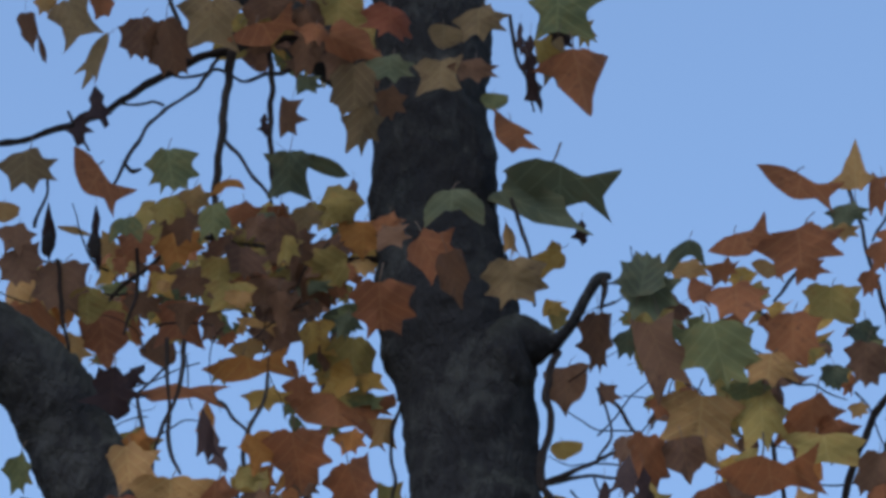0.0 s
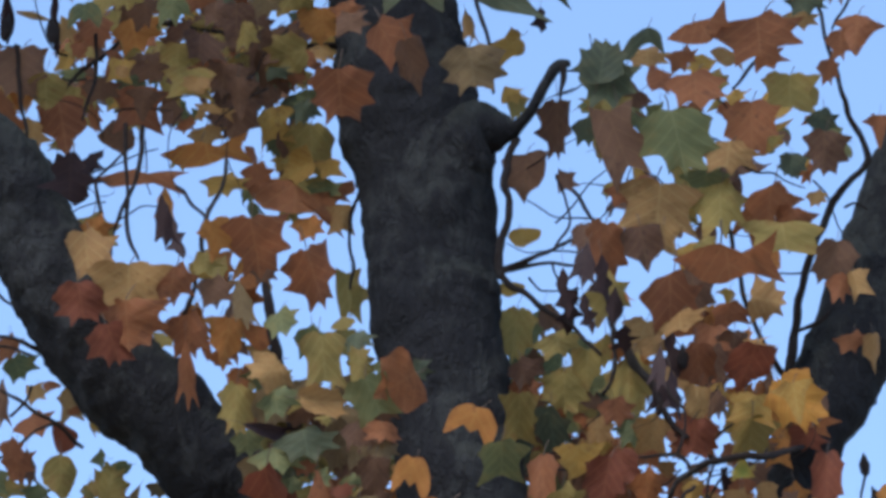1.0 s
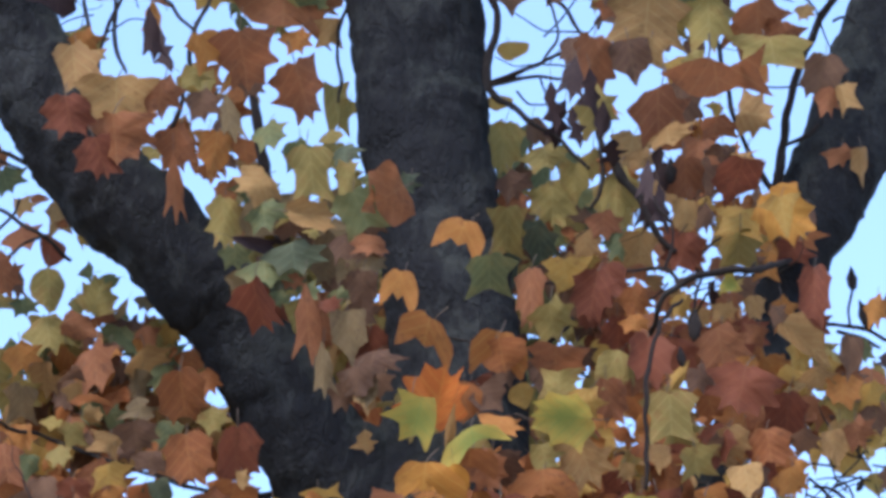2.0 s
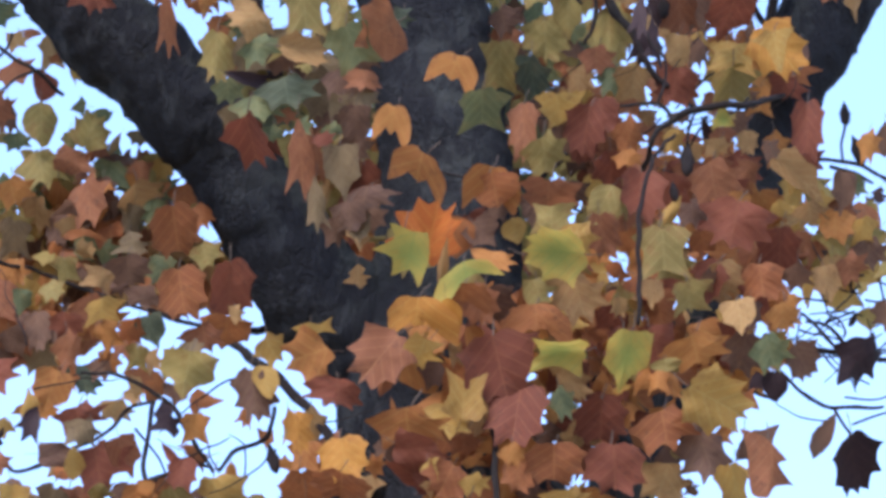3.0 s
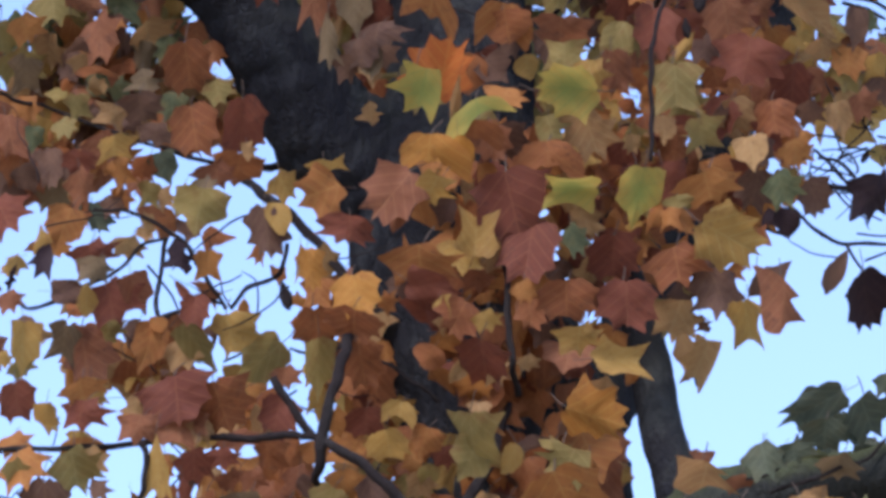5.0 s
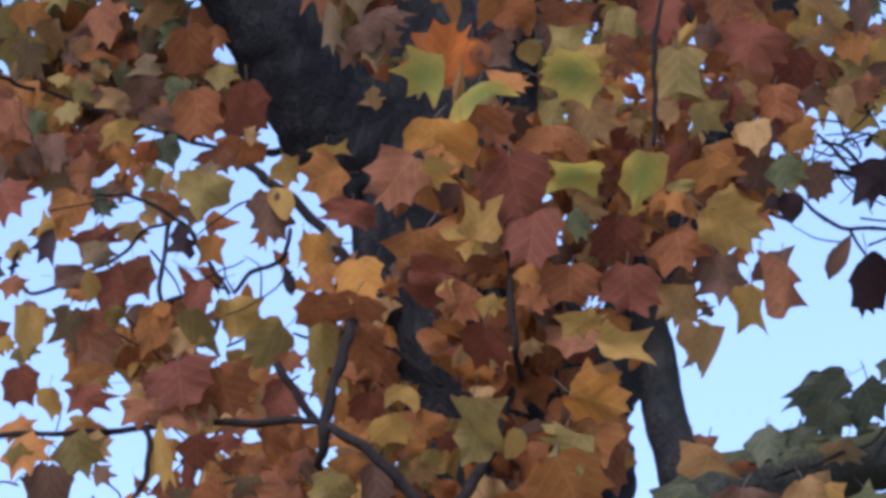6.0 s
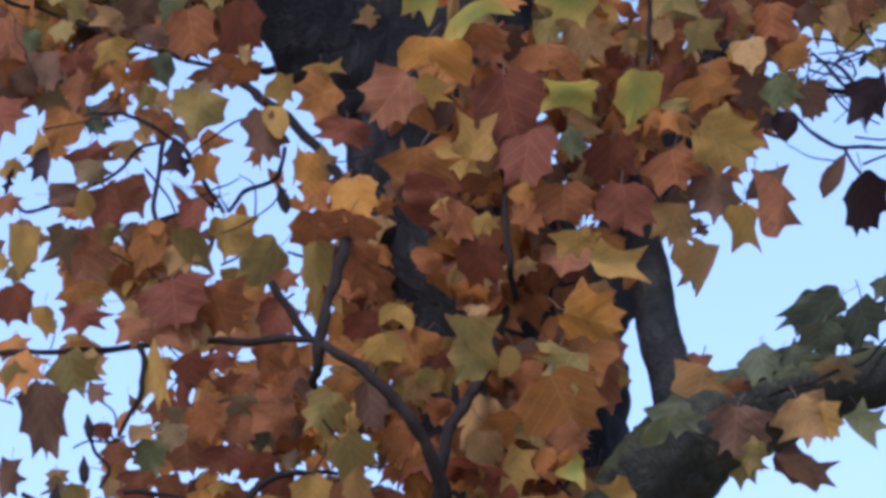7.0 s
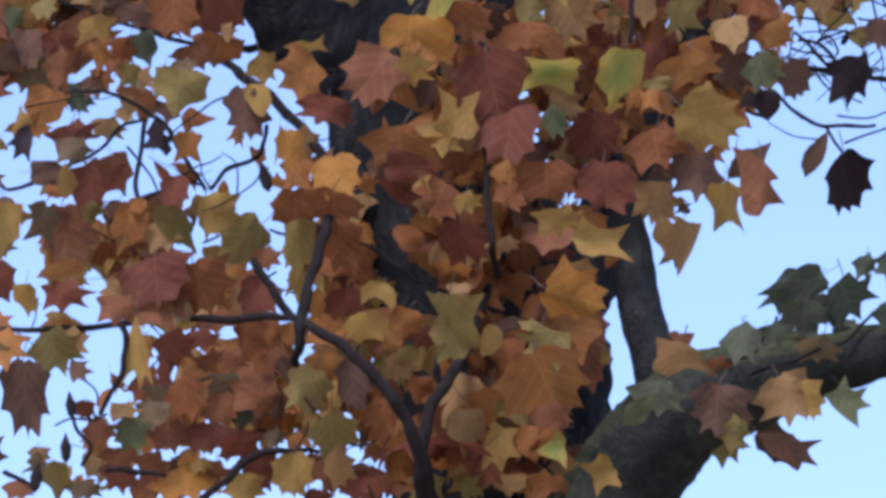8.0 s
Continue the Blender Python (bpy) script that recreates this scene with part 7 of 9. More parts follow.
leaf(limb_west, "orange", "lobed", 1, -0.603, 8.694, 6.076, 0.071, 0.067, 0, 14, -24)
leaf(limb_west, "brown", "lobed", 0, -0.307, 8.700, 5.997, 0.059, 0.043, 0, 2, -25)
leaf(limb_west, "orange", "shield", 1, -0.502, 8.706, 5.945, 0.074, 0.061, 0, 29, 29)
leaf(limb_west, "green", "lobed", 2, -0.332, 8.712, 5.678, 0.064, 0.053, 0, -5, 1)
leaf(trunk, "rust", "maple", 1, -0.222, 8.660, 5.972, 0.107, 0.127, 14, 34, 23)
leaf(trunk, "orange", "lobed", 0, -0.229, 8.666, 6.069, 0.078, 0.048, 0, -4, -34)
leaf(trunk, "olive", "half", 0, -0.160, 9.150, 6.180, 0.068, 0.109, 10, -7, 14)
leaf(trunk, "orange", "dome", 2, 0.052, 8.678, 5.699, 0.094, 0.066, -20, 3, -18)
leaf(trunk, "olive", "maple", 2, 0.130, 9.100, 6.076, 0.081, 0.110, -6, -3, -7)
leaf(trunk, "yellow", "oval", 0, 0.124, 9.100, 6.167, 0.052, 0.029, 0, 7, 18)
leaf(trunk, "brown", "lobed", 0, 0.145, 8.900, 5.904, 0.079, 0.059, 20, -0, 24)
leaf(trunk, "rust", "lobed", 0, 0.147, 8.920, 5.879, 0.066, 0.055, 0, -1, 2)
leaf(trunk, "olive", "lobed", 1, 0.205, 8.900, 5.960, 0.101, 0.061, 10, -16, 5)
leaf(trunk, "olive", "tulip", 1, 0.134, 8.880, 5.801, 0.074, 0.108, 0, 22, -0)
leaf(trunk, "deep", "lobed", 0, 0.194, 8.900, 5.788, 0.070, 0.094, 10, 18, -2)
leaf(trunk, "olive", "maple", 2, 0.214, 8.920, 5.874, 0.092, 0.081, 0, 5, 4)
leaf(trunk, "dark", "wither", 0, 0.224, 8.850, 5.999, 0.055, 0.094, -12, 12, 24)
leaf(trunk, "brown", "round", 2, 0.250, 8.850, 6.144, 0.050, 0.064, 0, -17, -14)
leaf(trunk, "yellow", "oval", 0, 0.148, 9.100, 6.273, 0.074, 0.036, 10, 0, 34)
leaf(trunk, "deep", "half", 1, -0.033, 8.750, 5.836, 0.044, 0.043, 0, 7, -13)
leaf(trunk, "olive", "shield", 0, 0.254, 8.900, 5.909, 0.055, 0.077, 0, -7, -10)
leaf(trunk, "green", "lobed", 0, -0.235, 8.970, 5.998, 0.070, 0.066, 0, 1, 18)
leaf(limb_east, "brown", "shield", 2, 0.350, 8.720, 6.055, 0.082, 0.085, 10, 4, 19)
leaf(limb_east, "rust", "round", 1, 0.283, 8.726, 6.058, 0.084, 0.114, 0, 25, -22)
leaf(limb_east, "olive", "lobed", 1, 0.286, 8.732, 5.965, 0.095, 0.099, 10, 2, 5)
leaf(limb_east, "fawn", "tulip", 0, 0.386, 8.738, 6.082, 0.064, 0.061, 0, 1, 12)
leaf(limb_east, "olive", "tulip", 1, 0.465, 8.744, 6.068, 0.050, 0.044, 30, -11, 7)
leaf(limb_east, "rust", "fish", 2, 0.498, 8.750, 6.035, 0.198, 0.105, 8, 34, 13)
leaf(limb_east, "rust", "lobed", 2, 0.399, 8.756, 5.968, 0.121, 0.117, 0, 16, 16)
leaf(limb_east, "fawn", "lobed", 2, 0.414, 8.762, 5.934, 0.111, 0.047, 10, -17, -26)
leaf(limb_east, "fawn", "maple", 1, 0.565, 8.768, 5.980, 0.089, 0.070, 80, 16, 4)
leaf(limb_east, "rust", "lobed", 0, 0.500, 8.774, 5.955, 0.102, 0.053, -10, 8, 34)
leaf(limb_east, "olive", "tulip", 2, 0.598, 8.780, 6.106, 0.180, 0.076, 6, -13, 23)
leaf(limb_east, "brown", "round", 0, 0.684, 8.786, 6.060, 0.087, 0.092, -10, -7, 17)
leaf(limb_east, "fawn", "tulip", 1, 0.727, 8.792, 6.021, 0.050, 0.059, 20, -15, -23)
leaf(limb_east, "rust", "lobed", 1, 0.696, 8.798, 6.022, 0.056, 0.066, 0, -9, 15)
leaf(limb_east, "dark", "wither", 2, 0.317, 8.804, 5.921, 0.065, 0.052, 0, 34, 22)
leaf(limb_east, "gold", "maple", 2, 0.617, 8.810, 5.804, 0.104, 0.117, 40, -3, -5)
leaf(limb_east, "red", "shield", 2, 0.529, 8.816, 5.870, 0.097, 0.104, -24, 31, 34)
leaf(limb_east, "fawn", "shield", 2, 0.441, 8.822, 5.799, 0.052, 0.079, 0, 21, -29)
leaf(limb_east, "yellow", "tulip", 2, 0.540, 8.860, 5.813, 0.105, 0.067, -10, -15, -18)
leaf(limb_east, "dark", "wither", 0, 0.401, 8.834, 5.910, 0.049, 0.096, 6, -14, 10)
leaf(limb_east, "dark", "hang", 2, 0.378, 8.840, 5.825, 0.044, 0.082, -10, 2, 10)
leaf(limb_east, "red", "round", 1, 0.439, 8.846, 5.752, 0.085, 0.078, 0, 6, -6)
leaf(limb_east, "fawn", "tulip", 0, 0.365, 8.852, 5.755, 0.070, 0.078, 0, 15, -16)
leaf(limb_east, "rust", "round", 2, 0.447, 8.858, 5.893, 0.072, 0.094, 0, 12, 21)
leaf(limb_east, "brown", "lobed", 2, 0.481, 8.864, 5.902, 0.070, 0.076, 10, 3, -20)
leaf(limb_east, "rust", "lobed", 2, 0.304, 8.870, 5.813, 0.072, 0.059, 0, -6, 3)
leaf(limb_east, "olive", "lobed", 1, 0.328, 8.876, 5.875, 0.093, 0.122, 0, -16, -12)
leaf(limb_east, "green", "lobed", 1, 0.331, 8.882, 5.782, 0.065, 0.066, 0, -7, -6)
leaf(limb_east, "olive", "tulip", 0, 0.540, 8.888, 5.769, 0.096, 0.093, 0, 31, 18)
leaf(limb_east, "red", "lobed", 0, 0.633, 8.894, 5.772, 0.084, 0.048, -20, -5, 16)
leaf(limb_east, "rust", "lobed", 1, 0.722, 8.900, 5.964, 0.072, 0.042, 0, 18, 11)
leaf(limb_east, "fawn", "shield", 1, 0.758, 8.906, 5.945, 0.040, 0.074, 0, 13, 34)
leaf(limb_east, "fawn", "lobed", 1, 0.374, 8.912, 5.961, 0.075, 0.048, 0, 2, 21)
leaf(limb_east, "orange", "half", 2, 0.356, 8.918, 5.929, 0.048, 0.044, 20, 7, 5)
leaf(limb_east, "brown", "maple", 1, 0.445, 8.924, 6.070, 0.085, 0.095, 0, 5, -16)
leaf(limb_east, "brown", "lobed", 1, 0.481, 8.930, 5.857, 0.056, 0.071, 0, -23, 14)
leaf(limb_east, "olive", "lobed", 0, 0.285, 8.936, 5.959, 0.068, 0.078, 0, 32, 15)
leaf(limb_east, "fawn", "half", 1, 0.556, 8.942, 5.974, 0.077, 0.049, 0, -26, -31)
leaf(limb_east, "rust", "round", 0, 0.476, 8.948, 5.988, 0.080, 0.074, 0, -27, 15)
leaf(limb_east, "fawn", "lobed", 2, 0.274, 8.954, 5.814, 0.066, 0.066, 0, -7, 8)
leaf(limb_east, "brown", "maple", 1, 0.517, 8.960, 5.982, 0.069, 0.068, 0, 12, 17)
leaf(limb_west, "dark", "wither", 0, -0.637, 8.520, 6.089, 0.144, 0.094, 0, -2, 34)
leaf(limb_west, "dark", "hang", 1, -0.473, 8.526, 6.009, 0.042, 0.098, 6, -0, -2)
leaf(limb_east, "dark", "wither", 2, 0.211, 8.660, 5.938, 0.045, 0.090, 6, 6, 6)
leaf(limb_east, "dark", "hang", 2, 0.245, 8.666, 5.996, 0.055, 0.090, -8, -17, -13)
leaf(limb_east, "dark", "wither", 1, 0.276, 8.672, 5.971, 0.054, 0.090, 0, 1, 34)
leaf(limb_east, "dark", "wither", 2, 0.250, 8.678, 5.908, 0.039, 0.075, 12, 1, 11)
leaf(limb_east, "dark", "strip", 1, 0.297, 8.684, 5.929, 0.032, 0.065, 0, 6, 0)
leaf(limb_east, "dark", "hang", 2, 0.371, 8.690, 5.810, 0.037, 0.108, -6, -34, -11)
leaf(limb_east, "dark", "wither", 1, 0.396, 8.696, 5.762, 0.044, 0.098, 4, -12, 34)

# ---- single leaves: round the fork of the trunk ----
leaf(limb_west, "olive", "oval", 1, -0.664, 8.900, 5.702, 0.067, 0.081, 0, 2, 23)
leaf(limb_west, "olive", "maple", 2, -0.578, 8.900, 5.691, 0.074, 0.073, 165, 17, -10)
leaf(limb_west, "rust", "shield", 1, -0.604, 8.920, 5.638, 0.049, 0.079, 70, 3, 1)
leaf(limb_west, "rust", "lobed", 2, -0.567, 8.950, 5.675, 0.044, 0.047, 0, -1, 13)
leaf(limb_west, "olive", "lobed", 1, -0.662, 8.930, 5.631, 0.103, 0.105, 10, -32, 6)
leaf(limb_west, "green", "lobed", 0, -0.542, 8.940, 5.623, 0.089, 0.067, -10, -27, 22)
leaf(limb_west, "rust", "lobed", 2, -0.576, 8.880, 5.545, 0.095, 0.112, 10, -23, -27)
leaf(limb_west, "brown", "maple", 0, -0.554, 8.900, 5.569, 0.053, 0.064, 0, -2, 2)
leaf(limb_west, "fawn", "lobed", 0, -0.493, 8.920, 5.573, 0.113, 0.062, 10, 23, 34)
leaf(limb_west, "drab", "tulip", 1, -0.507, 8.930, 5.531, 0.049, 0.064, -10, -1, 4)
leaf(limb_west, "green", "maple", 1, -0.468, 8.950, 5.555, 0.058, 0.071, 0, -27, 5)
leaf(limb_west, "green", "lobed", 1, -0.446, 8.970, 5.609, 0.059, 0.050, 20, -9, -34)
leaf(limb_west, "yellow", "lobed", 0, -0.452, 8.950, 5.641, 0.049, 0.049, 0, -3, -23)
leaf(limb_west, "russet", "round", 0, -0.421, 8.800, 5.455, 0.092, 0.103, 8, 6, -6)
leaf(limb_west, "russet", "lobed", 2, -0.414, 8.950, 5.587, 0.064, 0.057, 0, -13, 0)
leaf(limb_west, "russet", "lobed", 1, -0.383, 8.900, 5.528, 0.058, 0.064, 20, -22, 10)
leaf(limb_west, "drab", "lobed", 2, -0.499, 8.980, 5.713, 0.045, 0.041, 0, -28, 16)
leaf(limb_west, "fawn", "strip", 2, -0.540, 8.980, 5.702, 0.016, 0.048, -30, -13, 19)
leaf(limb_west, "orange", "lobed", 0, -0.707, 8.900, 5.573, 0.079, 0.061, 14, 2, 16)
leaf(limb_west, "fawn", "lobed", 2, -0.670, 8.950, 5.552, 0.080, 0.078, 0, 32, -34)
leaf(limb_west, "brown", "maple", 1, -0.635, 8.950, 5.524, 0.071, 0.064, 0, -9, -26)
leaf(limb_west, "drab", "tulip", 2, -0.704, 8.880, 5.476, 0.066, 0.084, 0, 34, -9)
leaf(limb_west, "fawn", "lobed", 2, -0.609, 8.900, 5.509, 0.059, 0.038, 0, 20, 16)
leaf(limb_west, "russet", "taco", 1, -0.582, 8.850, 5.468, 0.090, 0.028, -8, 11, -20)
leaf(limb_west, "brown", "hang", 2, -0.729, 9.000, 5.763, 0.040, 0.073, 0, 14, 15)
leaf(limb_west, "green", "lobed", 0, -0.712, 8.980, 5.706, 0.060, 0.039, 0, 7, -0)
leaf(limb_west, "drab", "wither", 1, -0.500, 8.850, 5.453, 0.080, 0.047, 10, -8, 5)
leaf(limb_west, "olive", "lobed", 0, -0.367, 8.780, 5.404, 0.065, 0.052, 20, -16, 8)
leaf(limb_west, "deep", "lobed", 0, -0.678, 9.050, 5.622, 0.065, 0.058, 0, 23, 7)
leaf(trunk, "orange", "dome", 2, -0.052, 8.620, 5.573, 0.067, 0.077, -12, -16, 17)
leaf(trunk, "orange", "dome", 2, -0.006, 8.626, 5.487, 0.126, 0.084, -10, 34, -34)
leaf(trunk, "orange", "dome", 0, 0.115, 8.632, 5.461, 0.101, 0.082, -6, 0, 5)
leaf(trunk, "green", "tulip", 0, 0.102, 8.638, 5.608, 0.091, 0.084, 0, 20, 11)
leaf(trunk, "yellow", "maple", 1, 0.232, 8.644, 5.613, 0.090, 0.077, 10, 34, -15)
leaf(trunk, "red", "maple", 0, 0.276, 8.650, 5.578, 0.081, 0.096, -10, -8, -7)
leaf(trunk, "olive", "lobed", 1, 0.207, 8.656, 5.535, 0.091, 0.086, 10, 15, -2)
leaf(trunk, "rust", "round", 1, 0.213, 8.662, 5.460, 0.109, 0.079, 0, 34, -10)
leaf(trunk, "fawn", "shield", 1, -0.107, 8.668, 5.391, 0.045, 0.068, 0, -25, 25)
leaf(trunk, "rust", "maple", 2, 0.170, 8.674, 5.583, 0.059, 0.120, 0, -14, -19)
leaf(trunk, "brown", "lobed", 2, 0.244, 8.680, 5.575, 0.071, 0.075, 0, 34, 29)
leaf(trunk, "brown", "lobed", 2, 0.198, 8.686, 5.425, 0.057, 0.062, 0, -3, 25)
leaf(trunk, "brown", "lobed", 1, 0.134, 8.900, 5.547, 0.066, 0.063, 0, 1, 15)
leaf(limb_east, "red", "round", 0, 0.653, 8.680, 5.591, 0.060, 0.118, 0, -21, -3)
leaf(limb_east, "fawn", "shield", 1, 0.640, 8.686, 5.507, 0.062, 0.119, 50, 12, -34)
leaf(limb_east, "lime", "foot", 2, 0.514, 8.692, 5.617, 0.056, 0.041, 60, 23, 3)
leaf(limb_east, "fawn", "lobed", 1, 0.500, 8.698, 5.569, 0.057, 0.043, -20, 16, 19)
leaf(limb_east, "yellow", "strip", 1, 0.422, 8.704, 5.454, 0.025, 0.073, -32, -25, 6)
leaf(limb_east, "red", "maple", 1, 0.529, 8.710, 5.430, 0.140, 0.097, -10, -11, -9)
leaf(limb_east, "rust", "lobed", 2, 0.496, 8.716, 5.508, 0.112, 0.088, 10, 6, 1)
leaf(limb_east, "red", "round", 2, 0.410, 8.722, 5.495, 0.095, 0.071, 0, 16, 2)
leaf(limb_east, "orange", "lobed", 1, 0.349, 8.728, 5.561, 0.065, 0.045, 0, -22, 7)
leaf(limb_east, "russet", "lobed", 1, 0.352, 8.734, 5.606, 0.070, 0.080, 10, 5, 10)
leaf(limb_east, "yellow", "lobed", 1, 0.428, 8.740, 5.601, 0.045, 0.053, 0, 7, -12)
leaf(limb_east, "red", "maple", 2, 0.321, 8.746, 5.546, 0.073, 0.076, 0, 25, 20)
leaf(limb_east, "red", "round", 2, 0.309, 8.752, 5.651, 0.064, 0.073, 10, -4, -9)
leaf(limb_east, "red", "lobed", 0, 0.656, 8.758, 5.567, 0.067, 0.069, 10, 5, 32)
leaf(limb_east, "brown", "shield", 2, 0.716, 8.764, 5.511, 0.048, 0.085, -10, -12, 24)
leaf(limb_east, "orange", "lobed", 1, 0.764, 8.770, 5.604, 0.047, 0.067, 0, -3, -8)
leaf(limb_east, "fawn", "lobed", 0, 0.662, 8.776, 5.480, 0.070, 0.053, 10, 24, -8)
leaf(limb_east, "orange", "round", 0, 0.704, 8.782, 5.460, 0.071, 0.068, 0, -31, 13)
leaf(limb_east, "yellow", "tulip", 0, 0.751, 8.788, 5.450, 0.050, 0.062, 0, 25, 14)
leaf(limb_east, "red", "maple", 0, 0.608, 8.794, 5.414, 0.086, 0.099, 0, 14, -13)
leaf(limb_east, "russet", "half", 0, 0.491, 8.800, 5.435, 0.069, 0.063, 20, 1, -5)
leaf(limb_east, "olive", "lobed", 2, 0.711, 8.806, 5.434, 0.086, 0.060, 0, -13, 31)
leaf(limb_east, "brown", "lobed", 2, 0.763, 8.812, 5.420, 0.075, 0.063, 0, 6, 13)
leaf(limb_east, "fawn", "shield", 2, 0.697, 8.818, 5.383, 0.043, 0.073, 0, 20, 13)
leaf(limb_east, "olive", "lobed", 1, 0.337, 8.824, 5.524, 0.085, 0.074, 10, 10, 11)
leaf(limb_east, "rust", "lobed", 1, 0.377, 8.830, 5.601, 0.063, 0.069, 0, -24, 6)
leaf(limb_east, "brown", "lobed", 1, 0.463, 8.836, 5.508, 0.074, 0.065, 0, -15, 9)
leaf(limb_east, "rust", "half", 2, 0.568, 8.842, 5.426, 0.063, 0.063, 0, 1, 1)
leaf(limb_east, "rust", "lobed", 2, 0.455, 8.848, 5.588, 0.053, 0.055, 0, 18, -2)
leaf(limb_east, "rust", "round", 2, 0.366, 8.854, 5.484, 0.084, 0.074, 0, 5, 29)
leaf(limb_east, "dark", "wither", 2, 0.786, 8.860, 5.551, 0.051, 0.032, 0, -1, -34)
leaf(limb_east, "brown", "strip", 0, 0.800, 8.866, 5.661, 0.043, 0.064, 0, -7, 11)
leaf(limb_west, "red", "lobed", 0, -0.287, 8.600, 5.533, 0.104, 0.121, 14, 28, -34)
leaf(limb_west, "rust", "hang", 2, -0.204, 8.605, 5.502, 0.062, 0.144, 4, 2, -5)
leaf(limb_west, "fawn", "round", 1, -0.295, 8.610, 5.761, 0.091, 0.066, -40, -11, -1)
leaf(limb_west, "olive", "tulip", 2, -0.203, 8.615, 5.785, 0.087, 0.112, 6, -2, -1)
leaf(limb_west, "fawn", "round", 0, -0.199, 8.620, 5.713, 0.058, 0.098, 82, 15, 15)
leaf(limb_west, "green", "lobed", 1, -0.279, 8.625, 5.715, 0.092, 0.063, 10, -11, -19)
leaf(limb_west, "dark", "hang", 0, -0.290, 8.630, 5.663, 0.036, 0.120, 74, 34, 13)
leaf(limb_west, "deep", "lobed", 2, -0.228, 8.635, 5.640, 0.122, 0.065, 10, -7, 12)
leaf(limb_west, "green", "lobed", 1, -0.278, 8.640, 5.614, 0.108, 0.069, 4, -29, 4)
leaf(limb_west, "green", "lobed", 0, -0.255, 8.645, 5.568, 0.046, 0.035, 0, 2, 9)
leaf(limb_west, "brown", "lobed", 0, -0.234, 8.650, 5.702, 0.092, 0.039, 10, 14, 28)
leaf(limb_west, "rust", "lobed", 2, -0.233, 8.655, 5.605, 0.046, 0.031, 0, 1, -2)
leaf(limb_west, "green", "half", 1, -0.200, 8.660, 5.590, 0.044, 0.043, 20, -16, -8)
leaf(limb_west, "drab", "lobed", 2, -0.311, 8.665, 5.726, 0.069, 0.062, 0, 0, 25)
leaf(limb_west, "drab", "lobed", 0, -0.235, 8.670, 5.760, 0.063, 0.044, 0, -17, 9)
leaf(limb_west, "drab", "lobed", 0, -0.170, 8.675, 5.678, 0.068, 0.066, 20, 18, -24)
leaf(limb_west, "deep", "lobed", 0, -0.254, 8.750, 5.644, 0.073, 0.042, 0, 5, 5)
leaf(limb_west, "drab", "lobed", 2, -0.322, 8.750, 5.648, 0.063, 0.052, 0, 4, -6)
leaf(limb_west, "drab", "lobed", 0, -0.295, 8.750, 5.750, 0.074, 0.053, 0, -10, 1)
leaf(trunk, "rust", "shield", 2, -0.080, 8.580, 5.726, 0.115, 0.094, -60, -15, 21)
leaf(trunk, "green", "lobed", 1, -0.087, 8.585, 5.760, 0.074, 0.046, 0, -4, 13)
leaf(trunk, "drab", "shield", 0, -0.135, 8.590, 5.471, 0.063, 0.099, 6, -8, 4)
leaf(trunk, "green", "tulip", 0, -0.116, 8.595, 5.706, 0.091, 0.089, 24, -4, -17)
leaf(trunk, "olive", "half", 1, -0.134, 8.600, 5.768, 0.048, 0.081, 6, -5, -2)
leaf(trunk, "deep", "lobed", 1, -0.144, 8.605, 5.820, 0.066, 0.050, 0, -24, -19)
leaf(trunk, "drab", "hang", 1, -0.176, 8.610, 5.421, 0.043, 0.100, 4, -3, -4)
leaf(trunk, "rust", "hang", 2, -0.174, 8.615, 5.498, 0.046, 0.073, 10, 23, 8)
leaf(trunk, "rust", "round", 1, -0.099, 8.620, 5.656, 0.077, 0.047, 14, -17, 34)
leaf(trunk, "brown", "lobed", 2, -0.144, 8.625, 5.650, 0.058, 0.066, 0, -12, 3)
leaf(trunk, "drab", "lobed", 1, -0.097, 8.630, 5.625, 0.068, 0.043, 10, -3, 24)
leaf(trunk, "drab", "half", 0, -0.137, 8.635, 5.615, 0.046, 0.048, 0, 1, 9)
leaf(trunk, "brown", "shield", 2, -0.115, 8.640, 5.575, 0.056, 0.083, 0, 15, -7)
leaf(trunk, "green", "lobed", 1, -0.154, 8.645, 5.573, 0.049, 0.035, 10, 3, -14)
leaf(trunk, "red", "lobed", 2, -0.169, 8.650, 5.558, 0.057, 0.036, 0, -15, -34)
leaf(trunk, "brown", "lobed", 1, -0.094, 8.655, 5.454, 0.114, 0.061, -8, -19, -32)
leaf(trunk, "brown", "maple", 2, -0.124, 8.660, 5.421, 0.080, 0.063, 0, -14, -25)
leaf(trunk, "drab", "shield", 2, -0.109, 8.665, 5.400, 0.045, 0.071, 0, -30, -7)
leaf(trunk, "brown", "lobed", 1, -0.145, 8.670, 5.402, 0.062, 0.062, 0, 9, 0)
leaf(trunk, "drab", "lobed", 0, -0.177, 8.740, 5.665, 0.063, 0.053, 0, 7, 2)
leaf(trunk, "brown", "lobed", 0, -0.118, 8.740, 5.580, 0.069, 0.063, 0, -9, -15)
leaf(trunk, "drab", "lobed", 0, -0.168, 8.740, 5.740, 0.084, 0.055, 0, -18, 30)
leaf(trunk, "brown", "lobed", 2, -0.138, 8.760, 5.643, 0.091, 0.065, 0, 14, -22)
leaf(trunk, "drab", "lobed", 0, -0.159, 8.740, 5.794, 0.053, 0.068, 0, 21, -7)
leaf(trunk, "brown", "lobed", 2, -0.100, 8.700, 5.732, 0.063, 0.059, 0, 28, 7)
leaf(trunk, "brown", "lobed", 2, -0.088, 8.700, 5.436, 0.062, 0.063, 0, -12, -2)
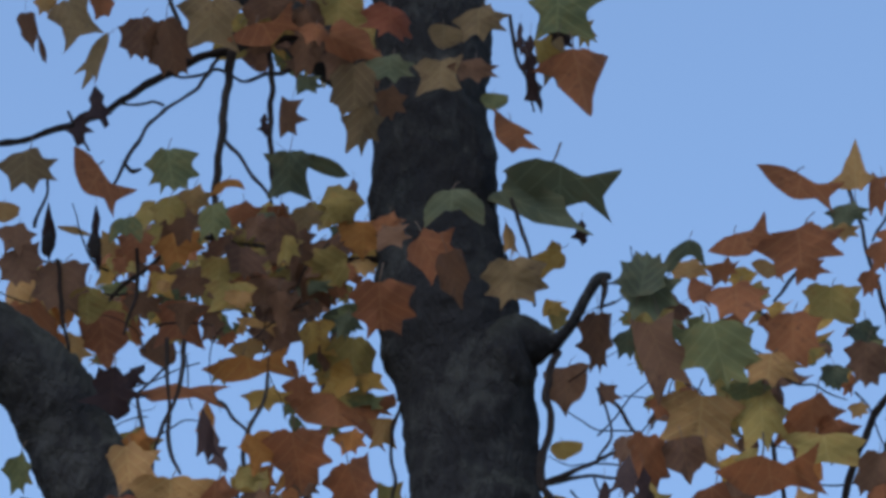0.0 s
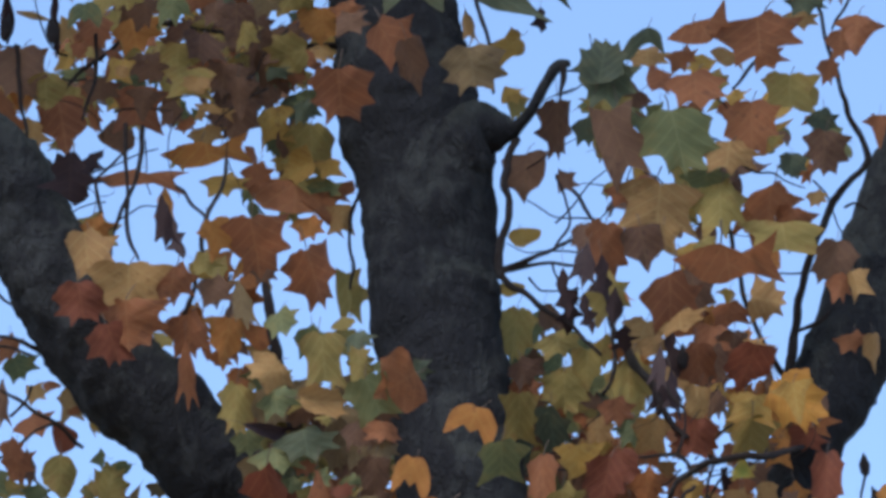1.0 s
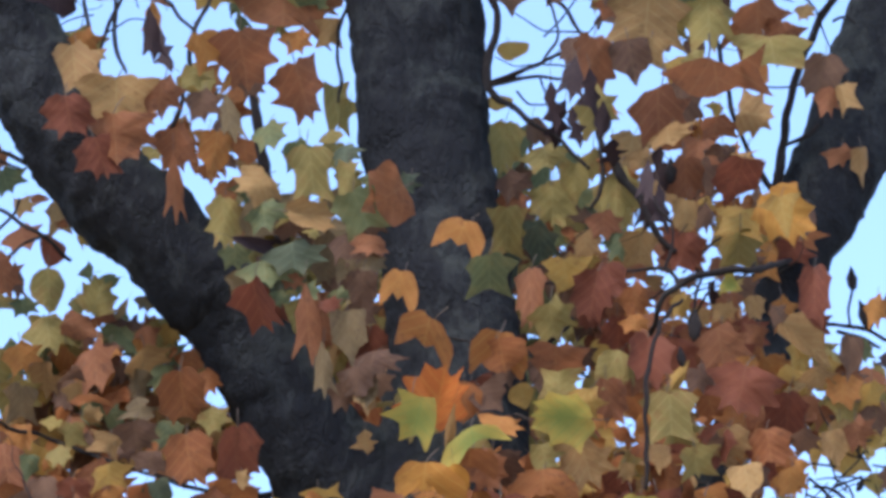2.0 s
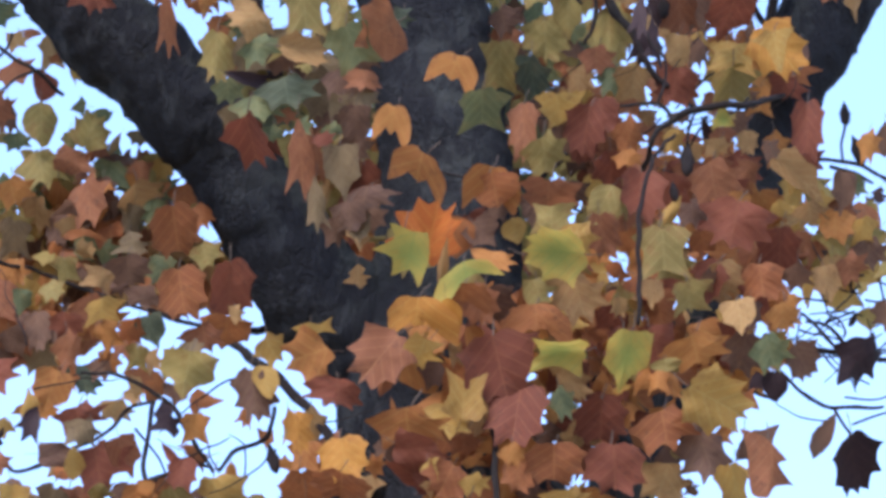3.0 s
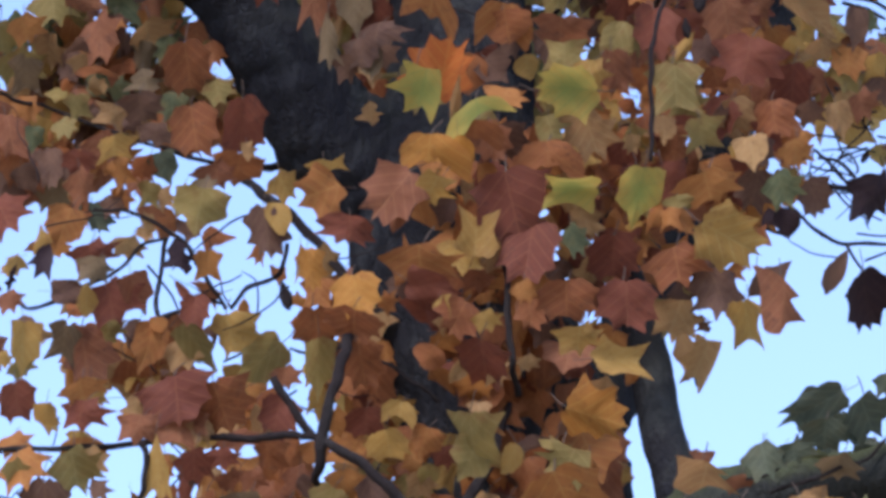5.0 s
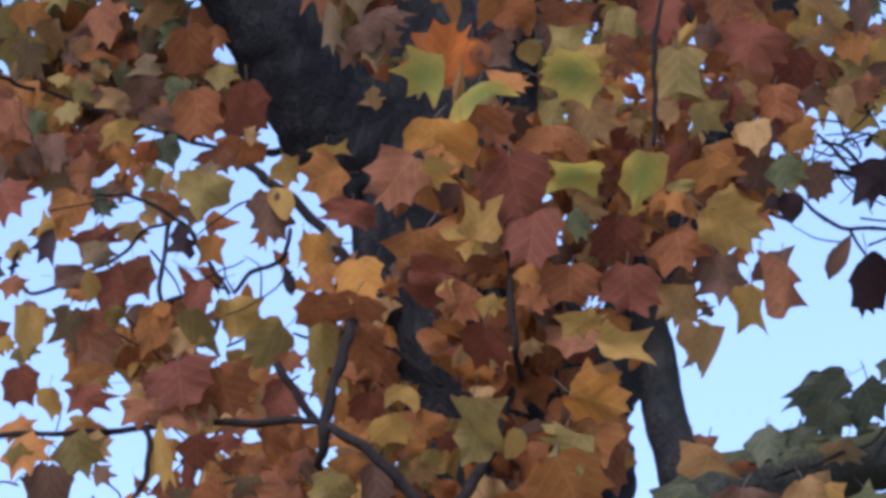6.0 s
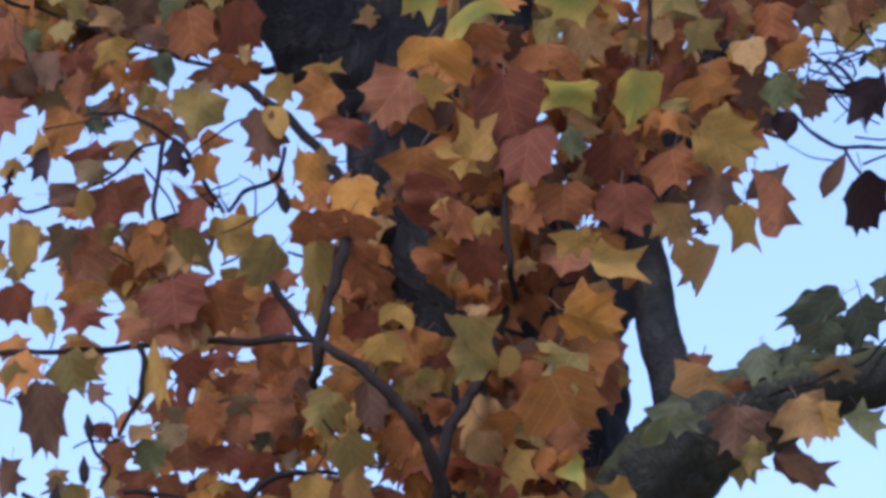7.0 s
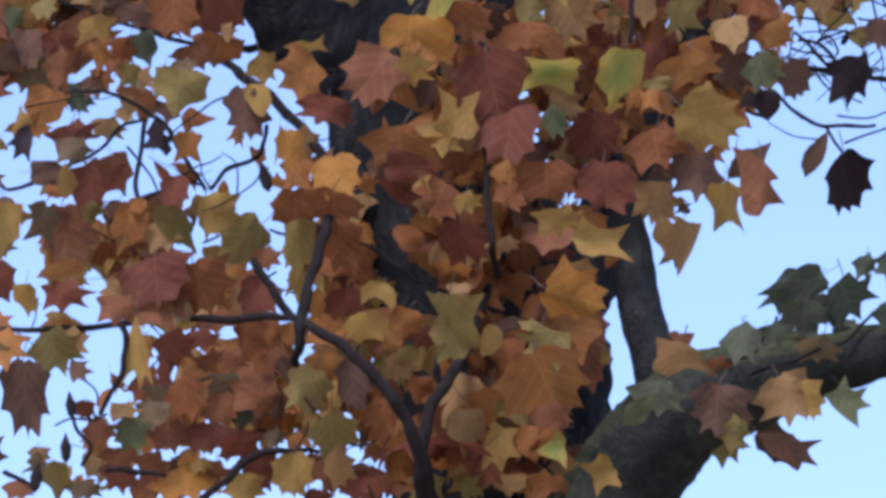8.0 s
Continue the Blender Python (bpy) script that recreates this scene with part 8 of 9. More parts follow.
leaf(limb_west, "rust", "lobed", 0, -0.366, 8.740, 5.233, 0.104, 0.053, 6, -0, -34)
leaf(limb_west, "drab", "lobed", 0, -0.388, 8.746, 5.208, 0.052, 0.061, 0, -33, -11)
leaf(limb_west, "fawn", "lobed", 0, -0.184, 8.752, 5.078, 0.067, 0.074, 10, 6, -12)
leaf(limb_west, "orange", "tulip", 2, -0.196, 8.758, 5.025, 0.066, 0.062, 0, -11, -16)
leaf(limb_west, "rust", "lobed", 1, -0.153, 8.764, 5.042, 0.071, 0.067, 0, 0, -18)
leaf(limb_west, "fawn", "hang", 2, -0.222, 8.770, 5.085, 0.036, 0.090, 10, -33, -25)
leaf(limb_west, "russet", "lobed", 2, -0.170, 8.776, 4.996, 0.061, 0.062, 0, -6, 4)
leaf(limb_west, "brown", "lobed", 2, -0.711, 8.900, 5.272, 0.114, 0.063, 0, 4, 34)
leaf(limb_west, "drab", "lobed", 2, -0.653, 8.900, 5.262, 0.073, 0.066, 0, 17, -4)

# ---- single leaves: the middle of the crown and its west spray ----
leaf(limb_west, "yellow", "tulip", 0, -0.536, 8.700, 5.265, 0.075, 0.053, 0, 22, 26)
leaf(limb_west, "fawn", "half", 1, -0.309, 8.706, 5.265, 0.032, 0.036, 20, -1, 21)
leaf(limb_west, "russet", "round", 0, -0.404, 8.712, 5.303, 0.091, 0.099, 10, -16, 3)
leaf(limb_west, "olive", "shield", 1, -0.393, 8.718, 5.159, 0.097, 0.085, -10, 3, 2)
leaf(limb_west, "yellow", "oval", 0, -0.261, 8.724, 5.148, 0.044, 0.064, 20, -26, 13)
leaf(limb_west, "yellow", "lobed", 0, -0.252, 8.730, 5.210, 0.067, 0.059, 30, -4, -13)
leaf(limb_west, "brown", "maple", 1, -0.280, 8.736, 5.129, 0.083, 0.099, 10, -7, -5)
leaf(limb_west, "orange", "shield", 2, -0.624, 8.742, 5.135, 0.071, 0.081, -20, 4, 1)
leaf(limb_west, "russet", "shield", 2, -0.334, 8.748, 5.246, 0.091, 0.067, -12, 34, 2)
leaf(limb_west, "red", "round", 0, -0.325, 8.754, 5.323, 0.084, 0.118, 0, 4, 18)
leaf(limb_west, "red", "lobed", 1, -0.721, 8.760, 5.169, 0.099, 0.092, 30, -28, -5)
leaf(limb_west, "olive", "strip", 2, -0.426, 8.766, 5.200, 0.030, 0.064, -10, -15, -5)
leaf(limb_west, "rust", "lobed", 1, -0.596, 8.772, 5.225, 0.065, 0.076, 10, 4, 20)
leaf(limb_west, "red", "round", 2, -0.602, 8.778, 5.273, 0.066, 0.046, 0, 16, -8)
leaf(limb_west, "deep", "shield", 2, -0.456, 8.784, 5.263, 0.050, 0.062, 20, 7, -4)
leaf(limb_west, "russet", "lobed", 0, -0.493, 8.790, 5.266, 0.054, 0.069, -20, 34, -2)
leaf(limb_west, "orange", "tulip", 2, -0.531, 8.796, 5.258, 0.060, 0.058, 30, -2, -34)
leaf(limb_west, "olive", "lobed", 2, -0.629, 8.802, 5.345, 0.050, 0.053, 15, -34, -0)
leaf(limb_west, "green", "shield", 1, -0.682, 8.808, 5.327, 0.039, 0.049, 0, 12, -23)
leaf(limb_west, "fawn", "tulip", 1, -0.550, 8.814, 5.371, 0.075, 0.045, -15, -10, 34)
leaf(limb_west, "olive", "tulip", 2, -0.608, 8.820, 5.391, 0.053, 0.051, 15, 11, -18)
leaf(limb_west, "brown", "lobed", 2, -0.475, 8.826, 5.343, 0.084, 0.047, -10, 12, -16)
leaf(limb_west, "brown", "maple", 0, -0.502, 8.832, 5.396, 0.101, 0.057, 10, 5, -18)
leaf(limb_west, "rust", "round", 2, -0.723, 8.838, 5.346, 0.084, 0.099, 10, -24, 28)
leaf(limb_west, "orange", "lobed", 2, -0.701, 8.844, 5.396, 0.061, 0.060, -20, -1, -8)
leaf(limb_west, "brown", "maple", 2, -0.656, 8.850, 5.291, 0.054, 0.092, 0, -29, -2)
leaf(limb_west, "brown", "shield", 2, -0.692, 8.856, 5.272, 0.052, 0.057, 30, 9, -15)
leaf(limb_west, "russet", "round", 2, -0.718, 8.862, 5.293, 0.060, 0.061, 10, 5, 1)
leaf(limb_west, "olive", "tulip", 2, -0.487, 8.868, 5.250, 0.047, 0.050, 0, 14, -20)
leaf(limb_west, "fawn", "half", 2, -0.456, 8.874, 5.247, 0.034, 0.051, 15, -8, 7)
leaf(limb_west, "orange", "lobed", 0, -0.535, 8.880, 5.249, 0.050, 0.042, -30, 0, 3)
leaf(limb_west, "russet", "lobed", 0, -0.603, 8.886, 5.225, 0.041, 0.072, 20, -33, -9)
leaf(limb_west, "rust", "lobed", 2, -0.483, 8.892, 5.227, 0.057, 0.035, 0, -13, 9)
# Dark green here paints the shade on a dull green-grey leaf.
leaf(limb_west, "deep", "maple", 2, -0.578, 8.898, 5.221, 0.071, 0.067, 10, -23, 31)
leaf(limb_west, "fawn", "lobed", 0, -0.491, 8.904, 5.198, 0.043, 0.044, 30, -34, -13)
leaf(limb_west, "brown", "shield", 2, -0.422, 8.910, 5.199, 0.048, 0.044, 0, -25, 24)
leaf(limb_west, "green", "maple", 2, -0.453, 8.916, 5.432, 0.061, 0.062, 0, -9, -1)
leaf(limb_west, "rust", "round", 1, -0.684, 8.922, 5.282, 0.073, 0.052, 40, 11, 34)
leaf(trunk, "lime", "half", 0, -0.035, 8.500, 5.288, -0.097, 0.098, -14, 15, -17)
leaf(trunk, "fawn", "strip", 1, 0.034, 8.506, 5.273, 0.019, 0.085, -8, 16, -7)
leaf(trunk, "lime", "taco", 2, 0.071, 8.512, 5.245, 0.128, 0.058, 14, -1, 1)
leaf(trunk, "amber", "maple", 1, 0.011, 8.518, 5.335, 0.128, 0.124, 170, -17, -17)
leaf(trunk, "orange", "lobed", 2, 0.114, 8.524, 5.283, 0.086, 0.049, -28, -25, -19)
leaf(trunk, "lime", "maple", 0, 0.217, 8.530, 5.299, 0.108, 0.110, -92, 10, 21)
leaf(trunk, "gold", "dome", 1, -0.007, 8.536, 5.182, 0.146, 0.080, 0, 9, -31)
leaf(trunk, "gold", "oval", 0, 0.043, 8.542, 5.185, 0.045, 0.086, 6, 34, 9)
leaf(trunk, "russet", "dome", 0, 0.069, 8.548, 5.226, 0.091, 0.054, 0, 3, 2)
leaf(trunk, "yellow", "lobed", 1, 0.253, 8.554, 5.334, 0.075, 0.078, -20, 0, -15)
leaf(trunk, "olive", "tulip", 1, 0.215, 8.560, 5.378, 0.085, 0.058, 178, 18, 16)
leaf(trunk, "olive", "half", 1, 0.198, 8.566, 5.248, 0.065, 0.056, 20, -3, 11)
leaf(trunk, "russet", "dome", 1, 0.186, 8.572, 5.186, 0.122, 0.077, 0, -10, -2)
leaf(trunk, "olive", "tulip", 2, 0.398, 8.578, 5.320, 0.104, 0.099, 4, -8, -12)
leaf(trunk, "russet", "oval", 0, 0.059, 8.584, 5.351, 0.056, 0.073, 0, -8, 18)
leaf(trunk, "brown", "shield", 0, 0.102, 8.590, 5.360, 0.063, 0.057, 45, -6, 15)
leaf(trunk, "fawn", "lobed", 2, 0.263, 8.596, 5.242, 0.100, 0.088, 16, -1, 14)
leaf(trunk, "olive", "oval", 2, 0.299, 8.602, 5.417, 0.055, 0.082, -30, -12, -1)
leaf(trunk, "red", "round", 0, 0.367, 8.608, 5.440, 0.090, 0.107, 0, -34, 20)
leaf(trunk, "rust", "round", 2, 0.301, 8.614, 5.367, 0.063, 0.084, 10, 10, 1)
leaf(trunk, "brown", "maple", 2, 0.117, 8.620, 5.243, 0.088, 0.072, 20, 18, -5)
leaf(trunk, "russet", "oval", 0, 0.122, 8.626, 5.457, 0.095, 0.060, 10, -9, -20)
leaf(trunk, "yellow", "fish", 2, -0.178, 8.520, 5.157, 0.071, 0.032, 18, 24, -4)
leaf(trunk, "orange", "lobed", 2, -0.189, 8.526, 5.112, 0.104, 0.089, -70, -12, -1)
leaf(trunk, "yellow", "half", 1, 0.004, 8.532, 5.120, 0.074, 0.064, -25, 25, 5)
leaf(trunk, "rust", "maple", 2, -0.072, 8.538, 5.115, 0.112, 0.115, -38, -10, -16)
leaf(trunk, "lime", "tulip", 0, 0.223, 8.544, 5.125, 0.072, 0.099, -86, -13, 34)
leaf(trunk, "red", "round", 1, -0.140, 8.550, 5.058, 0.122, 0.057, 0, -12, 33)
leaf(trunk, "yellow", "tulip", 0, 0.067, 8.556, 5.056, 0.078, 0.087, 176, 12, -8)
leaf(trunk, "red", "maple", 0, 0.129, 8.562, 5.109, 0.146, 0.124, 14, -11, 7)
leaf(trunk, "red", "round", 2, 0.152, 8.568, 5.026, 0.109, 0.141, -10, -31, -13)
leaf(trunk, "orange", "lobed", 2, -0.022, 8.574, 5.005, 0.174, 0.077, 12, 18, -34)
leaf(trunk, "yellow", "lobed", 2, 0.043, 8.580, 5.022, 0.088, 0.081, -10, -31, 8)
leaf(trunk, "fawn", "half", 0, 0.060, 8.586, 5.141, 0.033, 0.045, 10, -3, -3)
leaf(trunk, "green", "lobed", 2, 0.232, 8.592, 5.055, 0.051, 0.064, 20, -7, 10)
leaf(trunk, "rust", "strip", 1, -0.061, 8.598, 5.108, 0.030, 0.071, -10, 18, -15)
leaf(trunk, "fawn", "wither", 1, -0.109, 8.604, 5.288, 0.051, 0.042, 0, 20, 16)
leaf(trunk, "rust", "maple", 2, 0.093, 8.610, 5.235, 0.078, 0.068, 10, -3, -0)
leaf(trunk, "brown", "shield", 0, 0.013, 8.616, 5.116, 0.055, 0.064, -20, 25, -28)
leaf(trunk, "lime", "shield", 2, 0.333, 8.550, 5.114, 0.089, 0.110, -14, 19, 30)
leaf(trunk, "orange", "lobed", 0, 0.452, 8.556, 5.137, 0.131, 0.066, 14, 3, -16)
leaf(trunk, "olive", "oval", 1, 0.401, 8.562, 5.113, 0.057, 0.023, 10, -1, 8)
leaf(trunk, "yellow", "maple", 2, 0.484, 8.568, 5.049, 0.117, 0.122, 62, 14, -7)
leaf(trunk, "fawn", "shield", 2, 0.523, 8.574, 5.203, 0.061, 0.073, 8, -28, -7)
leaf(trunk, "olive", "tulip", 0, 0.443, 8.580, 5.242, 0.080, 0.060, 10, 3, 29)
leaf(trunk, "green", "lobed", 2, 0.576, 8.586, 5.143, 0.079, 0.070, 14, 7, 8)
leaf(trunk, "orange", "lobed", 2, 0.598, 8.592, 5.210, 0.076, 0.057, 0, 7, 30)
leaf(trunk, "russet", "lobed", 1, 0.400, 8.598, 5.015, 0.130, 0.087, 10, -13, -1)
leaf(trunk, "red", "round", 2, 0.314, 8.604, 4.946, 0.111, 0.095, 0, -8, 13)
leaf(trunk, "olive", "tulip", 1, 0.416, 8.610, 5.303, 0.082, 0.043, 0, 5, -28)
leaf(trunk, "brown", "maple", 0, 0.630, 8.616, 5.143, 0.073, 0.070, 30, 14, 17)
leaf(trunk, "rust", "wing", 1, 0.573, 8.622, 4.963, 0.089, 0.117, 0, -7, 17)
leaf(trunk, "yellow", "tulip", 0, 0.513, 8.628, 4.921, 0.061, 0.095, 10, 20, -24)
leaf(trunk, "brown", "maple", 1, 0.468, 8.634, 4.978, 0.102, 0.099, 20, -13, 21)
leaf(trunk, "brown", "round", 2, 0.531, 8.640, 5.165, 0.070, 0.079, -10, 19, 11)
leaf(trunk, "red", "maple", 1, 0.389, 8.646, 5.176, 0.095, 0.086, 20, 12, 7)
leaf(trunk, "orange", "tulip", 1, 0.390, 8.652, 5.119, 0.045, 0.052, 0, -34, -16)
leaf(trunk, "red", "round", 0, 0.296, 8.658, 5.049, 0.096, 0.090, 0, 6, -5)
leaf(trunk, "fawn", "lobed", 2, 0.397, 8.664, 4.943, 0.097, 0.080, -20, 1, -3)
leaf(trunk, "fawn", "half", 0, 0.428, 8.670, 4.874, -0.064, 0.106, -24, 17, 2)
leaf(trunk, "olive", "oval", 2, 0.421, 8.676, 5.002, 0.027, 0.020, 0, 11, 29)
leaf(trunk, "dark", "oval", 0, 0.587, 8.682, 5.124, 0.045, 0.053, 10, -7, 4)
leaf(trunk, "brown", "wither", 0, 0.443, 8.688, 4.945, 0.039, 0.033, 20, -4, -10)
leaf(trunk, "fawn", "shield", 2, 0.383, 8.694, 5.296, 0.048, 0.067, 0, -34, 18)
leaf(trunk, "olive", "half", 1, 0.336, 8.700, 5.278, 0.044, 0.063, -20, 12, -8)
leaf(trunk, "fawn", "lobed", 0, 0.337, 8.706, 5.246, 0.051, 0.041, 20, -4, -15)
leaf(trunk, "fawn", "round", 0, 0.508, 8.712, 5.331, 0.070, 0.065, 10, -3, -4)
leaf(trunk, "red", "maple", 2, 0.481, 8.718, 5.327, 0.072, 0.080, -20, 9, -34)
leaf(trunk, "russet", "round", 1, 0.573, 8.724, 5.330, 0.085, 0.076, 10, -15, -11)
leaf(trunk, "brown", "maple", 1, 0.550, 8.730, 5.274, 0.050, 0.060, 0, -5, 4)
leaf(trunk, "brown", "lobed", 0, 0.633, 8.736, 5.345, 0.060, 0.067, 10, 34, -9)
leaf(trunk, "fawn", "shield", 2, 0.683, 8.742, 5.332, 0.058, 0.070, 10, -0, 32)
leaf(trunk, "rust", "lobed", 1, 0.724, 8.748, 5.367, 0.072, 0.061, 20, 13, -15)
leaf(trunk, "dark", "lobed", 1, 0.756, 9.000, 5.303, 0.101, 0.112, -20, -1, 22)
leaf(trunk, "olive", "oval", 1, 0.774, 9.000, 5.380, 0.043, 0.041, 0, 5, 16)
leaf(trunk, "dark", "maple", 0, 0.743, 9.000, 5.108, 0.097, 0.126, 10, 24, 16)
leaf(trunk, "brown", "strip", 0, 0.690, 9.000, 5.163, 0.037, 0.092, -28, -14, -21)
leaf(limb_west, "drab", "lobed", 1, -0.564, 8.660, 5.031, 0.069, 0.062, -20, -11, 10)
leaf(limb_west, "yellow", "strip", 2, -0.575, 8.666, 4.979, 0.040, 0.060, 0, 12, 29)
leaf(limb_west, "red", "lobed", 1, -0.568, 8.672, 5.062, 0.101, 0.056, 10, 11, -9)
leaf(limb_west, "brown", "shield", 2, -0.598, 8.678, 4.998, 0.044, 0.078, 88, 19, 15)
leaf(limb_west, "rust", "shield", 0, -0.492, 8.684, 4.996, 0.055, 0.079, 20, 10, 7)
leaf(limb_west, "red", "lobed", 0, -0.533, 8.690, 4.985, 0.120, 0.085, 12, -11, 8)
leaf(limb_west, "orange", "tulip", 0, -0.376, 8.696, 5.052, 0.051, 0.055, 0, -0, -4)
leaf(limb_west, "dark", "wither", 1, -0.427, 8.702, 5.070, 0.071, 0.065, 10, -8, 31)
leaf(limb_west, "dark", "hang", 0, -0.651, 8.708, 5.064, 0.049, 0.073, -24, -33, 7)
leaf(limb_west, "red", "round", 0, -0.398, 8.714, 4.978, 0.055, 0.066, 0, -30, -0)
leaf(limb_west, "red", "strip", 0, -0.419, 8.720, 5.015, 0.018, 0.058, 40, -25, -2)
leaf(limb_west, "yellow", "round", 1, -0.334, 8.726, 4.942, 0.104, 0.083, 20, 8, -34)
leaf(limb_west, "olive", "shield", 2, -0.296, 8.732, 4.891, 0.081, 0.118, -52, -9, 27)
leaf(limb_west, "yellow", "shield", 0, -0.683, 8.738, 4.917, 0.061, 0.103, 0, -10, 34)
leaf(limb_west, "brown", "oval", 1, -0.682, 8.744, 4.965, 0.036, 0.037, 0, -26, -8)
leaf(limb_west, "yellow", "lobed", 2, -0.717, 8.750, 4.905, 0.042, 0.034, 0, 10, -23)
leaf(limb_west, "drab", "tulip", 2, -0.619, 8.756, 4.938, 0.064, 0.079, -10, 27, -19)
leaf(limb_west, "olive", "lobed", 1, -0.542, 8.762, 4.962, 0.067, 0.048, 10, 11, -1)
leaf(limb_west, "orange", "shield", 2, -0.480, 8.768, 4.930, 0.061, 0.095, -20, -9, 4)
leaf(limb_west, "olive", "shield", 0, -0.393, 8.774, 4.935, 0.052, 0.105, 34, 8, -10)
leaf(limb_west, "rust", "maple", 1, -0.580, 8.780, 4.927, 0.118, 0.113, 10, -8, -18)
leaf(limb_west, "fawn", "lobed", 2, -0.420, 8.786, 4.929, 0.083, 0.069, 10, -20, -7)
leaf(limb_west, "rust", "lobed", 1, -0.712, 8.792, 5.026, 0.058, 0.047, 10, -16, 5)
leaf(limb_west, "dark", "wither", 2, -0.712, 8.798, 5.069, 0.021, 0.050, -20, 9, 18)
leaf(limb_west, "orange", "lobed", 0, -0.645, 8.804, 5.127, 0.095, 0.057, 14, 34, -20)
leaf(limb_west, "fawn", "lobed", 0, -0.518, 8.810, 5.130, 0.070, 0.047, -14, 15, 6)
leaf(limb_west, "fawn", "hang", 1, -0.611, 8.816, 5.026, 0.040, 0.040, 0, -8, -5)
leaf(limb_west, "rust", "lobed", 2, -0.214, 8.822, 4.990, 0.044, 0.051, 10, -14, 11)
leaf(limb_west, "olive", "lobed", 0, -0.692, 8.828, 4.920, 0.060, 0.041, 20, 17, 11)
leaf(trunk, "gold", "round", 2, -0.128, 8.500, 4.923, 0.088, 0.085, 10, -20, -4)
leaf(trunk, "russet", "round", 2, -0.133, 8.506, 4.876, 0.113, 0.057, 0, 34, -20)
leaf(trunk, "gold", "maple", 1, -0.202, 8.512, 4.973, 0.053, 0.077, 10, -1, -13)
leaf(trunk, "yellow", "foot", 2, 0.017, 8.518, 4.906, 0.048, 0.046, 30, -16, -34)
leaf(trunk, "russet", "maple", 2, 0.037, 8.524, 4.893, 0.088, 0.074, -30, -19, 12)
leaf(trunk, "yellow", "lobed", 2, 0.085, 8.530, 4.889, 0.058, 0.041, 10, 12, -7)
leaf(trunk, "fawn", "foot", 2, 0.013, 8.536, 4.882, 0.046, 0.033, 0, 7, 34)
leaf(trunk, "red", "shield", 2, 0.000, 8.542, 4.953, 0.059, 0.101, 78, -10, -14)
leaf(trunk, "orange", "lobed", 1, -0.077, 8.548, 4.928, 0.051, 0.040, 40, 4, -34)
leaf(trunk, "orange", "lobed", 2, 0.148, 8.554, 4.950, 0.055, 0.044, 10, -4, 14)
leaf(trunk, "russet", "round", 2, 0.155, 8.560, 4.915, 0.059, 0.063, 0, -18, 20)
leaf(trunk, "russet", "round", 0, 0.216, 8.566, 4.939, 0.108, 0.075, 0, -7, 2)
leaf(trunk, "red", "maple", 2, 0.079, 8.572, 4.831, 0.104, 0.097, 10, 34, -28)
leaf(trunk, "russet", "oval", 1, -0.009, 8.578, 4.845, 0.060, 0.044, -26, -7, 7)
leaf(trunk, "fawn", "lobed", 0, 0.151, 8.584, 4.837, 0.048, 0.033, 0, 4, 23)
leaf(trunk, "fawn", "half", 2, 0.105, 8.590, 4.820, 0.040, 0.056, -10, -17, 1)
leaf(trunk, "fawn", "strip", 0, 0.043, 8.596, 4.836, 0.030, 0.069, -34, -12, 18)
leaf(trunk, "rust", "shield", 2, 0.216, 8.602, 4.852, 0.092, 0.067, -14, -34, -16)
leaf(trunk, "russet", "round", 2, -0.194, 8.608, 4.907, 0.089, 0.081, 10, 31, -4)
leaf(trunk, "olive", "shield", 0, -0.190, 8.614, 4.834, 0.054, 0.125, 0, 22, 17)
leaf(trunk, "russet", "maple", 2, -0.120, 8.620, 4.847, 0.083, 0.088, 10, 9, -2)
leaf(trunk, "rust", "lobed", 2, 0.069, 8.626, 4.999, 0.073, 0.050, 0, 14, -22)
leaf(trunk, "rust", "round", 0, 0.097, 8.632, 4.907, 0.061, 0.066, 0, 29, 17)
leaf(trunk, "brown", "lobed", 1, 0.180, 8.638, 4.909, 0.058, 0.050, 0, 16, -3)
leaf(trunk, "brown", "round", 1, -0.061, 8.644, 4.991, 0.042, 0.045, 0, -30, 24)
leaf(trunk, "yellow", "tulip", 0, 0.301, 8.480, 4.804, 0.069, 0.110, 86, 26, 28)
leaf(trunk, "yellow", "lobed", 1, 0.232, 8.486, 4.843, 0.097, 0.059, -10, 17, 17)
leaf(limb_west, "rust", "lobed", 1, -0.744, 8.950, 5.747, 0.068, 0.080, 10, 21, -14)
leaf(limb_west, "olive", "lobed", 0, -0.765, 8.956, 5.702, 0.090, 0.041, 0, 0, 30)
leaf(limb_west, "brown", "maple", 2, -0.781, 8.962, 5.626, 0.052, 0.070, 0, 20, -6)
leaf(limb_west, "olive", "lobed", 2, -0.754, 8.968, 5.582, 0.089, 0.072, 10, 24, 3)
leaf(limb_west, "olive", "lobed", 0, -0.722, 8.974, 5.528, 0.101, 0.086, 10, 1, 14)
leaf(limb_west, "brown", "lobed", 1, -0.774, 8.980, 5.548, 0.055, 0.052, 0, -5, 22)
leaf(limb_west, "orange", "tulip", 2, -0.768, 8.986, 5.459, 0.088, 0.083, 0, -11, 28)
leaf(limb_west, "russet", "maple", 0, -0.753, 8.992, 5.359, 0.117, 0.125, 10, -32, 12)
leaf(limb_west, "rust", "lobed", 0, -0.701, 8.998, 5.366, 0.062, 0.065, 0, -19, -6)
leaf(trunk, "brown", "lobed", 1, 0.207, 8.740, 5.059, 0.068, 0.055, 0, 3, -23)
leaf(trunk, "rust", "lobed", 0, 0.270, 8.744, 5.014, 0.064, 0.069, 0, 9, 32)
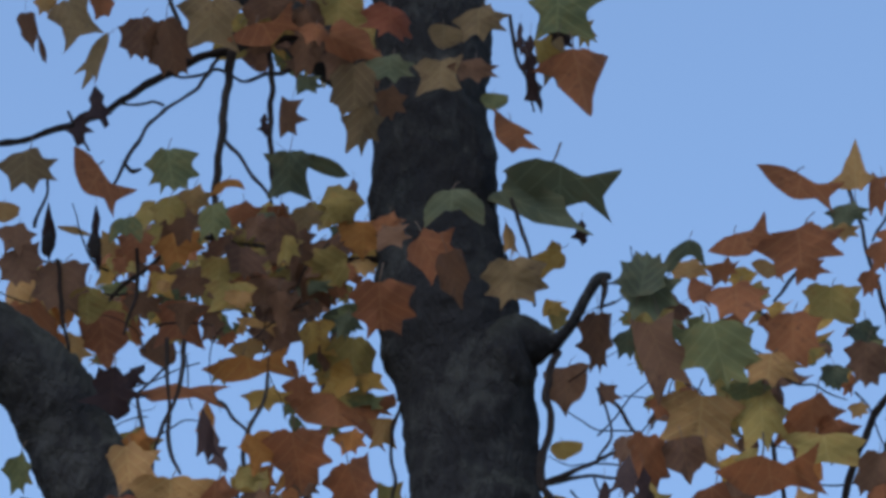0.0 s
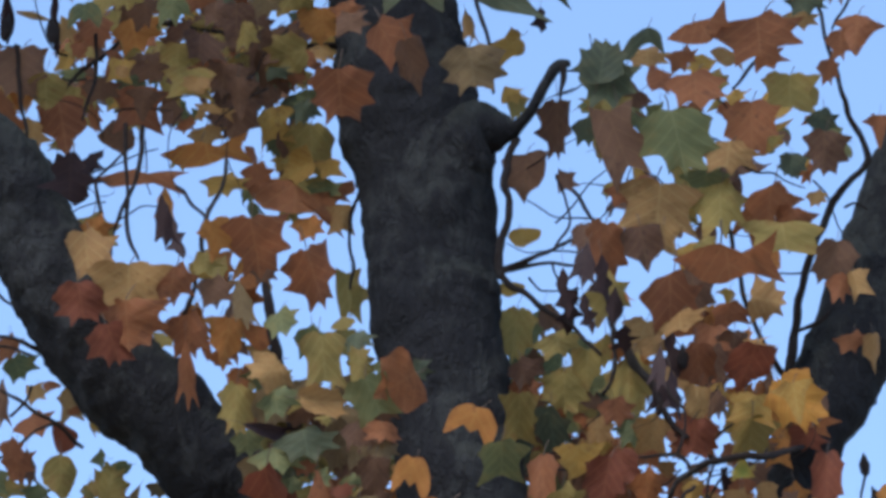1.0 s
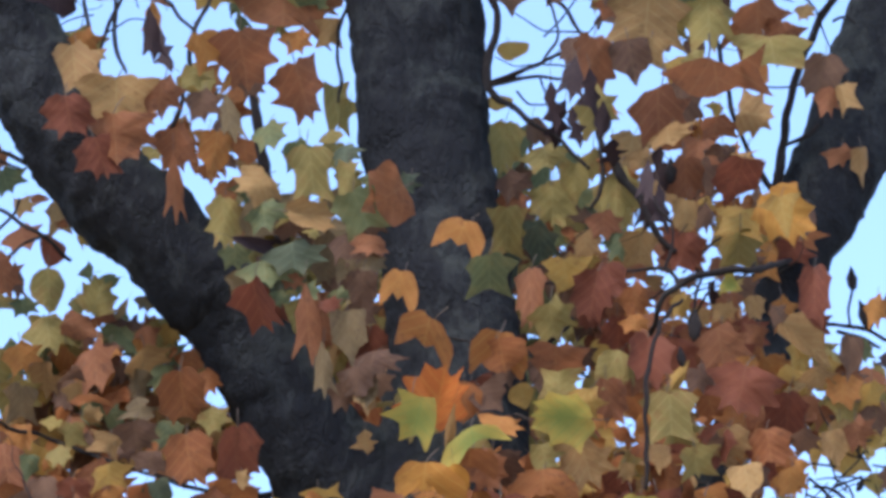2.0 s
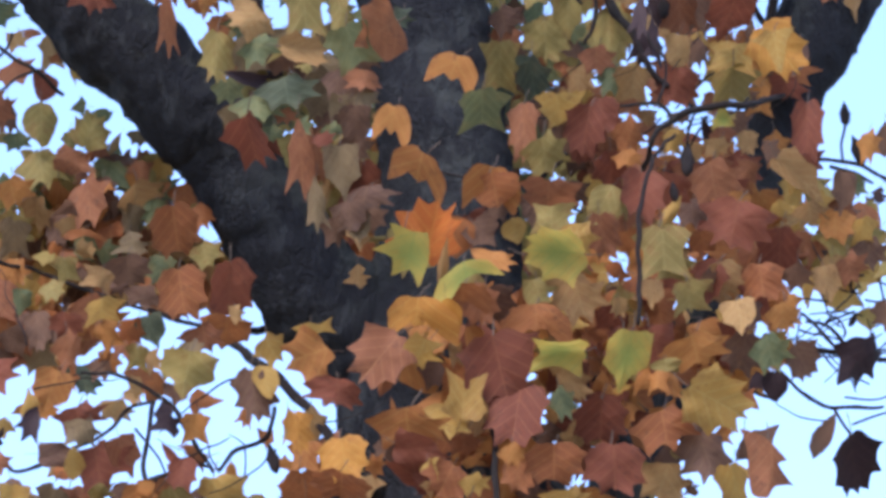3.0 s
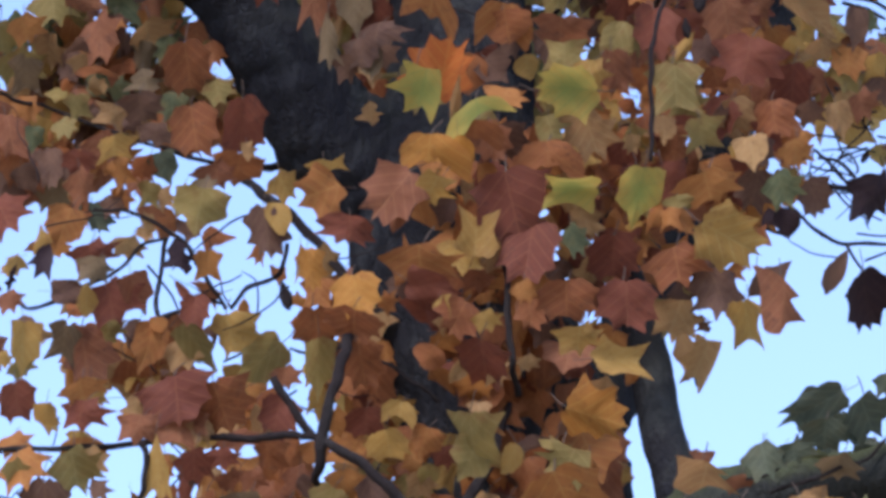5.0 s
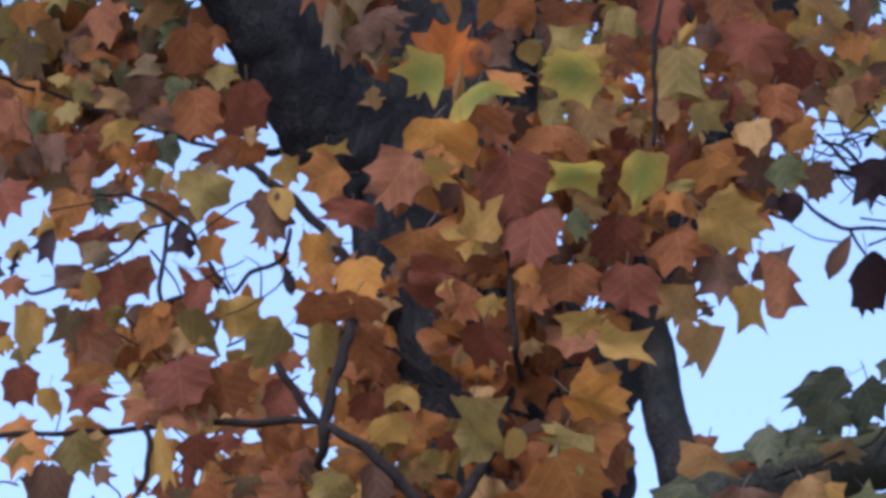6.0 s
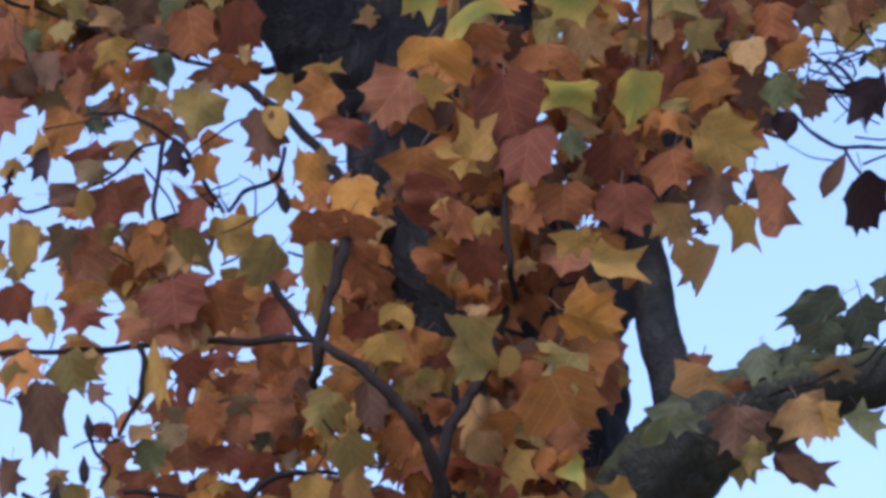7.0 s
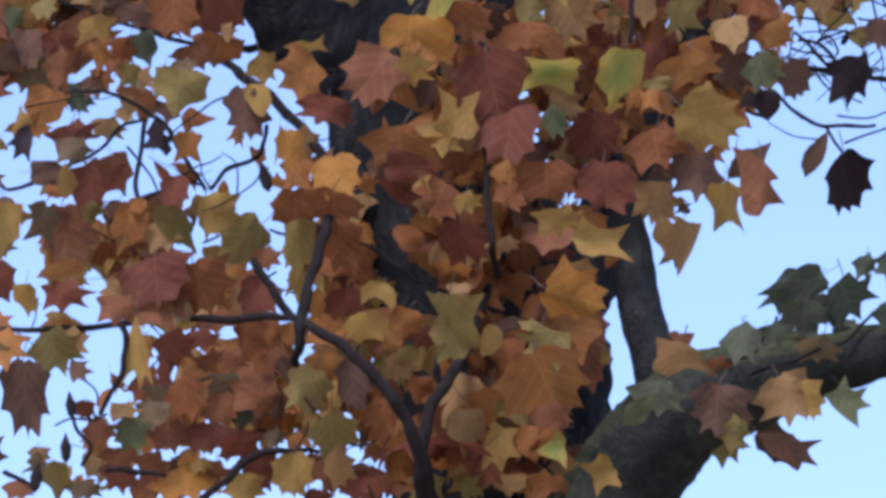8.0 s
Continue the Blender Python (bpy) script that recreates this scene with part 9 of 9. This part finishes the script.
leaf(trunk, "brown", "lobed", 2, 0.417, 8.748, 5.022, 0.067, 0.057, 10, 21, 20)
leaf(trunk, "rust", "lobed", 2, 0.454, 8.752, 5.075, 0.068, 0.056, 0, -7, 26)
leaf(limb_west, "rust", "lobed", 2, -0.565, 8.860, 5.332, 0.084, 0.063, 10, 9, -2)
leaf(limb_west, "brown", "lobed", 1, -0.615, 8.866, 5.301, 0.079, 0.067, 0, -22, 23)
leaf(limb_west, "rust", "lobed", 2, -0.507, 8.872, 5.277, 0.062, 0.065, 0, -16, -0)
leaf(limb_west, "rust", "lobed", 2, -0.681, 8.878, 5.279, 0.073, 0.052, 20, -4, 8)
leaf(limb_west, "brown", "lobed", 1, -0.545, 8.884, 5.238, 0.062, 0.054, 0, -14, 5)

# ---- single leaves: the lower crown and the mossy limb ----
leaf(trunk, "yellow", "shield", 0, -0.630, 8.580, 4.738, 0.041, 0.071, 0, 34, -12)
leaf(trunk, "orange", "lobed", 0, -0.572, 8.586, 4.791, 0.093, 0.043, 12, 13, 9)
leaf(trunk, "red", "lobed", 1, -0.571, 8.592, 4.752, 0.103, 0.063, -10, -2, -27)
leaf(trunk, "red", "round", 0, -0.679, 8.598, 4.774, 0.069, 0.073, 10, -0, 12)
leaf(trunk, "rust", "lobed", 1, -0.483, 8.604, 4.731, 0.081, 0.064, -20, -9, -5)
leaf(trunk, "red", "maple", 2, -0.422, 8.610, 4.782, 0.156, 0.100, 10, -20, -25)
leaf(trunk, "russet", "maple", 1, -0.347, 8.616, 4.777, 0.118, 0.100, 20, 20, -7)
leaf(trunk, "rust", "round", 0, -0.416, 8.622, 4.738, 0.105, 0.074, 0, -34, -1)
leaf(trunk, "fawn", "lobed", 1, -0.375, 8.628, 4.736, 0.067, 0.060, 0, -26, 31)
leaf(trunk, "red", "round", 0, -0.256, 8.634, 4.762, 0.076, 0.079, -10, -31, 17)
leaf(trunk, "rust", "lobed", 0, -0.243, 8.640, 4.833, 0.058, 0.045, 0, -12, -5)
leaf(trunk, "orange", "dome", 2, -0.574, 8.646, 4.713, 0.076, 0.035, 0, 5, 10)
leaf(trunk, "orange", "lobed", 2, -0.685, 8.652, 4.719, 0.068, 0.058, 10, -34, -4)
leaf(trunk, "rust", "lobed", 1, -0.325, 8.658, 4.729, 0.087, 0.058, 0, -34, -22)
leaf(trunk, "russet", "round", 1, -0.270, 8.664, 4.702, 0.065, 0.078, 10, 8, -28)
leaf(trunk, "fawn", "wither", 1, -0.493, 8.670, 4.793, 0.060, 0.048, 0, 4, -16)
leaf(trunk, "fawn", "wither", 2, -0.466, 8.676, 4.825, 0.043, 0.040, 0, 15, 26)
leaf(trunk, "fawn", "hang", 0, -0.285, 8.682, 4.768, 0.047, 0.068, 10, -2, -26)
leaf(trunk, "fawn", "hang", 2, -0.341, 8.688, 4.765, 0.048, 0.058, 10, -34, 3)
leaf(trunk, "fawn", "tulip", 2, 0.071, 8.500, 4.721, 0.045, 0.044, 0, -30, -3)
leaf(trunk, "olive", "tulip", 1, 0.065, 8.506, 4.673, 0.097, 0.117, 10, 27, -26)
leaf(trunk, "olive", "shield", 2, 0.053, 8.512, 4.640, 0.082, 0.075, -30, -16, 23)
leaf(trunk, "yellow", "dome", 0, -0.056, 8.518, 4.725, 0.063, 0.044, -10, -3, -21)
leaf(trunk, "yellow", "round", 0, -0.074, 8.524, 4.671, 0.081, 0.071, 10, 29, -12)
leaf(trunk, "orange", "shield", 1, -0.016, 8.530, 4.679, 0.060, 0.059, -16, 17, -17)
leaf(trunk, "yellow", "oval", 2, 0.121, 8.536, 4.653, 0.048, 0.057, -34, -16, 34)
leaf(trunk, "olive", "half", 2, 0.204, 8.542, 4.653, -0.099, 0.069, -20, 11, -20)
leaf(trunk, "olive", "fish", 1, 0.190, 8.548, 4.678, 0.060, 0.025, -14, -13, -20)
leaf(trunk, "gold", "maple", 1, 0.260, 8.554, 4.737, 0.110, 0.112, 76, -2, -21)
leaf(trunk, "fawn", "lobed", 0, 0.273, 8.560, 4.782, 0.058, 0.051, 0, 22, -10)
leaf(trunk, "orange", "maple", 0, 0.213, 8.566, 4.590, 0.166, 0.123, 24, 3, -16)
leaf(trunk, "rust", "lobed", 2, 0.220, 8.572, 4.536, 0.080, 0.054, 10, 9, -6)
leaf(trunk, "olive", "oval", 0, -0.011, 8.578, 4.640, 0.039, 0.044, 0, 17, 15)
leaf(trunk, "fawn", "lobed", 0, -0.025, 8.584, 4.625, 0.058, 0.057, -20, -2, 13)
leaf(trunk, "olive", "round", 1, -0.175, 8.590, 4.588, 0.081, 0.084, -20, 0, -10)
leaf(trunk, "orange", "maple", 0, -0.148, 8.596, 4.629, 0.074, 0.057, 0, 0, 12)
leaf(trunk, "brown", "maple", 0, -0.098, 8.602, 4.602, 0.065, 0.094, 10, -24, 13)
leaf(trunk, "olive", "lobed", 0, -0.129, 8.608, 4.519, 0.092, 0.094, 10, 15, 6)
leaf(trunk, "yellow", "maple", 0, -0.194, 8.614, 4.452, 0.076, 0.076, 0, -3, -7)
leaf(trunk, "fawn", "lobed", 0, -0.120, 8.620, 4.464, 0.057, 0.096, 10, 27, 5)
leaf(trunk, "yellow", "half", 0, 0.144, 8.626, 4.500, 0.063, 0.086, -10, -6, 7)
leaf(trunk, "lime", "foot", 0, 0.222, 8.632, 4.501, 0.082, 0.051, -80, -2, -22)
leaf(trunk, "yellow", "tulip", 0, 0.302, 8.638, 4.462, 0.065, 0.050, -60, -4, 4)
leaf(trunk, "olive", "shield", 1, 0.173, 8.644, 4.572, 0.084, 0.052, 10, 3, 4)
leaf(trunk, "red", "lobed", 2, 0.017, 8.650, 4.697, 0.058, 0.046, 0, 22, -10)
leaf(trunk, "rust", "round", 0, 0.081, 8.656, 4.505, 0.068, 0.053, 10, 12, 11)
leaf(trunk, "russet", "round", 2, -0.048, 8.662, 4.565, 0.072, 0.073, 0, -8, 21)
leaf(trunk, "fawn", "shield", 1, 0.063, 8.668, 4.586, 0.081, 0.125, -20, -2, -34)
leaf(trunk, "russet", "shield", 1, 0.008, 8.674, 4.618, 0.051, 0.050, 0, 17, -21)
leaf(trunk, "orange", "lobed", 2, -0.015, 8.680, 4.484, 0.057, 0.058, 0, 7, -2)
leaf(trunk, "olive", "tulip", 1, 0.021, 8.686, 4.451, 0.071, 0.048, 0, -3, 8)
leaf(trunk, "olive", "half", 2, 0.099, 8.692, 4.457, 0.058, 0.048, 20, 10, -34)
leaf(trunk, "fawn", "shield", 2, 0.155, 8.698, 4.461, 0.058, 0.040, 0, -15, -9)
leaf(trunk, "russet", "dome", 1, 0.228, 8.704, 4.457, 0.079, 0.046, 10, -16, 32)
leaf(trunk, "orange", "lobed", 1, 0.205, 8.710, 4.469, 0.084, 0.050, 0, -1, 25)
leaf(trunk, "rust", "round", 0, 0.220, 8.716, 4.579, 0.084, 0.080, 10, -15, -23)
leaf(trunk, "fawn", "lobed", 0, 0.247, 8.722, 4.498, 0.059, 0.048, 0, -6, -12)
leaf(trunk, "red", "lobed", 2, 0.197, 8.728, 4.490, 0.048, 0.038, 0, 4, 7)
leaf(trunk, "red", "lobed", 2, 0.133, 8.734, 4.652, 0.105, 0.081, 0, 4, 34)
leaf(trunk, "rust", "lobed", 0, -0.039, 8.740, 4.641, 0.063, 0.047, 0, 34, -23)
leaf(trunk, "red", "round", 0, -0.114, 8.746, 4.791, 0.074, 0.058, 0, -1, -7)
leaf(trunk, "russet", "lobed", 2, -0.143, 8.752, 4.863, 0.070, 0.062, 0, -20, -14)
leaf(trunk, "russet", "round", 1, -0.096, 8.758, 4.865, 0.066, 0.088, 0, -3, -13)
leaf(trunk, "orange", "lobed", 0, -0.161, 8.764, 4.798, 0.056, 0.059, 10, -5, 30)
leaf(trunk, "yellow", "hang", 0, -0.191, 8.770, 4.840, 0.049, 0.082, 0, 17, 4)
leaf(trunk, "orange", "oval", 0, -0.200, 8.776, 4.752, 0.058, 0.039, 10, -7, -1)
leaf(trunk, "olive", "lobed", 0, -0.100, 8.782, 4.720, 0.059, 0.039, 10, 9, 7)
leaf(trunk, "rust", "lobed", 2, -0.044, 8.788, 4.727, 0.058, 0.029, 0, 3, 2)
leaf(trunk, "rust", "lobed", 2, 0.256, 8.794, 4.699, 0.068, 0.060, 0, -14, 3)
leaf(trunk, "rust", "round", 0, 0.289, 8.800, 4.761, 0.072, 0.072, 0, -19, 19)
leaf(trunk, "rust", "round", 2, 0.284, 8.806, 4.704, 0.072, 0.088, 0, -2, -19)
leaf(trunk, "fawn", "shield", 1, 0.315, 8.812, 4.724, 0.045, 0.032, 80, 23, 3)
leaf(trunk, "russet", "lobed", 0, 0.270, 8.818, 4.520, 0.049, 0.114, 0, 20, -10)
leaf(trunk, "red", "maple", 0, -0.076, 8.824, 4.502, 0.102, 0.059, 0, -10, -18)
leaf(trunk, "rust", "lobed", 2, -0.030, 8.830, 4.504, 0.058, 0.059, 0, -34, -5)
leaf(trunk, "red", "shield", 1, 0.026, 8.836, 4.605, 0.052, 0.061, 0, -17, 21)
leaf(trunk, "rust", "lobed", 1, 0.111, 8.842, 4.607, 0.059, 0.040, 0, -12, 34)
leaf(trunk, "russet", "hang", 2, -0.067, 8.848, 4.569, 0.049, 0.040, 0, 12, 9)
leaf(trunk, "rust", "lobed", 0, 0.225, 8.854, 4.811, 0.068, 0.051, 0, 14, -29)
leaf(trunk, "rust", "shield", 0, 0.112, 8.860, 4.904, 0.050, 0.062, 0, -17, 11)
leaf(trunk, "red", "lobed", 0, 0.188, 8.866, 4.906, 0.062, 0.062, 20, 18, -16)
leaf(trunk, "red", "round", 2, 0.236, 8.872, 4.918, 0.072, 0.059, 0, -4, 17)
leaf(limb_mossy, "fawn", "wing", 0, 0.431, 8.460, 4.599, 0.120, 0.081, -12, 25, 14)
leaf(limb_mossy, "deep", "shield", 2, 0.605, 8.466, 4.717, 0.058, 0.116, -62, 12, 12)
leaf(limb_mossy, "deep", "lobed", 1, 0.528, 8.472, 4.630, 0.083, 0.085, 10, -28, 7)
leaf(limb_mossy, "deep", "maple", 0, 0.625, 8.478, 4.675, 0.086, 0.057, 0, 10, -9)
leaf(limb_mossy, "deep", "lobed", 2, 0.697, 8.484, 4.706, 0.109, 0.087, 20, 29, 17)
leaf(limb_mossy, "deep", "lobed", 0, 0.578, 8.490, 4.650, 0.082, 0.042, 10, -9, 8)
leaf(limb_mossy, "drab", "lobed", 0, 0.646, 8.496, 4.625, 0.085, 0.058, -10, 25, 4)
leaf(limb_mossy, "brown", "maple", 1, 0.487, 8.502, 4.526, 0.117, 0.090, 0, -3, -21)
leaf(limb_mossy, "olive", "lobed", 1, 0.512, 8.508, 4.488, 0.066, 0.063, 20, 9, -2)
leaf(limb_mossy, "fawn", "maple", 1, 0.602, 8.514, 4.551, 0.122, 0.087, 30, -2, 22)
leaf(limb_mossy, "yellow", "maple", 1, 0.632, 8.520, 4.549, 0.054, 0.072, 20, -5, -29)
leaf(limb_mossy, "brown", "hang", 1, 0.598, 8.526, 4.471, 0.064, 0.125, 64, 29, -14)
leaf(limb_mossy, "green", "half", 2, 0.702, 8.532, 4.554, 0.061, 0.080, 50, -8, 6)
leaf(limb_mossy, "green", "strip", 2, 0.361, 8.538, 4.538, 0.040, 0.075, -44, -1, 19)
leaf(limb_mossy, "deep", "lobed", 2, 0.389, 8.544, 4.559, 0.107, 0.062, -10, -2, -7)
leaf(limb_mossy, "deep", "lobed", 1, 0.731, 8.550, 4.789, 0.048, 0.048, 0, 3, -7)
leaf(limb_mossy, "deep", "shield", 1, 0.710, 8.556, 4.664, 0.077, 0.048, 0, 10, 20)
leaf(limb_mossy, "green", "oval", 2, 0.610, 8.562, 4.666, 0.060, 0.031, 0, 24, -19)
leaf(limb_mossy, "green", "strip", 0, 0.724, 8.568, 4.630, 0.048, 0.042, 60, 25, -2)
leaf(limb_mossy, "rust", "lobed", 2, 0.491, 8.574, 4.622, 0.057, 0.040, 0, 17, -3)
leaf(limb_mossy, "deep", "lobed", 1, 0.545, 8.580, 4.585, 0.062, 0.039, 0, -12, -24)
leaf(trunk, "olive", "lobed", 0, -0.677, 8.570, 4.643, 0.051, 0.050, 0, 7, 13)
leaf(trunk, "orange", "lobed", 1, -0.667, 8.575, 4.650, 0.097, 0.097, 10, -34, -11)
leaf(trunk, "olive", "lobed", 2, -0.579, 8.580, 4.648, 0.098, 0.086, 10, 17, 12)
leaf(trunk, "fawn", "lobed", 0, -0.558, 8.585, 4.664, 0.071, 0.062, 0, -10, -1)
leaf(trunk, "brown", "half", 1, -0.537, 8.590, 4.621, 0.042, 0.044, 10, -26, 7)
leaf(trunk, "brown", "maple", 2, -0.628, 8.595, 4.575, 0.091, 0.136, 4, 11, -12)
leaf(trunk, "yellow", "hang", 2, -0.449, 8.600, 4.654, 0.057, 0.124, 4, -3, -20)
leaf(trunk, "red", "lobed", 2, -0.389, 8.605, 4.663, 0.075, 0.074, 0, 22, 4)
leaf(trunk, "red", "hang", 1, -0.403, 8.610, 4.622, 0.032, 0.060, 10, 9, 19)
leaf(trunk, "red", "lobed", 2, -0.346, 8.615, 4.682, 0.071, 0.040, 0, -2, 14)
leaf(trunk, "drab", "foot", 1, -0.417, 8.620, 4.589, 0.054, 0.044, 10, 25, -11)
leaf(trunk, "fawn", "half", 2, -0.465, 8.625, 4.564, 0.058, 0.037, 10, -14, 17)
leaf(trunk, "drab", "shield", 2, -0.423, 8.630, 4.556, 0.064, 0.050, 0, -1, -26)
leaf(trunk, "red", "round", 1, -0.533, 8.635, 4.569, 0.040, 0.034, 0, 4, 25)
leaf(trunk, "rust", "lobed", 2, -0.507, 8.640, 4.532, 0.070, 0.046, 10, 7, -16)
leaf(trunk, "green", "round", 2, -0.458, 8.645, 4.530, 0.060, 0.065, 0, 13, -8)
leaf(trunk, "russet", "lobed", 2, -0.371, 8.650, 4.594, 0.115, 0.087, 10, -8, -34)
leaf(trunk, "rust", "lobed", 1, -0.252, 8.655, 4.597, 0.118, 0.069, -20, 3, 7)
leaf(trunk, "drab", "lobed", 2, -0.305, 8.660, 4.620, 0.097, 0.047, 0, 26, -10)
leaf(trunk, "rust", "round", 0, -0.314, 8.665, 4.579, 0.060, 0.060, 0, -9, 8)
leaf(trunk, "red", "lobed", 0, -0.332, 8.670, 4.536, 0.099, 0.054, 0, -17, 15)
leaf(trunk, "rust", "lobed", 2, -0.397, 8.675, 4.538, 0.106, 0.060, 0, -6, 34)
leaf(trunk, "red", "round", 0, -0.286, 8.680, 4.522, 0.082, 0.053, 0, 11, 30)
leaf(trunk, "deep", "shield", 1, -0.282, 8.685, 4.571, 0.040, 0.066, 0, 26, 1)
leaf(trunk, "drab", "lobed", 1, -0.227, 8.690, 4.539, 0.044, 0.042, 0, -1, 23)
leaf(trunk, "rust", "lobed", 0, -0.475, 8.695, 4.508, 0.095, 0.045, 0, -11, -34)
leaf(trunk, "red", "lobed", 2, -0.479, 8.700, 4.475, 0.081, 0.064, 0, -22, 32)
leaf(trunk, "rust", "lobed", 2, -0.425, 8.705, 4.496, 0.075, 0.053, 0, 13, -23)
leaf(trunk, "yellow", "lobed", 1, -0.347, 8.710, 4.499, 0.050, 0.034, 10, -25, 3)
leaf(trunk, "gold", "lobed", 1, -0.370, 8.715, 4.470, 0.136, 0.083, 10, -34, 9)
leaf(trunk, "yellow", "maple", 1, -0.278, 8.720, 4.462, 0.079, 0.060, 0, 7, 1)
leaf(trunk, "red", "round", 1, -0.251, 8.725, 4.497, 0.079, 0.083, 0, 13, 27)
leaf(trunk, "rust", "lobed", 2, -0.324, 8.730, 4.485, 0.064, 0.058, 0, -1, 25)
leaf(trunk, "brown", "half", 1, -0.685, 8.735, 4.525, 0.049, 0.074, 0, 7, 8)
leaf(trunk, "drab", "wither", 0, -0.616, 8.740, 4.511, 0.060, 0.045, 10, 25, -1)
leaf(trunk, "olive", "tulip", 0, -0.579, 8.745, 4.486, 0.052, 0.073, 30, 22, 2)
leaf(trunk, "drab", "lobed", 1, -0.537, 8.750, 4.470, 0.072, 0.042, 0, -14, 17)
leaf(trunk, "rust", "lobed", 2, -0.646, 8.755, 4.471, 0.060, 0.041, 0, -11, -5)
leaf(trunk, "russet", "lobed", 1, -0.244, 8.760, 4.725, 0.077, 0.102, 0, -9, 24)
leaf(trunk, "rust", "lobed", 1, -0.300, 8.765, 4.699, 0.067, 0.051, 0, -10, -26)
leaf(trunk, "rust", "lobed", 1, -0.339, 8.800, 4.711, 0.061, 0.049, 0, 28, 16)
leaf(trunk, "rust", "lobed", 1, -0.366, 8.800, 4.612, 0.082, 0.052, 0, -21, 34)
leaf(trunk, "rust", "lobed", 0, -0.426, 8.750, 4.478, 0.060, 0.049, 0, -10, -15)
leaf(trunk, "rust", "lobed", 2, -0.225, 8.750, 4.693, 0.058, 0.059, 0, -12, -1)
leaf(trunk, "rust", "lobed", 2, -0.264, 8.800, 4.691, 0.069, 0.069, 0, -33, -7)
leaf(trunk, "rust", "lobed", 0, -0.450, 8.800, 4.661, 0.050, 0.049, 0, -10, -11)
